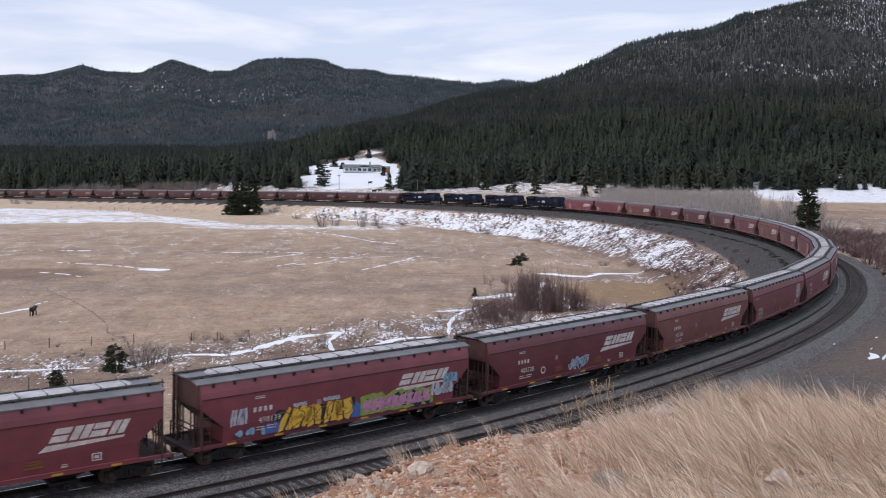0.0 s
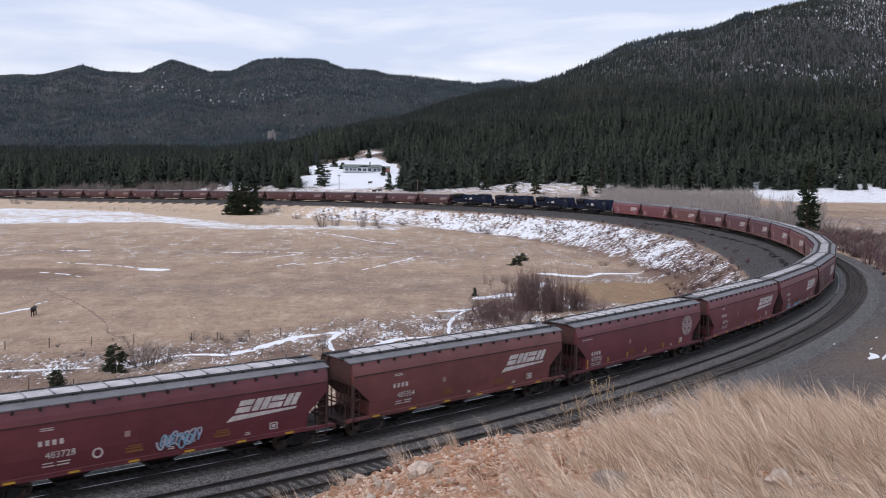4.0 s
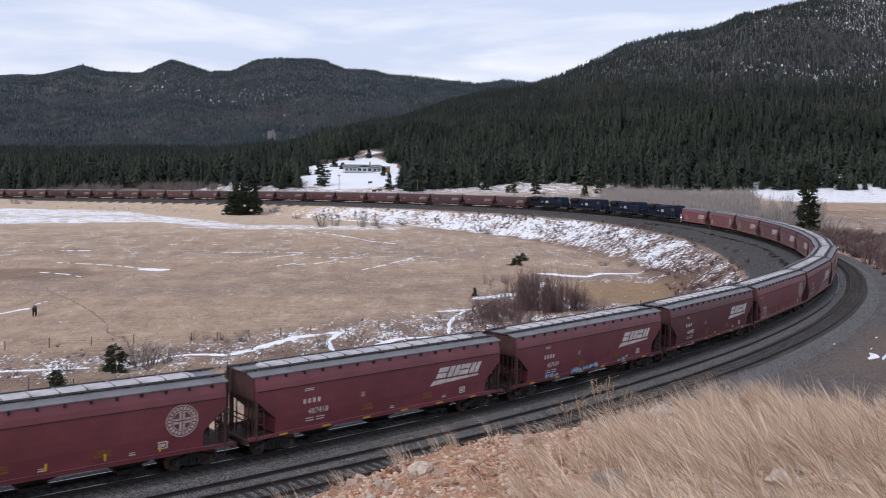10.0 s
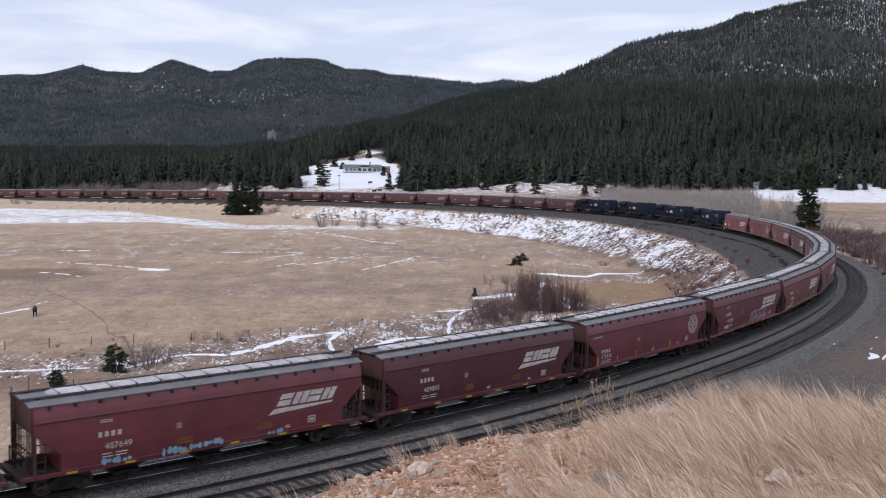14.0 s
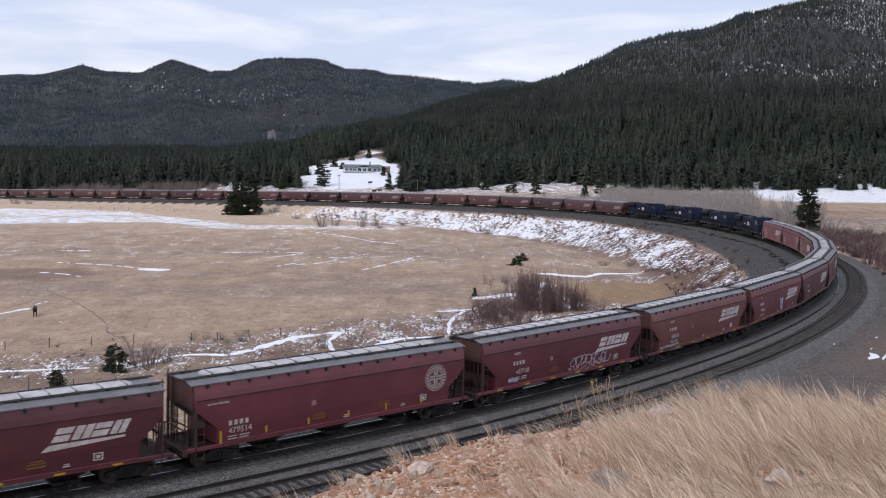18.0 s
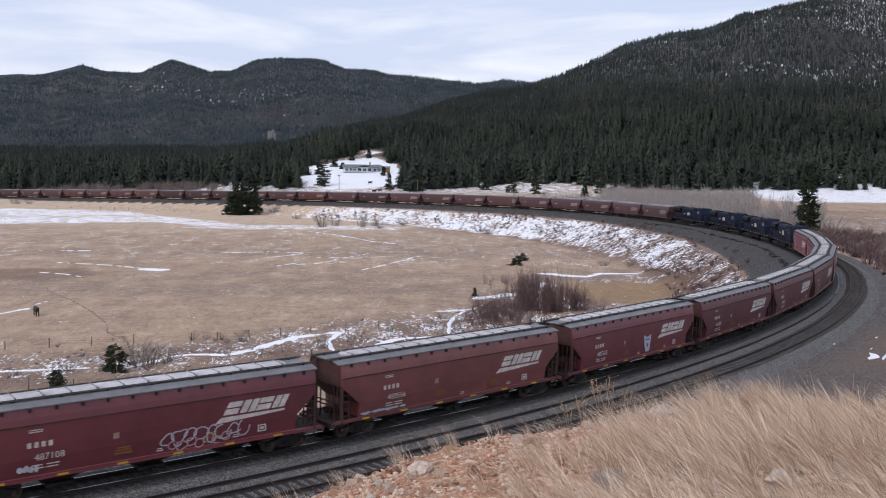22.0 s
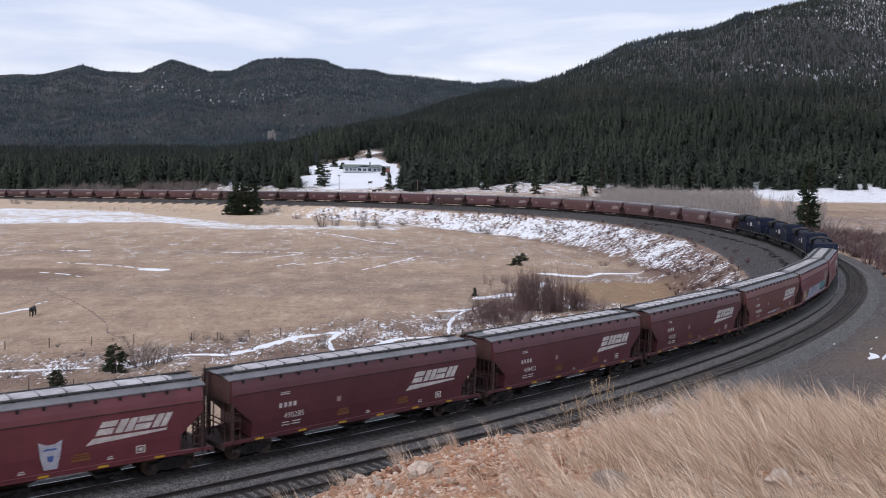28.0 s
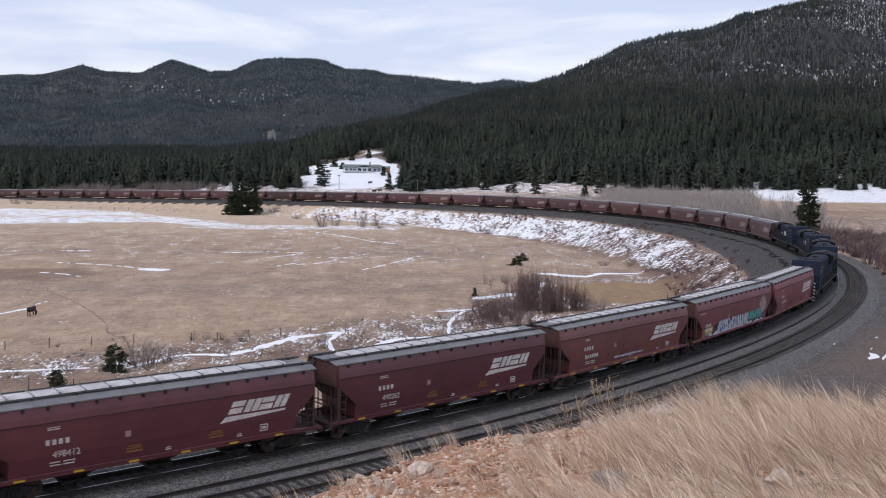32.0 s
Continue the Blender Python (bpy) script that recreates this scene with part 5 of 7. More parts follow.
for i, (pts, w) in enumerate((
        ([(-19.1, 226.4), (-11.9, 241.3), (-5.9, 257.6)], 1.0),
        ([(-43.5, 331.8), (-30.3, 315.3), (-21.8, 299.5), (-14.4, 292.4)], 2.6),
        ([(-94.5, 235.6), (-79.1, 231), (-70.9, 226.2)], 1.3),
        ([(-72.5, 170.5), (-72.2, 173), (-71, 176.5)], 0.7), ([(-91, 217), (-84, 214), (-79, 210)], 0.8), ([(-36, 236), (-31, 239), (-27, 246)], 0.8), ([(-33, 252), (-22, 251), (-14, 255)], 0.9), ([(-60, 262), (-48, 266), (-38, 264)], 1.1), ([(-104, 262), (-96, 263)], 1.6),
        ([(-40, 232), (-36, 240)], 0.9), ([(-46, 250), (-38, 262)], 1.0), ([(-28, 247), (-20, 262)], 1.0))):
    snow_strip(pts, w, 240 + i, "thin rag of old snow lying in a field rut", 0.5)
snow_strip([(-77, 156.5), (-74.6, 159.3), (-72.9, 162.5), (-71.7, 166.5)], 2.4, 281, "bright drift of old snow in a rut of the hay field")
snow_strip([(-71.0, 224.6), (-67.5, 223.6), (-63.4, 224.0)], 5.2, 282, "bright patch of old snow in a hollow of the hay field")
snow_strip([(79.5, 203), (80.5, 198.2), (82.2, 190.7), (83.1, 182.8), (84, 176)], 0.9, 271, "thin line of snow along a track on the slope", 0.39)
for i, (pts, w) in enumerate((([(35.75, 79.9), (36.3, 80.5), (36.9, 81.2), (37.2, 81.9), (37.0, 82.5)], 1.15), ([(36.8, 79.6), (37.4, 80.7), (38.2, 82.0)], 0.45), ([(37.9, 84.4), (38.3, 84.9)], 0.3), ([(35.2, 86.1), (35.6, 86.5)], 0.3), ([(40.9, 90.2), (41.3, 90.6)], 0.35))):
    snow_strip(pts, w, 270 + i * 7, "small patch of dirty snow on the gravel bench", 0.36)


# a narrow dark ditch that winds across the hay field
M_DITCH = plain("dark_ditch_soil", (0.20, 0.145, 0.118), 0.6, 0.9, 0.9)
P = [Vector(p) for p in ((-79.5, 193.0), (-77.4, 188.2), (-72.0, 181.0), (-67.5, 175.3), (-63.5, 169.0), (-59.0, 161.8), (-56.2, 157.0), (-53.0, 151.2), (-50.5, 144.0), (-46.9, 139.7), (-44.0, 134.0))]
line = [a.lerp(b, k / 8) for a, b in zip(P, P[1:]) for k in range(8)]
rr = random.Random(290)
xy = []
for a in line:
    j, w = rr.uniform(-0.25, 0.25), 0.12 * rr.uniform(0.0, 1.5)
    xy += [(a.x - w + j, a.y), (a.x + w + j, a.y + 0.2)]
xy = np.array(xy)
mesh = mesh_of("field_ditch", np.concatenate([xy, (ground_z(xy[:, 0], xy[:, 1]) + 0.03)[:, None]], 1), [(2 * i, 2 * i + 1, 2 * i + 3, 2 * i + 2) for i in range(len(line) - 1)], M_DITCH, False)
tagged(new("field_ditch", mesh), "narrow dark ditch winding through the dry hay field", "ditch")


# ---- shrubs and trees ----
def stick(vs, ts, a, b, ra, rb):
    """A three-sided tapered twig added to vertex and triangle lists."""
    a, b = np.asarray(a, float), np.asarray(b, float)
    d = b - a
    d = d / (np.linalg.norm(d) + 1e-9)
    u = np.cross(d, (0.3, 0.9, 0.2))
    u = u / (np.linalg.norm(u) + 1e-9)
    w = np.cross(d, u)
    n = len(vs)
    for p, r in ((a, ra), (b, rb)):
        for k in range(3):
            c, s = math.cos(k * 2.094), math.sin(k * 2.094)
            vs.append(p + r * (c * u + s * w))
    for k in range(3):
        j = (k + 1) % 3
        ts.append((n + k, n + j, n + 3 + j))
        ts.append((n + k, n + 3 + j, n + 3 + k))


def bare_shrub_mesh(name, seed, h, spread, stems, twigs, thick, mat):
    r = random.Random(seed)
    vs, ts = [], []
    for i in range(stems):
        a, q = r.uniform(0, 6.283), spread * math.sqrt(r.random())
        bx, by = 0.35 * q * math.cos(a), 0.35 * q * math.sin(a)
        hh = h * (0.35 + 0.65 * r.random() ** 0.7) * (1.0 - 0.25 * q / spread)
        p0 = np.array([bx, by, -0.1])
        p1 = np.array([bx + 0.35 * q * math.cos(a) + r.uniform(-.1, .1) * h * .3, by + 0.35 * q * math.sin(a), hh * 0.5])
        p2 = p1 + np.array([0.4 * q * math.cos(a) + r.uniform(-.08, .08) * h, 0.4 * q * math.sin(a) + r.uniform(-.08, .08) * h, hh * 0.5])
        stick(vs, ts, p0, p1, thick, thick * 0.7)
        stick(vs, ts, p1, p2, thick * 0.7, thick * 0.2)
        for k in range(twigs):
            f = r.uniform(0.15, 0.95)
            p = p1 * (1 - f) + p2 * f if r.random() < 0.7 else p0 * (1 - f) + p1 * f
            a2 = r.uniform(0, 6.283)
            ln = h * r.uniform(0.08, 0.2)
            stick(vs, ts, p, p + np.array([math.cos(a2) * ln * 0.6, math.sin(a2) * ln * 0.6, ln * 0.9]), thick * 0.4, thick * 0.12)
    return tri_mesh(name, np.array(vs), np.array(ts), mat)


M_WILLOW = straw_material("willow_stems", (0.05, 0.033, 0.036), (0.125, 0.076, 0.079), (0.23, 0.15, 0.145))
M_BRUSH = straw_material("grey_brush", (0.08, 0.065, 0.06), (0.20, 0.165, 0.15), (0.36, 0.31, 0.285))
M_PALE = straw_material("pale_aspen_twigs", (0.16, 0.135, 0.125), (0.36, 0.32, 0.30), (0.56, 0.52, 0.49))
WILLOW = [bare_shrub_mesh("stems", 300 + i, 1.0, 0.72, 34, 16, 0.0045, M_WILLOW) for i in range(3)]
BRUSH = [bare_shrub_mesh("stems", 310 + i, 1.0, 0.6, 34, 14, 0.0075, M_BRUSH) for i in range(3)]
PALE = [bare_shrub_mesh("stems", 320 + i, 1.0, 0.45, 34, 8, 0.010, M_PALE) for i in range(3)]


def shrub(meshes, x, y, h, w, seed, label, cat="shrub", group="", name="bare_shrub"):
    r = random.Random(seed)
    e = new(name, meshes[seed % 3])
    e.matrix_basis = pose(x, y, hz(x, y), 0, 0, r.uniform(0, 360)) @ Matrix.Diagonal((w, w, h, 1))
    return tagged(e, label, cat, group)


r = random.Random(21)
for n, cx, cy, sx, sy, h0, h1 in ((14, 14.4, 168.5, 1.5, 2.8, 4.2, 9.8), (12, 19.2, 168.5, 1.2, 2.6, 4.2, 9.4), (34, 9.0, 158.0, 2.6, 3.0, 2.6, 5.2), (11, 23.2, 169.0, 1.4, 3.0, 3.2, 6.6), (6, 12.6, 204.0, 2.4, 3.0, 1.8, 3.2), (5, 4.6, 160.5, 1.4, 3.0, 1.6, 2.8)):
    for i in range(n):
        x, y = r.gauss(cx, sx), r.gauss(cy, sy)
        h = r.uniform(h0, h1)
        shrub(WILLOW, x, y, h, min(3.4, h * r.uniform(0.34, 0.7)), r.randint(400, 900), "leafless reddish-brown willow in the creek thicket", "willow", "willow thicket", "willow_shrub")
for i, (x, y, h) in enumerate(((12.0, 172, 4.4), (10.0, 178, 3.4), (24.5, 176, 3.8), (27.5, 168, 3.2))):
    shrub(WILLOW, x, y, h, 3.4, 530 + i, "tall leafless willow standing behind the thicket", "willow", "willow thicket", "willow_shrub")
for i, (x, y, h, w) in enumerate(((-38.6, 121.5, 4.4, 3.6), (-37.4, 122.5, 3.6, 3.2), (-36.0, 124.5, 2.8, 3.0), (-29.0, 138.8, 2.4, 2.4), (-16.9, 134.1, 3.0, 2.2), (-46.5, 118.5, 1.6, 2.4), (-34.5, 139.8, 1.2, 1.6), (-32.2, 140.0, 1.4, 1.8), (-36.6, 139.8, 1.1, 1.6),
                                  (-44.7, 357.0, 7.5, 7.0), (-30.2, 358.6, 7.5, 6.0), (-22.5, 351.4, 3.4, 5.0), (-40.5, 362.0, 4.5, 5.0), (-26.0, 364.0, 4.0, 5.0), (14.7, 331.6, 2.2, 4.6), (-15.1, 366.0, 4.0, 4.5), (13.0, 338.3, 2.4, 6.5), (31.1, 312.0, 3.0, 3.0), (36.4, 305.0, 2.6, 4.5), (-74.0, 424.9, 3.2, 8.5), (-217, 492, 3.5, 8.0), (-210, 492, 2.8, 5.0),
                                  (2.4, 148.6, 2.2, 2.0), (-2.0, 152.0, 1.8, 2.4), (0.0, 160.0, 1.8, 2.4), (6.0, 176.0, 2.0, 2.6), (-8.0, 147.0, 1.4, 2.0), (40.0, 240.0, 2.0, 4.0), (46.0, 236.0, 2.2, 4.0), (-1.5, 379.0, 3.0, 5.0), (6.0, 372.0, 2.5, 5.0), (-60.0, 398.0, 2.2, 6.0))):
    shrub(BRUSH, x, y, h, w, 450 + i, "grey-brown leafless bush on the dry meadow", "shrub", "bushes on the meadow")

M_NEEDLE = straw_material("pine_needles", (0.009, 0.016, 0.009), (0.019, 0.031, 0.016), (0.042, 0.058, 0.028))
M_BARK = plain("pine_bark", (0.085, 0.055, 0.04), 0.6, 4.0, 0.95, 0, 0.6, 0.05, 18.0, (1, 1, 0.25))


def evergreen(name, x, y, h, w, seed, label, cat="tree", low=0.06, dense=1.0, shape=0.8, clump=0.16):
    """A conifer: tapered trunk, limbs in whorls, and needle sprays along every limb."""
    r = random.Random(seed)
    e = new(name)
    e.matrix_basis = pose(x, y, hz(x, y) - 0.1, 0, 0, r.uniform(0, 360))
    bm = bmesh.new()
    n = 8
    prev = None
    for i in range(6):
        f = i / 5
        ring = [bm.verts.new((0.022 * h * (1 - f * 0.93) * math.cos(k * 2 * math.pi / n) + 0.02 * math.sin(i * 2.1) * h * 0.3, 0.022 * h * (1 - f * 0.93) * math.sin(k * 2 * math.pi / n), f * h)) for k in range(n)]
        if prev:
            for k in range(n):
                bm.faces.new((prev[k], prev[(k + 1) % n], ring[(k + 1) % n], ring[k]))
        prev = ring
    part("trunk", bm, M_BARK, e)
    lv, lt, cv, ct = [], [], [], []
    nr = np.random.RandomState(seed)
    levels = int(20 * dense)
    for i in range(levels):
        f = low + (0.97 - low) * i / levels
        reach = w / 2 * ((1 - f) ** shape) * r.uniform(0.7, 1.12) + 0.03 * w
        for k in range(r.randint(5, 7)):
            a = r.uniform(0, 6.283)
            ln = reach * r.uniform(0.6, 1.1)
            p = np.array([0, 0, f * h])
            q = np.array([math.cos(a) * ln, math.sin(a) * ln, f * h + ln * r.uniform(-0.28, 0.12)])
            stick(lv, lt, p, q, 0.006 * h * (1 - f) + 0.01, 0.01)
            m = max(5, int(ln / (clump * 1.1) * 3.2))
            for j in range(m):
                g = 0.2 + 0.85 * nr.rand() ** 0.75
                c = p * (1 - g) + q * g + nr.normal(0, 0.09 * ln + 0.05, 3) * (1, 1, 0.55)
                s = clump * nr.uniform(0.7, 1.6)
                d = nr.normal(0, 1, 3)
                d = d / np.linalg.norm(d)
                t = np.cross(d, nr.normal(0, 1, 3))
                t = t / (np.linalg.norm(t) + 1e-6)
                b = len(cv)
                out = np.array([math.cos(a), math.sin(a), 0.25]) * s
                cv += [c - t * s * 0.45, c + t * s * 0.45, c + out * 1.2 + d * s * 0.25, c + d * s * 0.6]
                ct += [(b, b + 1, b + 2), (b, b + 2, b + 3), (b + 1, b + 3, b + 2)]
    part("limbs", tri_mesh("limbs", np.array(lv), np.array(lt), M_BARK), None, e)
    part("crown", tri_mesh("crown", np.array(cv), np.array(ct), M_NEEDLE), None, e, "dark green needles")
    return tagged(e, label, cat)


evergreen("pine_tree", -88.0, 420.0, 15.0, 10.5, 501, "dark bushy pine standing alone in the meadow", low=0.01, shape=0.42, clump=0.62, dense=1.2)
evergreen("pine_tree", -82.5, 421.0, 14.2, 8.5, 502, "dark pine grown together with its neighbour", low=0.01, shape=0.45, clump=0.62, dense=1.2)
evergreen("pine_tree", -92.0, 422.0, 10.5, 8.5, 503, "short dark pine at the edge of a clump", low=0.01, shape=0.45, clump=0.6, dense=1.1)
evergreen("spruce_tree", 95.6, 254.4, 19.5, 5.6, 504, "tall narrow dark spruce beside the railway", low=0.02, shape=0.38, clump=0.5, dense=1.9)
evergreen("juniper", -40.6, 118.3, 3.7, 3.4, 505, "dense dark olive juniper by the creek", "juniper", low=0.0, shape=0.3, clump=0.15, dense=0.8)
evergreen("young_pine", -44.8, 110.3, 2.3, 2.2, 506, "small dark young pine on the bank", low=0.02, shape=0.4, clump=0.11, dense=0.7)
evergreen("juniper", 18.3, 238.1, 2.6, 3.6, 507, "small dark juniper above the creek", "juniper", low=0.02, clump=0.16, dense=0.6)
evergreen("juniper", 20.5, 248.1, 2.2, 3.2, 508, "low spreading juniper in the meadow", "juniper", low=0.02, clump=0.16, dense=0.6)
evergreen("young_pine", 6.2, 186.0, 1.9, 1.2, 509, "stunted young pine in the meadow", low=0.03, clump=0.12, dense=0.6)
for i, (x, y, h, w) in enumerate(((-61.1, 500.5, 17.0, 7.5), (-63.5, 503.0, 13.0, 6.0), (-34.2, 551.0, 5.5, 3.6), (-66.0, 590.0, 9.0, 5.0), (-57.0, 606.0, 8.0, 4.5), (-47.0, 612.0, 6.0, 4.0), (-72.0, 560.0, 8.0, 5.0), (-79.5, 508.0, 8.0, 5.5), (-33.0, 596.0, 7.0, 4.0), (-60.5, 583.0, 4.0, 3.0), (-27.5, 486.6, 9.0, 5.0), (21.4, 488.0, 12.0, 6.0), (33.0, 470.0, 13.0, 6.5), (44.0, 462.0, 11.0, 6.0), (76.0, 470.0, 15.0, 8.0), (83.0, 474.0, 12.0, 7.0), (-82.7, 498.9, 9.0, 6.0), (64.0, 440.0, 6.0, 4.0))):
    evergreen("fir_tree", x, y, h, w, 520 + i, "dark green fir at the snowy edge of the woods", low=0.04, dense=0.7, shape=0.75, clump=0.5)


# pale leafless aspens and willows beyond the railway
def scatter_shrubs(name, meshes, spots, label, cat):
    """Many bare shrubs joined into one mass."""
    vs, ts, off = [], [], 0
    src = [(np.array([v.co[:] for v in m.vertices]), np.array([p.vertices[:] for p in m.polygons])) for m in meshes]
    nr = np.random.RandomState(len(spots))
    zs = ground_z(np.array([s[0] for s in spots]), np.array([s[1] for s in spots]))
    for (x, y, h, w), z in zip(spots, zs):
        v, t = src[nr.randint(len(src))]
        a = nr.uniform(0, 6.28)
        c, s = math.cos(a), math.sin(a)
        q = np.stack([(v[:, 0] * c - v[:, 1] * s) * w + x, (v[:, 0] * s + v[:, 1] * c) * w + y, v[:, 2] * h + z], 1)
        vs.append(q)
        ts.append(t + off)
        off += len(q)
    return tagged(new(name, tri_mesh(name, np.concatenate(vs), np.concatenate(ts), meshes[0].materials[0])), label, cat, kind="stuff")


SMALL_PALE = [bare_shrub_mesh("stems", 330 + i, 1.0, 0.55, 26, 9, 0.009, M_PALE) for i in range(2)]
SMALL_BRUSH = [bare_shrub_mesh("stems", 335 + i, 1.0, 0.6, 22, 3, 0.022, M_WILLOW) for i in range(2)]
r = random.Random(31)
spots = []
while len(spots) < 260:
    s, lat = r.uniform(240, 345), r.uniform(14, 62)
    x, y, z = line_at(s, lat)
    if r.random() < (0.25 if s > 270 else 1.0):
        spots.append((float(x), float(y), r.uniform(2.5, 4.5) + 4.5 * r.random() ** 2, r.uniform(4, 8)))
FAR_PALE = [bare_shrub_mesh("stems", 338 + i, 1.0, 0.55, 22, 5, 0.013, M_PALE) for i in range(2)]
while len(spots) < 640:
    y = r.uniform(325, 462)
    x = y * r.uniform(0.165, 0.322)
    if float(nearest(np.array([x]), np.array([y]))[1][0]) > 13:
        spots.append((x, y, r.uniform(3.2, 6.2) + 2.0 * r.random() ** 3, r.uniform(4, 7.5)))
scatter_shrubs("aspen_scrub", SMALL_PALE[:1] + FAR_PALE, spots, "thicket of pale leafless aspen and willow beyond the track", "thicket")
for i, (x, y, h) in enumerate(((108, 300, 12), (113, 292, 11.5), (116, 300, 11), (103, 285, 10), (99, 276, 9), (99, 310, 12), (111, 312, 12), (105, 308, 10), (93, 306, 11), (96, 300, 9), (90, 320, 9), (84, 338, 9))):
    shrub(PALE, x, y, h, 6.0, 480 + i, "tall leafless aspen clump with pale stems", "aspen", "aspens by the railway", "aspen_tree")
spots = []
for i in range(760):
    s, lat = r.uniform(75, 228), 9.5 + 66 * r.random() ** 1.2
    x, y, z = line_at(s, lat)
    spots.append((float(x), float(y), r.uniform(0.8, 2.4) + 1.6 * r.random() ** 6, r.uniform(1.5, 3.8)))
grey = []
for i in range(420):
    x, y, z = line_at(r.uniform(80, 240), 11 + 80 * r.random())
    grey.append((float(x), float(y), r.uniform(0.7, 1.8) + 4.0 * r.random() ** 9, r.uniform(1.5, 3.6)))
scatter_shrubs("grey_brush", [bare_shrub_mesh("stems", 346 + i, 1.0, 0.6, 24, 6, 0.014, M_BRUSH) for i in range(2)], grey, "grey-brown leafless brush and tall weeds on the outer slope", "brush")
scatter_shrubs("brush", SMALL_BRUSH, spots, "low reddish-brown leafless brush on the outer slope", "brush")
spots = []
for i in range(380):
    s = r.uniform(95, 420)
    lat = -(r.uniform(7, 21) if s < 200 else r.uniform(6, 17))
    x, y, z = line_at(s, lat)
    spots.append((float(x), float(y), r.uniform(0.4, 1.3), r.uniform(0.8, 2.2)))
scatter_shrubs("fill_brush", SMALL_BRUSH, spots, "dark low brush poking through the snow on the railway fill", "brush")
spots = []
for i in range(260):
    x = r.uniform(-58, 24)
    y = 133 + 0.55 * (x - 5) * 0.6 + r.gauss(0, 13)
    if y > 108 - 0.1 * x:
        spots.append((x, y, r.uniform(0.3, 0.9), r.uniform(0.5, 1.4)))
scatter_shrubs("creek_brush", [bare_shrub_mesh("stems", 340, 1.0, 0.6, 20, 3, 0.02, M_BRUSH)], spots, "short dry brush and weeds along the creek", "brush")

spots = [(r.uniform(-235, -118), 0, r.uniform(3.0, 6.5), r.uniform(4, 8)) for i in range(90)]
spots = [(x, float(forest_edge(np.array([x]))[0]) - r.uniform(0, 16), h, w) for x, y, h, w in spots]
scatter_shrubs("edge_brush", [bare_shrub_mesh("stems", 345, 1.0, 0.6, 22, 7, 0.016, M_BRUSH)], spots, "grey-brown leafless thicket along the far edge of the woods", "thicket")


# ---- woods on the slopes ----
def conifer_template(n, seed, fat, fine=1.0):
    """A conifer: a narrow dark core and n drooping branch tufts that thin out to the tip."""
    r = np.random.RandomState(seed)
    vs, ts = [], []
    lean = r.uniform(-0.04, 0.04, 2)
    for k in range(4):
        vs.append((0.24 * fat * math.cos(k * 1.571 + seed), 0.24 * fat * math.sin(k * 1.571 + seed), 0.04))
    vs.append((lean[0], lean[1], 1.0))
    ts += [(k, (k + 1) % 4, 4) for k in range(4)]
    for i in range(n):
        f = r.rand() ** 1.35
        rad = fat * (0.5 * (1 - f) ** (0.62 if fine < 0.7 else 0.75) + 0.03) * r.uniform(0.55, 1.12)
        a, z = r.uniform(0, 6.283), 0.06 + 0.9 * f
        w, d = (0.10 + 0.16 * (1 - f)) * r.uniform(0.6, 1.3) * fine, r.uniform(0.02, 0.11) * (0.4 + 0.6 * fine)
        c, q = math.cos(a), math.sin(a)
        b = len(vs)
        vs += [(0.15 * rad * c + lean[0] * f, 0.15 * rad * q + lean[1] * f, z + 0.05 + 0.5 * d), (rad * c - q * w + lean[0] * f, rad * q + c * w + lean[1] * f, z - d), (rad * c + q * w + lean[0] * f, rad * q - c * w + lean[1] * f, z - d * r.uniform(0.3, 1.2))]
        ts.append((b, b + 1, b + 2))
    return np.array(vs), np.array(ts)


def woods(name, xs, ys, hs, ws, templates, mat, label, seed, turn=6.28):
    """A stand of conifers as one mesh."""
    nr = np.random.RandomState(seed)
    zs = ground_z(xs, ys) - 0.3
    which = nr.randint(0, len(templates), len(xs))
    V, T, off, tone = [], [], 0, []
    for w, (tv, tt) in enumerate(templates):
        idx = np.where(which == w)[0]
        n = len(idx)
        if not n:
            continue
        a = nr.uniform(0, turn, n)[:, None]
        c, s = np.cos(a), np.sin(a)
        wd = ws[idx][:, None]
        x = (tv[None, :, 0] * c - tv[None, :, 1] * s) * wd * nr.uniform(0.85, 1.15, (n, len(tv)))
        y = (tv[None, :, 0] * s + tv[None, :, 1] * c) * wd * nr.uniform(0.85, 1.15, (n, len(tv)))
        z = tv[None, :, 2] * hs[idx][:, None]
        V.append(np.stack([x + xs[idx][:, None], y + ys[idx][:, None], z + zs[idx][:, None]], -1).reshape(-1, 3))
        T.append((tt[None] + (np.arange(n) * len(tv))[:, None, None] + off).reshape(-1, 3))
        off += n * len(tv)
        tone.append(np.repeat(nr.rand(n), len(tv)))
    me = tri_mesh(name, np.concatenate(V), np.concatenate(T), mat)
    me.attributes.new("tone", "FLOAT", "POINT").data.foreach_set("value", np.concatenate(tone).astype(np.float32))
    return tagged(new(name, me), label, "forest", kind="stuff")


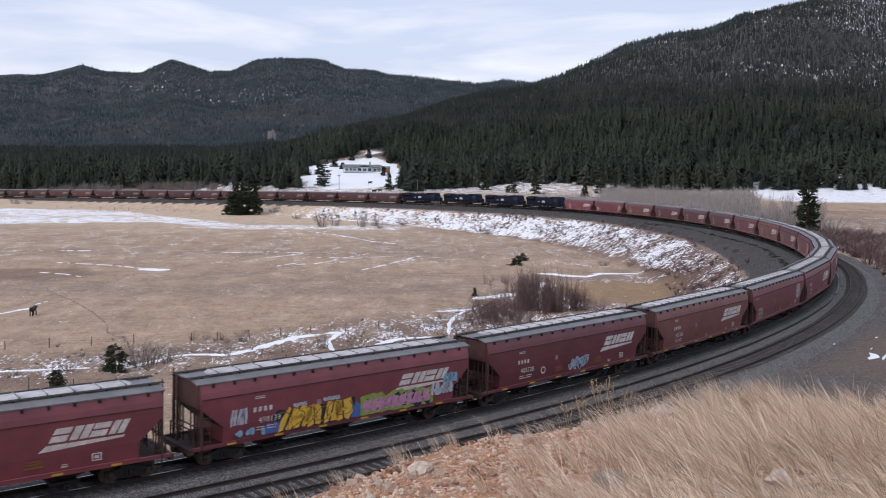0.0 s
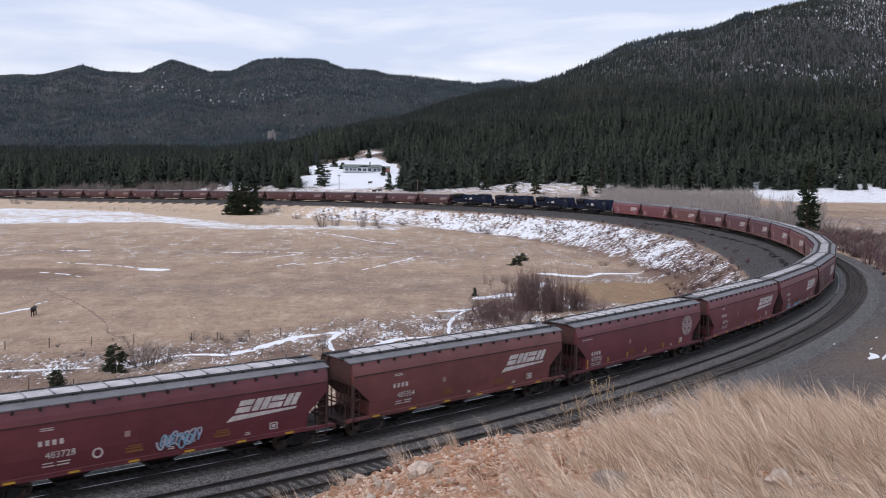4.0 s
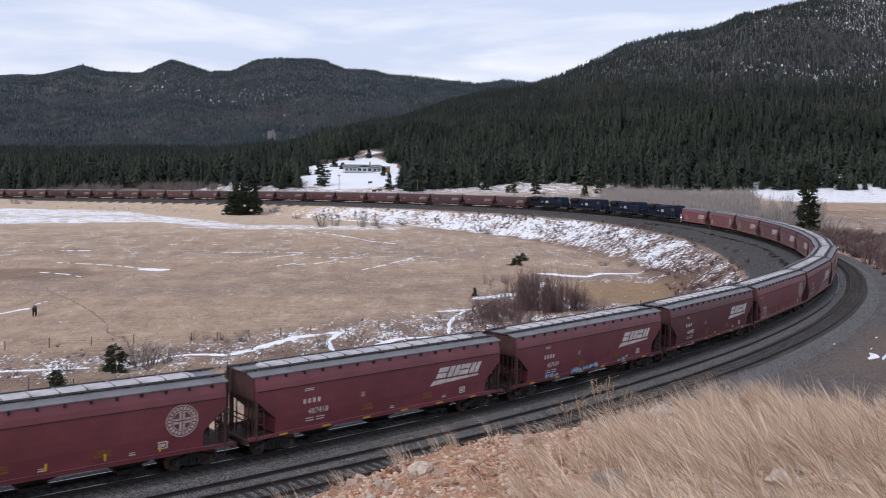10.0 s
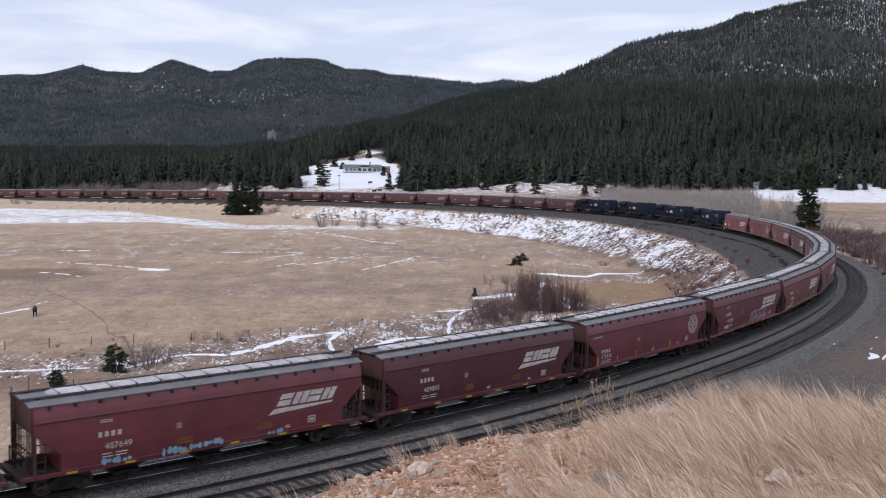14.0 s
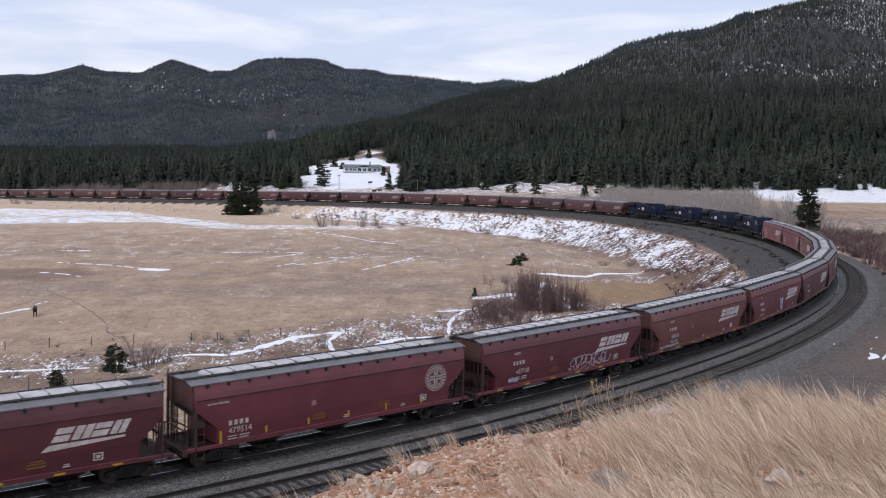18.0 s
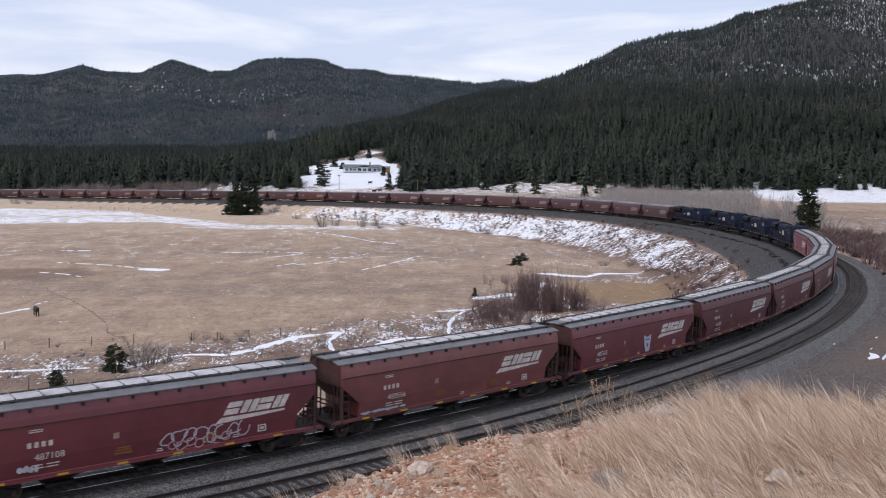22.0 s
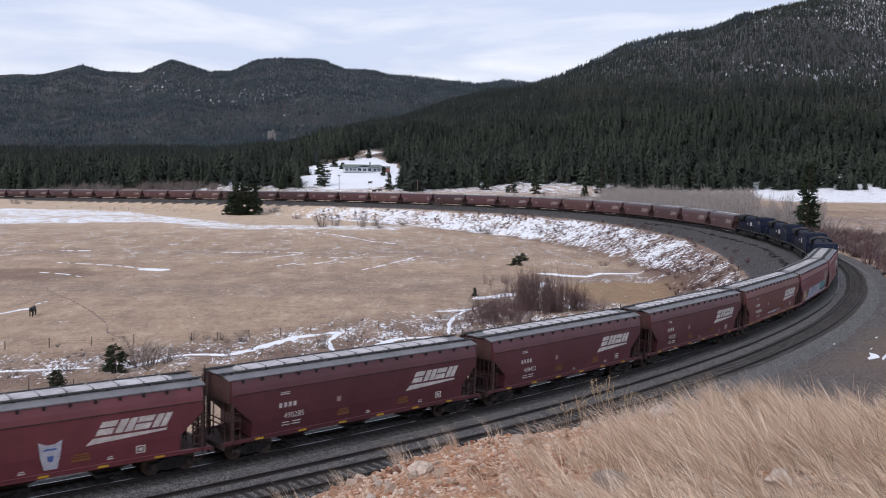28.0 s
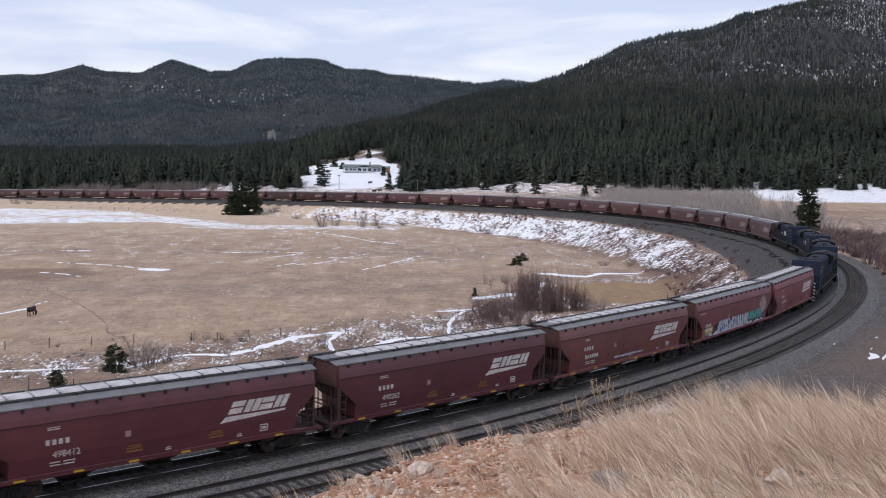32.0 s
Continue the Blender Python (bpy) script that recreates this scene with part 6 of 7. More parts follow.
def woods_material(name, lo, mid, hi):
    m, nt, b = material(name)
    isl = math_of(nt, "ADD", math_of(nt, "MULTIPLY", attr(nt, "tone"), 0.8), math_of(nt, "MULTIPLY", nt.nodes.new("ShaderNodeNewGeometry").outputs["Random Per Island"], 0.2))
    pos = world_pos(nt)
    col = ramp_of(nt, isl, [(0.0, lo), (0.5, mid), (1.0, hi)])
    stand = ramp_of(nt, noise_of(nt, pos, 0.02, 4.0, 0.6), [(0.35, (0.65, 0.7, 0.7)), (0.65, (1.3, 1.25, 1.15))])
    col = mix_of(nt, 1.0, col, stand, "MULTIPLY")
    nt.links.new(col, b.inputs["Base Color"])
    b.inputs["Roughness"].default_value = 0.9
    b.inputs["Specular IOR Level"].default_value = 0.1
    return m


def in_clearing(x, y):
    return np.hypot((x + 50 + 0.10 * (y - 540)) / 28, (y - 550) / 76) + 0.24 * wave(x / 9, y / 14, 21) < 1.03


M_FIR = woods_material("fir_woods", (0.033, 0.042, 0.036), (0.044, 0.055, 0.046), (0.057, 0.069, 0.054))
M_MTNFIR = woods_material("mountain_fir_woods", (0.031, 0.037, 0.034), (0.041, 0.048, 0.044), (0.054, 0.061, 0.054))
# blue distance haze is mixed into the colour of the far firs
M_HAZEFIR = woods_material("haze_tinted_fir_woods", (0.038, 0.051, 0.062), (0.049, 0.065, 0.079), (0.066, 0.084, 0.101))
nr = np.random.RandomState(77)
T1 = [conifer_template(155, i, 0.85 + 0.06 * (i % 5), 0.34) for i in range(10)]
T2 = [conifer_template(26, 20 + i, 0.95 + 0.06 * (i % 4), 0.8) for i in range(8)]
T3 = [conifer_template(7, 40 + i, 1.1) for i in range(6)]


def ring_points(n, d0, d1, a0, a1):
    d = np.sqrt(nr.uniform(d0 ** 2, d1 ** 2, n))
    a = nr.uniform(a0, a1, n)
    return d * np.sin(a), d * np.cos(a)


x, y = ring_points(7600, 440, 730, -0.50, 0.50)
ok = (y > forest_edge(x)) & ~in_clearing(x, y)
x, y = x[ok], y[ok]
h = (5.5 + 11.5 * nr.rand(len(x)) ** 1.3) * np.interp(y - forest_edge(x), [0, 35, 90], [1.0, 1.0, 0.8])
woods("valley_woods", x, y, h, h * nr.uniform(0.42, 0.70, len(x)), T1, M_FIR, "dense dark conifer forest along the valley edge", 1)
x, y = ring_points(48000, 700, 1500, -0.50, 0.52)
z = ground_z(x, y)
thin = np.clip((z - 48) / 60, 0, 1) * (x > -60)
ok = ((x > -130) | (y < 1250)) & (nr.rand(len(x)) > thin * (0.22 + 0.2 * wave(x / 45, y / 45, 63))) & (np.hypot(x, y) > 690)
x, y = x[ok], y[ok]
h = nr.uniform(5, 12.5, len(x)) * (1 - 0.5 * np.clip(thin[ok] * 2.5, 0, 1))
woods("mountain_woods", x, y, h, h * nr.uniform(0.30, 0.55, len(x)), T2, M_MTNFIR, "conifer forest thinning towards the rocky mountain crest", 2)
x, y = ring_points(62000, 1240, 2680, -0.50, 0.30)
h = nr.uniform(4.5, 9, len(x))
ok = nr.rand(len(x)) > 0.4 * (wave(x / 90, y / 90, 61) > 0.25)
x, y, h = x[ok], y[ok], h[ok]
woods("range_woods", x, y, h, h * nr.uniform(0.35, 0.55, len(x)), T3, M_HAZEFIR, "distant conifer forest covering the far range", 3)


# snow-plastered ledges and bare rock faces between the trees of the mountain
x, y = ring_points(42000, 800, 1345, 0.03, 0.47)
z = ground_z(x, y)
ok = (z > 44) & (wave(x / 13, y / 75, 96) + 0.7 * wave((x + 0.4 * y) / 60, y / 130, 97) + 0.5 * smooth(x / y, 0.30, 0.40) + 0.4 * (1 - smooth(x / y, 0.20, 0.27)) * (1 - smooth(z, 70, 95)) - 0.2 + 0.8 * np.clip((z - 60) / 110, 0, 0.6) + 0.45 * nr.rand(len(x)) > 1.0)
fx, fy = ring_points(14000, 1500, 2590, -0.46, 0.14)
far = (wave(fx / 60, fy / 90, 86) + 0.7 * wave(fx / 200, fy / 260, 87) + 0.5 * nr.rand(len(fx)) > 1.05) & (ground_z(fx, fy) > 45)
x, y = np.concatenate([x[ok], fx[far]]), np.concatenate([y[ok], fy[far]])
LEDGE = []
for k in range(5):
    q = np.random.RandomState(700 + k)
    w = q.uniform(-1, 1, (2, 5))
    v = [(0.5 * (j / 2 - 1) + 0.12 * w[0, j], -0.25 + 0.1 * w[1, j], 0.0) for j in range(5)] + [(0.3 * (j / 2 - 1) + 0.15 * w[1, j], 0.15, 0.55 + 0.45 * abs(w[0, j])) for j in range(5)]
    LEDGE.append((np.array(v), np.array([f for j in range(4) for f in ((j, j + 1, j + 6), (j, j + 6, j + 5))])))
m, nt, b = material("snowy_rock_ledge")
nt.links.new(ramp_of(nt, attr(nt, "tone"), [(0.0, (0.055, 0.053, 0.056)), (0.45, (0.085, 0.083, 0.087)), (0.7, (0.36, 0.365, 0.385)), (1.0, (0.86, 0.88, 0.92))]), b.inputs["Base Color"])
b.inputs["Roughness"].default_value = 0.9
h = (0.8 + 1.9 * nr.rand(len(x)) ** 2.2) * np.where(y > 1450, 1.6, 1.0)
tagged(woods("rock_ledges", x, y, h, h * nr.uniform(0.35, 1.1, len(x)), LEDGE, m, "snow-plastered rock ledges between mountain trees", 9, 0.8), "snow-plastered rock ledges between mountain trees", "rock", kind="stuff")


# pale rock towers on the slope of the far range
M_GRANITE = plain("pale_weathered_granite", (0.20, 0.19, 0.185), 0.7, 0.4, 0.9, 0, 0.6, 0.5, 2.0)
crag = new("rock_outcrop")
crag.matrix_basis = pose(-256, 1450, hz(-256, 1450))
for i, (dx, w, h) in enumerate(((-3.5, 3.2, 16), (0.5, 4.0, 20), (4.5, 3.0, 15))):
    bm = bmesh.new()
    rr = random.Random(600 + i)
    for k in range(26):
        a, f = rr.uniform(0, 6.283), rr.random()
        bm.verts.new((dx + math.cos(a) * w * (1 - 0.4 * f), math.sin(a) * w * (1 - 0.4 * f), f * h))
    bmesh.ops.convex_hull(bm, input=bm.verts[:])
    bmesh.ops.delete(bm, geom=[v for v in bm.verts if not v.link_faces], context="VERTS")
    part("pinnacle", bm, M_GRANITE, crag)
tagged(crag, "pale granite pinnacles rising out of the forest", "rock")


# ---- house in the snowy clearing ----
M_SIDING = plain("pale_blue_grey_siding", (0.42, 0.46, 0.50), 0.85, 1.0, 0.7)
M_SHINGLE = plain("grey_green_metal_roof", (0.12, 0.145, 0.13), 0.6, 0.6, 0.6)
M_TRIM = plain("white_trim", (0.75, 0.75, 0.74), 0.9, 1.0, 0.6)
M_PANE = plain("dark_window_glass", (0.03, 0.04, 0.05), 0.9, 1.0, 0.1, 0, 0)


M_POST2 = plain("chimney_stone", (0.22, 0.19, 0.17), 0.7, 3.0, 0.9)


def house():
    e = new("ranch_house")
    x0, y0 = -48.2, 573.0
    e.matrix_basis = pose(x0, y0, hz(x0, y0) - 0.2, 0, 0, 6)
    part("wall", boxes((-11, 11, -4, 4, 0, 3.0), (-3, 6, -6.5, -4, 0, 3.0)), M_SIDING, e)
    bm = bmesh.new()
    prism(bm, [(-4.7, 2.8), (0, 4.2), (4.7, 2.8), (4.7, 3.0), (0, 4.45), (-4.7, 3.0)], -11.6, 11.6, "x")
    part("roof", bm, M_SHINGLE, e, "grey-green metal roof")
    bm = bmesh.new()
    prism(bm, [(-3.6, 2.8), (1.5, 4.1), (6.6, 2.8), (6.6, 3.0), (1.5, 4.35), (-3.6, 3.0)], -7.1, 0, "y")
    part("gable_roof", bm, M_SHINGLE, e)
    part("chimney", boxes((4.4, 5.2, 0.5, 1.3, 4.2, 6.0)), M_POST2, e)
    for i, x in enumerate((-9, -6.4, -4.4, 7.6, 9.6)):
        w = part("window", boxes((x - 0.8, x + 0.8, -4.06, -3.98, 0.9, 2.3)), M_TRIM, e)
        part("pane", boxes((x - 0.68, x - 0.04, -4.09, -4.05, 1.0, 2.2), (x + 0.04, x + 0.68, -4.09, -4.05, 1.0, 2.2)), M_PANE, w)
    for x in (-1.4, 1.5, 4.4):
        w = part("window", boxes((x - 1.1, x + 1.1, -6.56, -6.48, 0.7, 2.5)), M_TRIM, e)
        part("pane", boxes((x - 0.98, x - 0.05, -6.59, -6.55, 0.8, 2.4), (x + 0.05, x + 0.98, -6.59, -6.55, 0.8, 2.4)), M_PANE, w)
    part("door", boxes((6.5, 6.55, -0.01, 0.01, 0, 0.1), (-10.9, -10.0, -4.07, -3.98, 0, 2.1)), M_TRIM, e)
    tagged(e, "low pale blue-grey ranch house in a snowy clearing", "house")


house()

# ---- fences ----
M_POST = plain("weathered_post", (0.13, 0.10, 0.085), 0.6, 4.0, 0.95)
POST = keep(rods([((0, 0, -0.3), (0, 0, 1.35))], 0.075, 6), "post", M_POST)


def fence(pts, gap, seed, label):
    r = random.Random(seed)
    e = new("wire_fence")
    prev = None
    for (ax, ay), (bx, by) in zip(pts, pts[1:]):
        n = max(1, int(math.hypot(bx - ax, by - ay) / gap))
        for i in range(n):
            x, y = ax + (bx - ax) * i / n + r.uniform(-.1, .1), ay + (by - ay) * i / n
            m = pose(x, y, hz(x, y), r.uniform(-5, 5), r.uniform(-5, 5), 0) @ Matrix.Diagonal((1, 1, r.uniform(0.85, 1.1), 1))
            part("post", POST, None, e, at=m)
            top = [Vector((x, y, hz(x, y) + zz)) for zz in (0.5, 0.85, 1.15)]
            if prev:
                for a, b in zip(prev, top):
                    part("wire", rods([(a, b)], 0.006, 3), M_BLACK, e)
            prev = top
    tagged(e, label, "fence")


fence([(-60, 131), (-44, 136), (-36.5, 139.2), (-32.8, 139.5), (-20, 146), (-5, 152)], 4.2, 1, "sagging wire fence on weathered wooden posts by the creek")
fence([(-62, 107), (-47.4, 108.9), (-32.5, 109.9)], 4.0, 2, "wire fence on grey posts at the foot of the bank")
fence([(-190, 460), (-160, 452), (-130, 440), (-104, 430)], 7.0, 3, "old fence on grey posts across the far meadow")

# ---- black cow grazing ----
M_HIDE = plain("black_hide", (0.012, 0.010, 0.010), 0.7, 5.0, 0.6)


def ball(bm, c, s, sub=2):
    bmesh.ops.create_icosphere(bm, subdivisions=sub, radius=1.0, matrix=Matrix.Translation(c) @ Matrix.Diagonal((*s, 1)))


def cow():
    e = new("cow")
    bm = bmesh.new()
    ball(bm, (0, 0, 0.92), (0.78, 0.33, 0.38))
    ball(bm, (0.5, 0, 1.0), (0.36, 0.28, 0.36))
    ball(bm, (-0.55, 0, 0.98), (0.33, 0.30, 0.34))
    part("body", bm, M_HIDE, e)
    for x in (-0.6, 0.55):
        for y in (-0.17, 0.17):
            part("leg", rods([((x, y, 0.75), (x + 0.03, y, 0.38)), ((x + 0.03, y, 0.38), (x, y, 0.0))], 0.075, 7), M_HIDE, e)
    bm = bmesh.new()
    ball(bm, (0.12, 0, 0.0), (0.26, 0.14, 0.19))
    ball(bm, (0.34, 0, -0.08), (0.25, 0.11, 0.13))
    for sy in (-1, 1):
        ball(bm, (0.2, sy * 0.18, 0.05), (0.05, 0.11, 0.05), 1)
    head = part("head", bm, M_HIDE, e, at=pose(0.78, 0, 1.12))
    part("tail", rods([((-0.85, 0, 1.15), (-0.92, 0, 0.5))], 0.025, 5), M_HIDE, e)
    e.matrix_basis = pose(-67.8, 158.8, hz(-67.8, 158.8)) @ Matrix.Scale(1.2, 4)
    tagged(e, "black cow grazing on the brown pasture", "cow")
    return e, head


COW, COW_HEAD = cow()
for i, (x, y, a) in enumerate(((-33.6, 470.0, 20), (-31.0, 472.0, 200), (-26.6, 476.0, 60), (-25.2, 477.0, 150), (-38.5, 508.0, 10))):
    o = copy_thing(COW, pose(x, y, hz(x, y), 0, 0, a))
    tagged(o, "black cow standing on snow below the house", "cow", "cattle below the house")


# ---- poles and a shed near the house ----
def power_pole(x, y, h):
    e = new("power_pole")
    e.matrix_basis = pose(x, y, hz(x, y) - 0.2)
    part("pole", rods([((0, 0, 0), (0, 0, h))], 0.14, 7), M_POST, e)
    part("crossarm", boxes((-1.0, 1.0, -0.07, 0.07, h - 0.8, h - 0.62)), M_POST, e)
    tagged(e, "weathered wooden power pole beside the clearing", "pole", "power poles")


power_pole(-52.5, 488.0, 8.0)
power_pole(-12.0, 448.0, 8.0)
shed = new("shed")
shed.matrix_basis = pose(-33.8, 570.0, hz(-33.8, 570.0) - 0.1, 0, 0, 4)
part("wall", boxes((-2.2, 2.2, -1.8, 1.8, 0, 2.4)), plain("rust_brown_boards", (0.20, 0.09, 0.06), 0.7, 2.0), shed)
bm = bmesh.new()
prism(bm, [(-2.1, 2.3), (0, 3.3), (2.1, 2.3), (2.1, 2.45), (0, 3.45), (-2.1, 2.45)], -2.5, 2.5, "x")
part("roof", bm, M_SHINGLE, shed)
tagged(shed, "small rust-brown board shed beside the house", "shed")


# ---- ties ----
def tie_pose(s, lat, lift):
    x, y, z = line_at(s, lat, lift - 0.175)
    return pose(float(x), float(y), float(z), 0, 0, math.degrees(float(np.interp(s, ARC, HEAD))))


TIE = keep(boxes((-0.115, 0.115, -1.3, 1.3, -0.17, 0.0), bevel=0.012), "tie", M_TIE)
for bed, offs, lift in TRACKS:
    far_off = offs[0] > 0
    ss = np.arange(TRACK_FROM, TRACK_TO, 0.54)
    near = (ss > -32) & (ss < 120) if far_off else (ss > 1e9)
    rng = random.Random(3)
    for s in ss[near]:
        part("tie", TIE, None, bed, at=tie_pose(s, np.interp(s, SIDING_S, offs), lift) @ pose(0, rng.uniform(-0.06, 0.06), rng.uniform(-0.012, 0.004), 0, 0, rng.uniform(-1.2, 1.2)))
    vs, fs = [], []
    for s in ss[~near]:
        m = tie_pose(s, np.interp(s, SIDING_S, offs), lift)
        n = len(vs)
        vs += [m @ Vector((x, y, z)) for x in (-0.115, 0.115) for y in (-1.3, 1.3) for z in (-0.17, 0.0)]
        fs += [tuple(n + i for i in f) for f in ((0, 1, 3, 2), (4, 6, 7, 5), (0, 4, 5, 1), (2, 3, 7, 6), (1, 5, 7, 3))]
    tagged(part("far_ties", mesh_of("far_ties", vs, fs, M_TIE), None, bed), kind="stuff")


# ---- the near hill: talus, grass, dry weeds ----
def rock_bm(seed, flat=0.7):
    r = random.Random(seed)
    bm = bmesh.new()
    for i in range(16):
        v = Vector((r.gauss(0, 1), r.gauss(0, 1), r.gauss(0, 1))).normalized()
        v = Vector([max(-0.72, min(0.72, c * 1.15)) for c in v])
        bm.verts.new((v.x * r.uniform(0.8, 1.1), v.y * r.uniform(0.65, 0.95), v.z * flat * r.uniform(0.85, 1.1)))
    res = bmesh.ops.convex_hull(bm, input=bm.verts[:])
    bmesh.ops.delete(bm, geom=[v for v in bm.verts if not v.link_faces], context="VERTS")
    return bm


def rock_material():
    m, nt, b = material("iron_stained_rock")
    co = nt.nodes.new("ShaderNodeTexCoord").outputs["Object"]
    rnd = nt.nodes.new("ShaderNodeObjectInfo").outputs["Random"]
    isl = nt.nodes.new("ShaderNodeNewGeometry").outputs["Random Per Island"]
    mixr = math_of(nt, "FRACT", math_of(nt, "ADD", rnd, isl))
    base = ramp_of(nt, mixr, [(0.0, (0.27, 0.095, 0.045)), (0.3, (0.56, 0.25, 0.125)), (0.6, (0.78, 0.52, 0.37)), (1.0, (0.88, 0.78, 0.69))])
    n = noise_of(nt, co, 2.2, 6.0, 0.65)
    col = mix_of(nt, ramp_of(nt, n, [(0.45, (0, 0, 0)), (0.65, (0.75, 0.75, 0.75))]), base, (0.72, 0.53, 0.40))
    col = mix_of(nt, ramp_of(nt, noise_of(nt, co, 5.0, 6.0, 0.7), [(0.55, (0, 0, 0)), (0.72, (0.7, 0.7, 0.7))]), col, (0.24, 0.12, 0.07))
    nt.links.new(col, b.inputs["Base Color"])
    b.inputs["Roughness"].default_value = 0.92
    bump_of(nt, b, noise_of(nt, co, 7.0, 6.0, 0.7), 0.8, 0.2)
    return m


M_ROCK = rock_material()
ROCKS = [keep(rock_bm(100 + i, 0.55 + 0.03 * (i % 10)), "rock", M_ROCK) for i in range(16)]


def talus(x, y, r):
    """How likely a stone lies here."""
    edge = 0.9 + 0.42 * (y - 7.5)
    inside = 1 / (1 + math.exp((x - edge) * 4))
    return inside


rng = random.Random(7)
slope = new("talus_slope")
tagged(slope, "loose orange and cream stones on the bare cut bank", "rocks", kind="stuff")
count = 0
spots = []
while count < 300:
    x, y = rng.uniform(-3.4, 2.6), rng.uniform(7.3, 12.6)
    if math.hypot(x, y) > 12.9 or rng.random() > talus(x, y, rng):
        continue
    s = min(0.10, 0.030 * rng.paretovariate(2.0))
    part("rock", ROCKS[rng.randrange(16)], None, slope, at=pose(x, y, hz(x, y) + s * 0.25, rng.uniform(-30, 30), rng.uniform(-30, 30), rng.uniform(0, 360)) @ Matrix.Scale(s, 4))
    count += 1
# boulders that stand out
def boulder_mesh(seed):
    """A weathered block: a ball cut by flat breaks and roughened."""
    r = random.Random(seed)
    bm = bmesh.new()
    bmesh.ops.create_icosphere(bm, subdivisions=4, radius=1.0)
    cuts = [(Vector((r.gauss(0, 1), r.gauss(0, 1), r.gauss(0, 0.8))).normalized(), r.uniform(0.55, 0.85)) for _ in range(9)]
    for v in bm.verts:
        p = v.co.copy()
        for n, d in cuts:
            over = p.dot(n) - d
            if over > 0:
                p -= n * over * 0.92
        p *= 1 + 0.10 * noise.noise(p * 2.3 + Vector((seed, 0, 0))) + 0.05 * noise.noise(p * 6.0) + 0.03 * noise.noise(p * 14.0)
        v.co = Vector((p.x * 1.15, p.y, p.z * 0.72))
    return keep(bm, "boulder", M_ROCK)


PALE_STONE = {"cream-coloured": plain("cream_stone", (0.66, 0.53, 0.44), 0.6, 2.0, 0.95, 0, 0.6, 0.1, 9.0), "pale": plain("pale_stone", (0.60, 0.50, 0.44), 0.6, 2.0, 0.95, 0, 0.6, 0.1, 9.0), "grey": plain("lichened_stone", (0.36, 0.30, 0.27), 0.45, 3.0, 0.95, 0, 0.8, 0.15, 12.0)}
for nm, x, y, s, lab in (("boulder", -0.23, 10.8, 0.15, "cream-coloured boulder among orange stones"), ("boulder", 2.75, 11.9, 0.21, "pale flat stone on the crest of the bank"), ("boulder", 2.8, 7.75, 0.13, "pale stone half hidden in dry grass"),
                         ("boulder", 1.5, 8.25, 0.17, "grey lichened stone among the grass"), ("boulder", 0.95, 11.6, 0.11, "small orange stone at the edge of the bank"), ("boulder", 5.1, 10.9, 0.16, "orange stone in the grass"), ("boulder", 3.8, 9.0, 0.15, "orange stone lying in thin grass")):
    o = new(nm, boulder_mesh(int(abs(x) * 10)))
    if lab.split()[0] in PALE_STONE:
        o.data.materials[0] = PALE_STONE[lab.split()[0]]
    o.matrix_basis = pose(x, y, hz(x, y) + s * 0.2, 8, -6, x * 77) @ Matrix.Scale(s, 4)
    tagged(o, lab, "rock")
# the small stones, joined
vs, ts = [], []
base = [(np.array([v.co[:] for v in me.vertices]), np.array([p.vertices[:] for p in me.polygons if len(p.vertices) == 3])) for me in ROCKS]
off = 0
nr = np.random.RandomState(5)
made = 0
while made < 17000:
    x, y = nr.uniform(-4.2, 7.5), nr.uniform(5.5, 13.4)
    lik = talus(x, y, None)
    if nr.rand() > 0.14 + 0.86 * lik or math.hypot(x, y) > 13.6:
        continue
    bv, bt = base[nr.randint(16)]
    s = min(0.045, 0.0135 * (1 + nr.pareto(1.9)))
    a = nr.uniform(0, 6.28)
    rot = np.array([[math.cos(a), -math.sin(a), 0], [math.sin(a), math.cos(a), 0], [0, 0, 1]])
    vs.append((bv * s) @ rot.T + np.array([x, y, 0]))
    ts.append(bt + off)
    off += len(bv)
    made += 1
cnt = [len(v) for v in vs]
vs = np.concatenate(vs)
cx = np.repeat([v for v in range(len(cnt))], cnt)
centres = np.stack([np.bincount(cx, vs[:, k]) / np.array(cnt) for k in range(2)], 1)
vs[:, 2] += ground_z(centres[:, 0], centres[:, 1])[cx]
tagged(part("small_stones", tri_mesh("small_stones", vs, np.concatenate(ts), M_ROCK), None, slope), kind="stuff")


# a broken ridge of dark clods along the inner shoulder, and stones on the outer edge of the bench
M_CLOD = plain("dark_clod_stone", (0.022, 0.02, 0.02), 0.6, 2.0, 0.95)
CLODS = [keep(rock_bm(700 + i, 0.6), "clod", M_CLOD) for i in range(6)]
ridge = tagged(new("ballast_ridge"), "broken ridge of dark clods along the shoulder", "rocks", kind="stuff")
rng = random.Random(9)
for i in range(110):
    s = 112 + 125 * rng.random()
    x, y, z = (float(q) for q in line_at(s, -3.75 - 0.5 * math.sin(s / 9) + rng.gauss(0, 0.22)))
    q = rng.uniform(0.18, 0.5)
    part("clod", CLODS[i % 6], None, ridge, at=pose(x, y, hz(x, y) + 0.05, 0, 0, rng.uniform(0, 360)) @ Matrix.Diagonal((q * 1.5, q, q * 0.7, 1)))
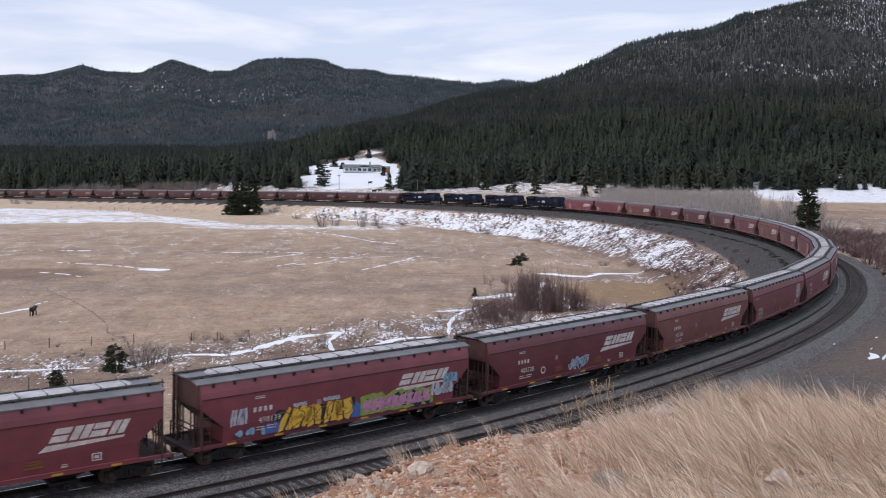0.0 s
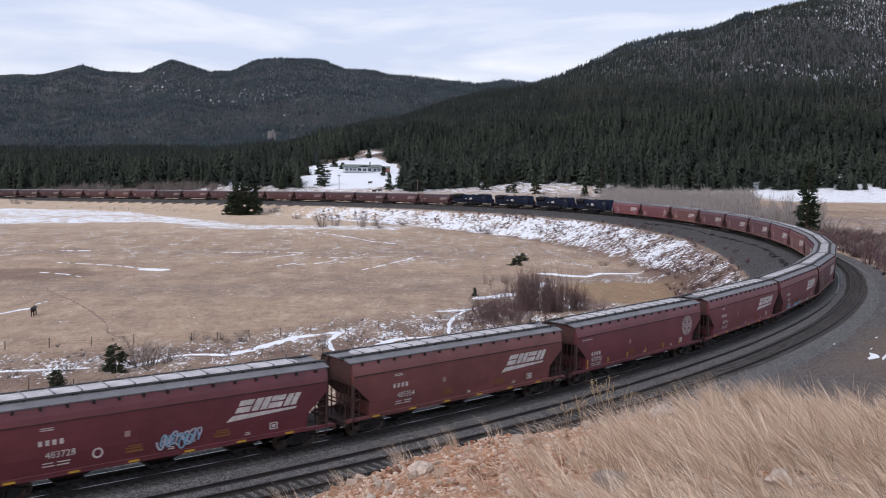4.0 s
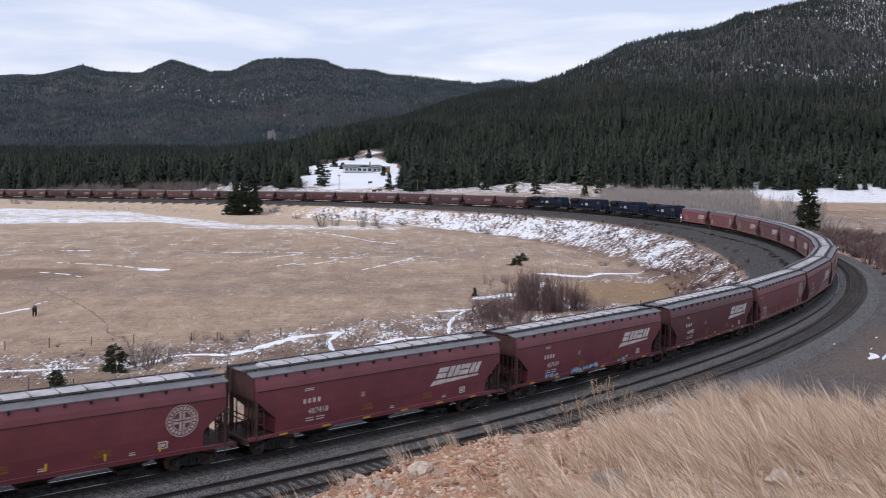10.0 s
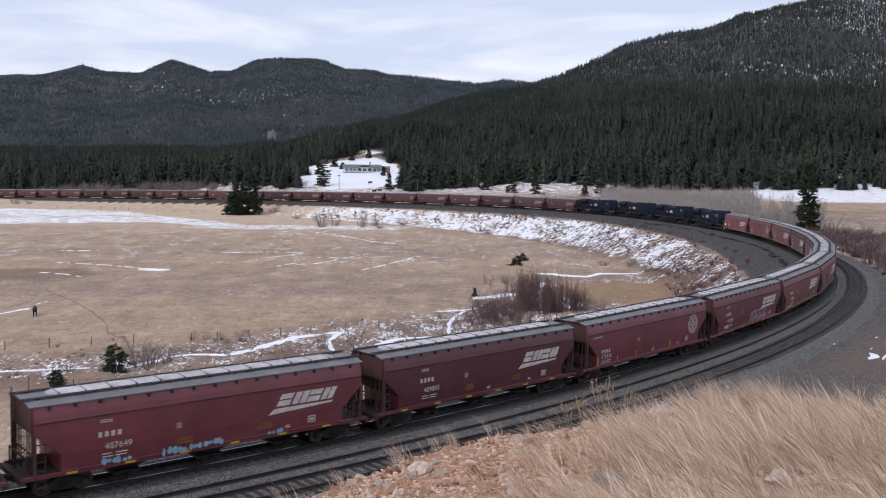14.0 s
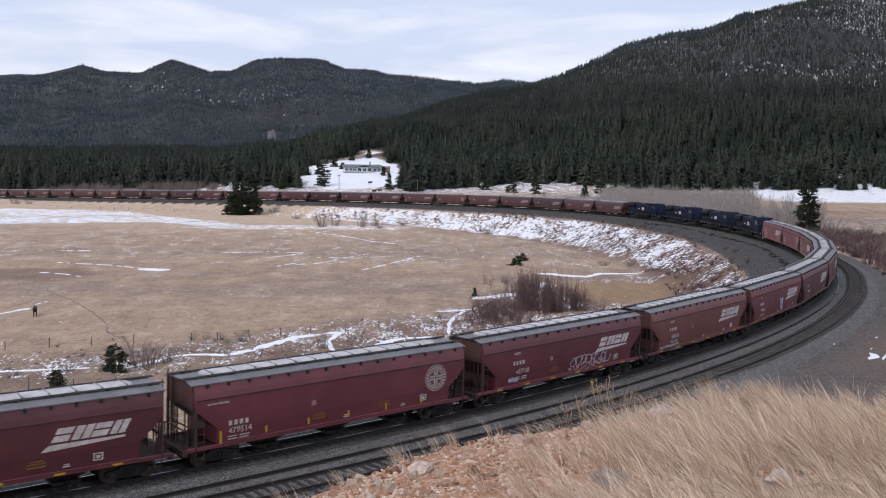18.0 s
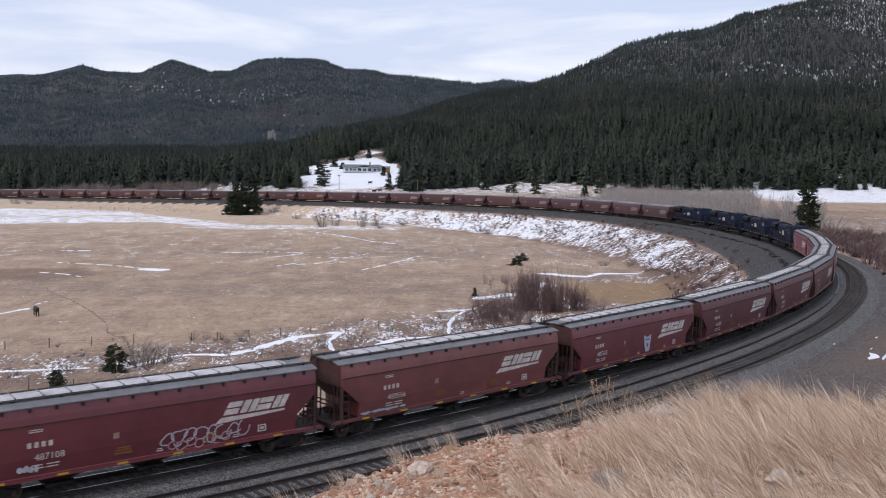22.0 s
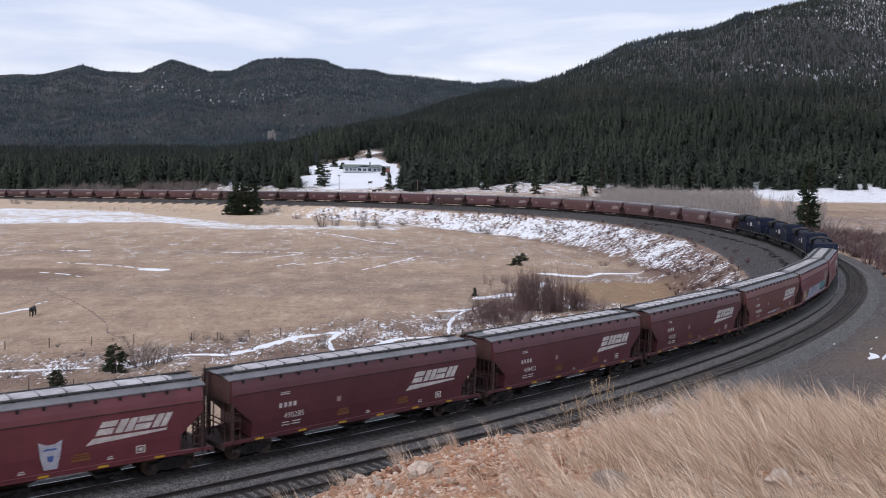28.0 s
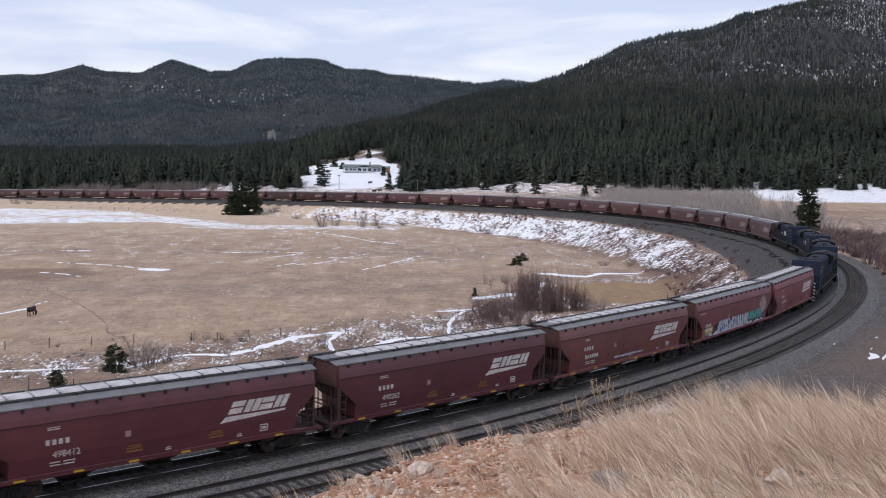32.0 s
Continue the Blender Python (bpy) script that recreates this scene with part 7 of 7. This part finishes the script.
for i in range(26):
    s = rng.uniform(52, 112)
    x, y, z = (float(q) for q in line_at(s, float(np.interp(s, [40, 70, 95, 120], [30, 18, 10.2, 8.6])) + rng.gauss(0, 0.5)))
    q = rng.uniform(0.2, 0.7)
    o = new("boulder", CLODS[i % 6] if i % 3 else ROCKS[i % 16])
    o.matrix_basis = pose(x, y, hz(x, y) + q * 0.2, 0, 0, rng.uniform(0, 360)) @ Matrix.Scale(q, 4)
    tagged(o, "dark stone on the edge of the gravel bench" if i % 3 else "rust-brown stone on the edge of the gravel bench", "rock", "stones along the bench")


M_STRAW = straw_material("dry_bunchgrass", (0.235, 0.155, 0.118), (0.65, 0.475, 0.345), (0.90, 0.735, 0.575))


def blades(tufts, each, length, width, wind, seed):
    """Bunches of curved tapering blades that splay from tuft centres and bend with the wind; all joined."""
    r = np.random.RandomState(seed)
    idx = np.repeat(np.arange(len(tufts)), each)
    n = len(idx)
    big = r.uniform(0.55, 1.2, len(tufts))[idx]
    turn = r.normal(0, 0.35, len(tufts))[idx]
    splay = np.abs(r.normal(0, 0.55, n))
    a = r.uniform(0, 6.283, n)
    gust = 0.95 + 0.35 * wave(tufts[idx, 0] * 1.1, tufts[idx, 1] * 1.1, 44)
    hx = np.cos(a) * splay + np.cos(wind + turn) * gust
    hy = np.sin(a) * splay + np.sin(wind + turn) * gust
    ln = np.hypot(hx, hy) + 1e-6
    tilt = np.arctan(ln) * r.uniform(0.7, 1.2, n)
    L = length * big * r.uniform(0.45, 1.15, n)
    w = width * r.uniform(0.6, 1.3, n)
    rx, ry = tufts[idx, 0] + np.cos(a) * 0.05 * r.rand(n), tufts[idx, 1] + np.sin(a) * 0.05 * r.rand(n)
    face = r.uniform(0, 6.28, n)
    wx, wy = np.cos(face) * w, np.sin(face) * w
    z0 = ground_z(tufts[:, 0], tufts[:, 1])[idx] - 0.02
    out = []
    for f, taper in ((0.0, 1.0), (0.4, 0.8), (0.75, 0.5), (1.0, 0.0)):
        hor, up = L * np.sin(tilt * (0.4 + 0.75 * f)) * f, L * np.cos(tilt * (0.4 + 0.75 * f)) * f
        px, py, pz = rx + hx / ln * hor, ry + hy / ln * hor, z0 + up
        if taper:
            out.append(np.stack([px - wx * taper, py - wy * taper, pz], 1))
            out.append(np.stack([px + wx * taper, py + wy * taper, pz], 1))
        else:
            out.append(np.stack([px, py, pz], 1))
    verts = np.stack(out, 1).reshape(-1, 3)
    k = np.arange(n)[:, None] * 7
    t = np.array([(0, 1, 3), (0, 3, 2), (2, 3, 5), (2, 5, 4), (4, 5, 6)])
    return verts, (k[:, :, None] + t[None]).reshape(-1, 3)


nr = np.random.RandomState(11)
tufts = np.stack([nr.uniform(0.2, 8.8, 9000), nr.uniform(5.0, 13.6, 9000)], 1)
clump = 0.55 + 0.7 * wave(tufts[:, 0] * 1.5, tufts[:, 1] * 1.5, 41)
edge = 1.0 + 0.40 * (tufts[:, 1] - 7.5)
tx, ty = tufts[:, 0], tufts[:, 1]
ok = (nr.rand(9000) < np.clip(clump, 0.06, 1)) & (nr.rand(9000) < 1 / (1 + np.exp((edge - tx) * 3.0))) & (np.hypot(tx, ty) < 13.1)
tufts = tufts[ok]
for bx, by, br in ((1.5, 8.05, 0.36), (2.8, 7.6, 0.24), (3.8, 8.9, 0.18), (5.1, 10.9, 0.2)):
    tufts = tufts[np.hypot(tufts[:, 0] - bx, (tufts[:, 1] - by) * 0.6) > br]
tufts = tufts[:3300]
v, t = blades(tufts, nr.randint(14, 46, len(tufts)), 0.50, 0.0030, math.pi * 0.95, 12)
tagged(new("bunchgrass", tri_mesh("bunchgrass", v, t, M_STRAW)), "dense dry straw-coloured bunchgrass leaning in the wind", "grass", kind="stuff")
# thin tufts among the stones and along the crest
few = []
for i in range(85):
    x, y = nr.uniform(-3.2, 3.4), nr.uniform(8.0, 12.8)
    if nr.rand() < 0.5:
        a = nr.uniform(-0.22, 0.3)
        x, y = 12.3 * math.sin(a), 12.3 * math.cos(a)
    few.append((x, y))
v, t = blades(np.array(few), nr.randint(5, 22, len(few)), 0.40, 0.0019, math.pi * 0.8, 13)
tagged(new("grass_tufts", tri_mesh("grass_tufts", v, t, M_STRAW)), "sparse dry grass tufts between loose stones", "grass", kind="stuff")

M_WEED = straw_material("dry_weed", (0.20, 0.13, 0.08), (0.34, 0.24, 0.15), (0.46, 0.35, 0.23))


def dried_weed(x, y, h, seed):
    """A dead forb: forked stalks with seed heads."""
    r = random.Random(seed)
    e = new("dried_weed")
    e.matrix_basis = pose(x, y, hz(x, y) - 0.02)
    for i in range(r.randint(3, 5)):
        a, t = r.uniform(0, 6.28), r.uniform(0.05, 0.35)
        top = Vector((math.cos(a) * t * h - 0.1 * h, math.sin(a) * t * h, h * r.uniform(0.75, 1.05)))
        bm = rods([((0, 0, 0), top * 0.5 + Vector((0.02, 0, 0))), (top * 0.5 + Vector((0.02, 0, 0)), top)], 0.0026, 4)
        heads = []
        for k in range(r.randint(3, 6)):
            p = top * r.uniform(0.7, 1.0)
            q = p + Vector((r.uniform(-0.09, 0.09), r.uniform(-0.09, 0.09), r.uniform(0.02, 0.1)))
            rod(bm, p, q, 0.0018, 4)
            heads.append(q)
        st = part("stalk", bm, M_WEED, e)
        for q in heads + [top]:
            hb = bmesh.new()
            bmesh.ops.create_icosphere(hb, subdivisions=1, radius=r.uniform(0.006, 0.011), matrix=Matrix.Translation(q) @ Matrix.Diagonal((1, 1, 0.7, 1)))
            part("seed_head", hb, M_WEED, st)
    tagged(e, "brown dried weed with round seed heads on thin stalks", "weed", "dry weeds on the bank")
    return e


for i, (x, y, h) in enumerate(((1.95, 11.7, 0.75), (2.1, 11.9, 0.6), (1.75, 11.8, 0.5), (1.55, 11.6, 0.42), (2.25, 11.6, 0.5), (5.6, 11.4, 0.4), (5.85, 11.7, 0.4))):
    dried_weed(x, y, h, 60 + i)


def motions():
    for e, mid, half, k in MOVERS:
        walk(e, [(t, car_pose(mid - SPEED * t, half)) for t in range(33)])
    zc = hz(-67.8, 158.8)
    walk(COW, [(0, pose(-67.9, 158.8, zc, 0, 0, 90)), (8, pose(-67.7, 158.8, zc, 0, 0, 106)), (13, pose(-67.6, 158.8, zc, 0, 0, 111)), (19, pose(-67.5, 158.7, zc, 0, 0, 113)), (23, pose(-67.3, 158.7, zc, 0, 0, 128)), (28, pose(-67.9, 158.7, zc, 0, 0, 92)), (32, pose(-68.1, 158.7, zc, 0, 0, 76))])
    walk(COW_HEAD, [(0, pose(0.78, 0, 1.12, 0, 5, 0)), (8, pose(0.78, 0, 1.05, 0, 20, 0)), (16, pose(0.8, 0, 0.9, 0, 35, 0)), (24, pose(0.8, 0, 0.8, 0, 45, 0)), (32, pose(0.82, 0, 0.6, 0, 60, 0))])
    # wheels of the cars that pass near roll without slip
    step = 1 / 15
    for o, k in WHEELS:
        base = Matrix(o.matrix_basis)
        rows = []
        for i in range(int(32 / step) + 1):
            rows.append((i * step, base @ Matrix.Rotation(-SPEED * i * step / 0.457, 4, "Y")))
        walk(o, rows)


motions()
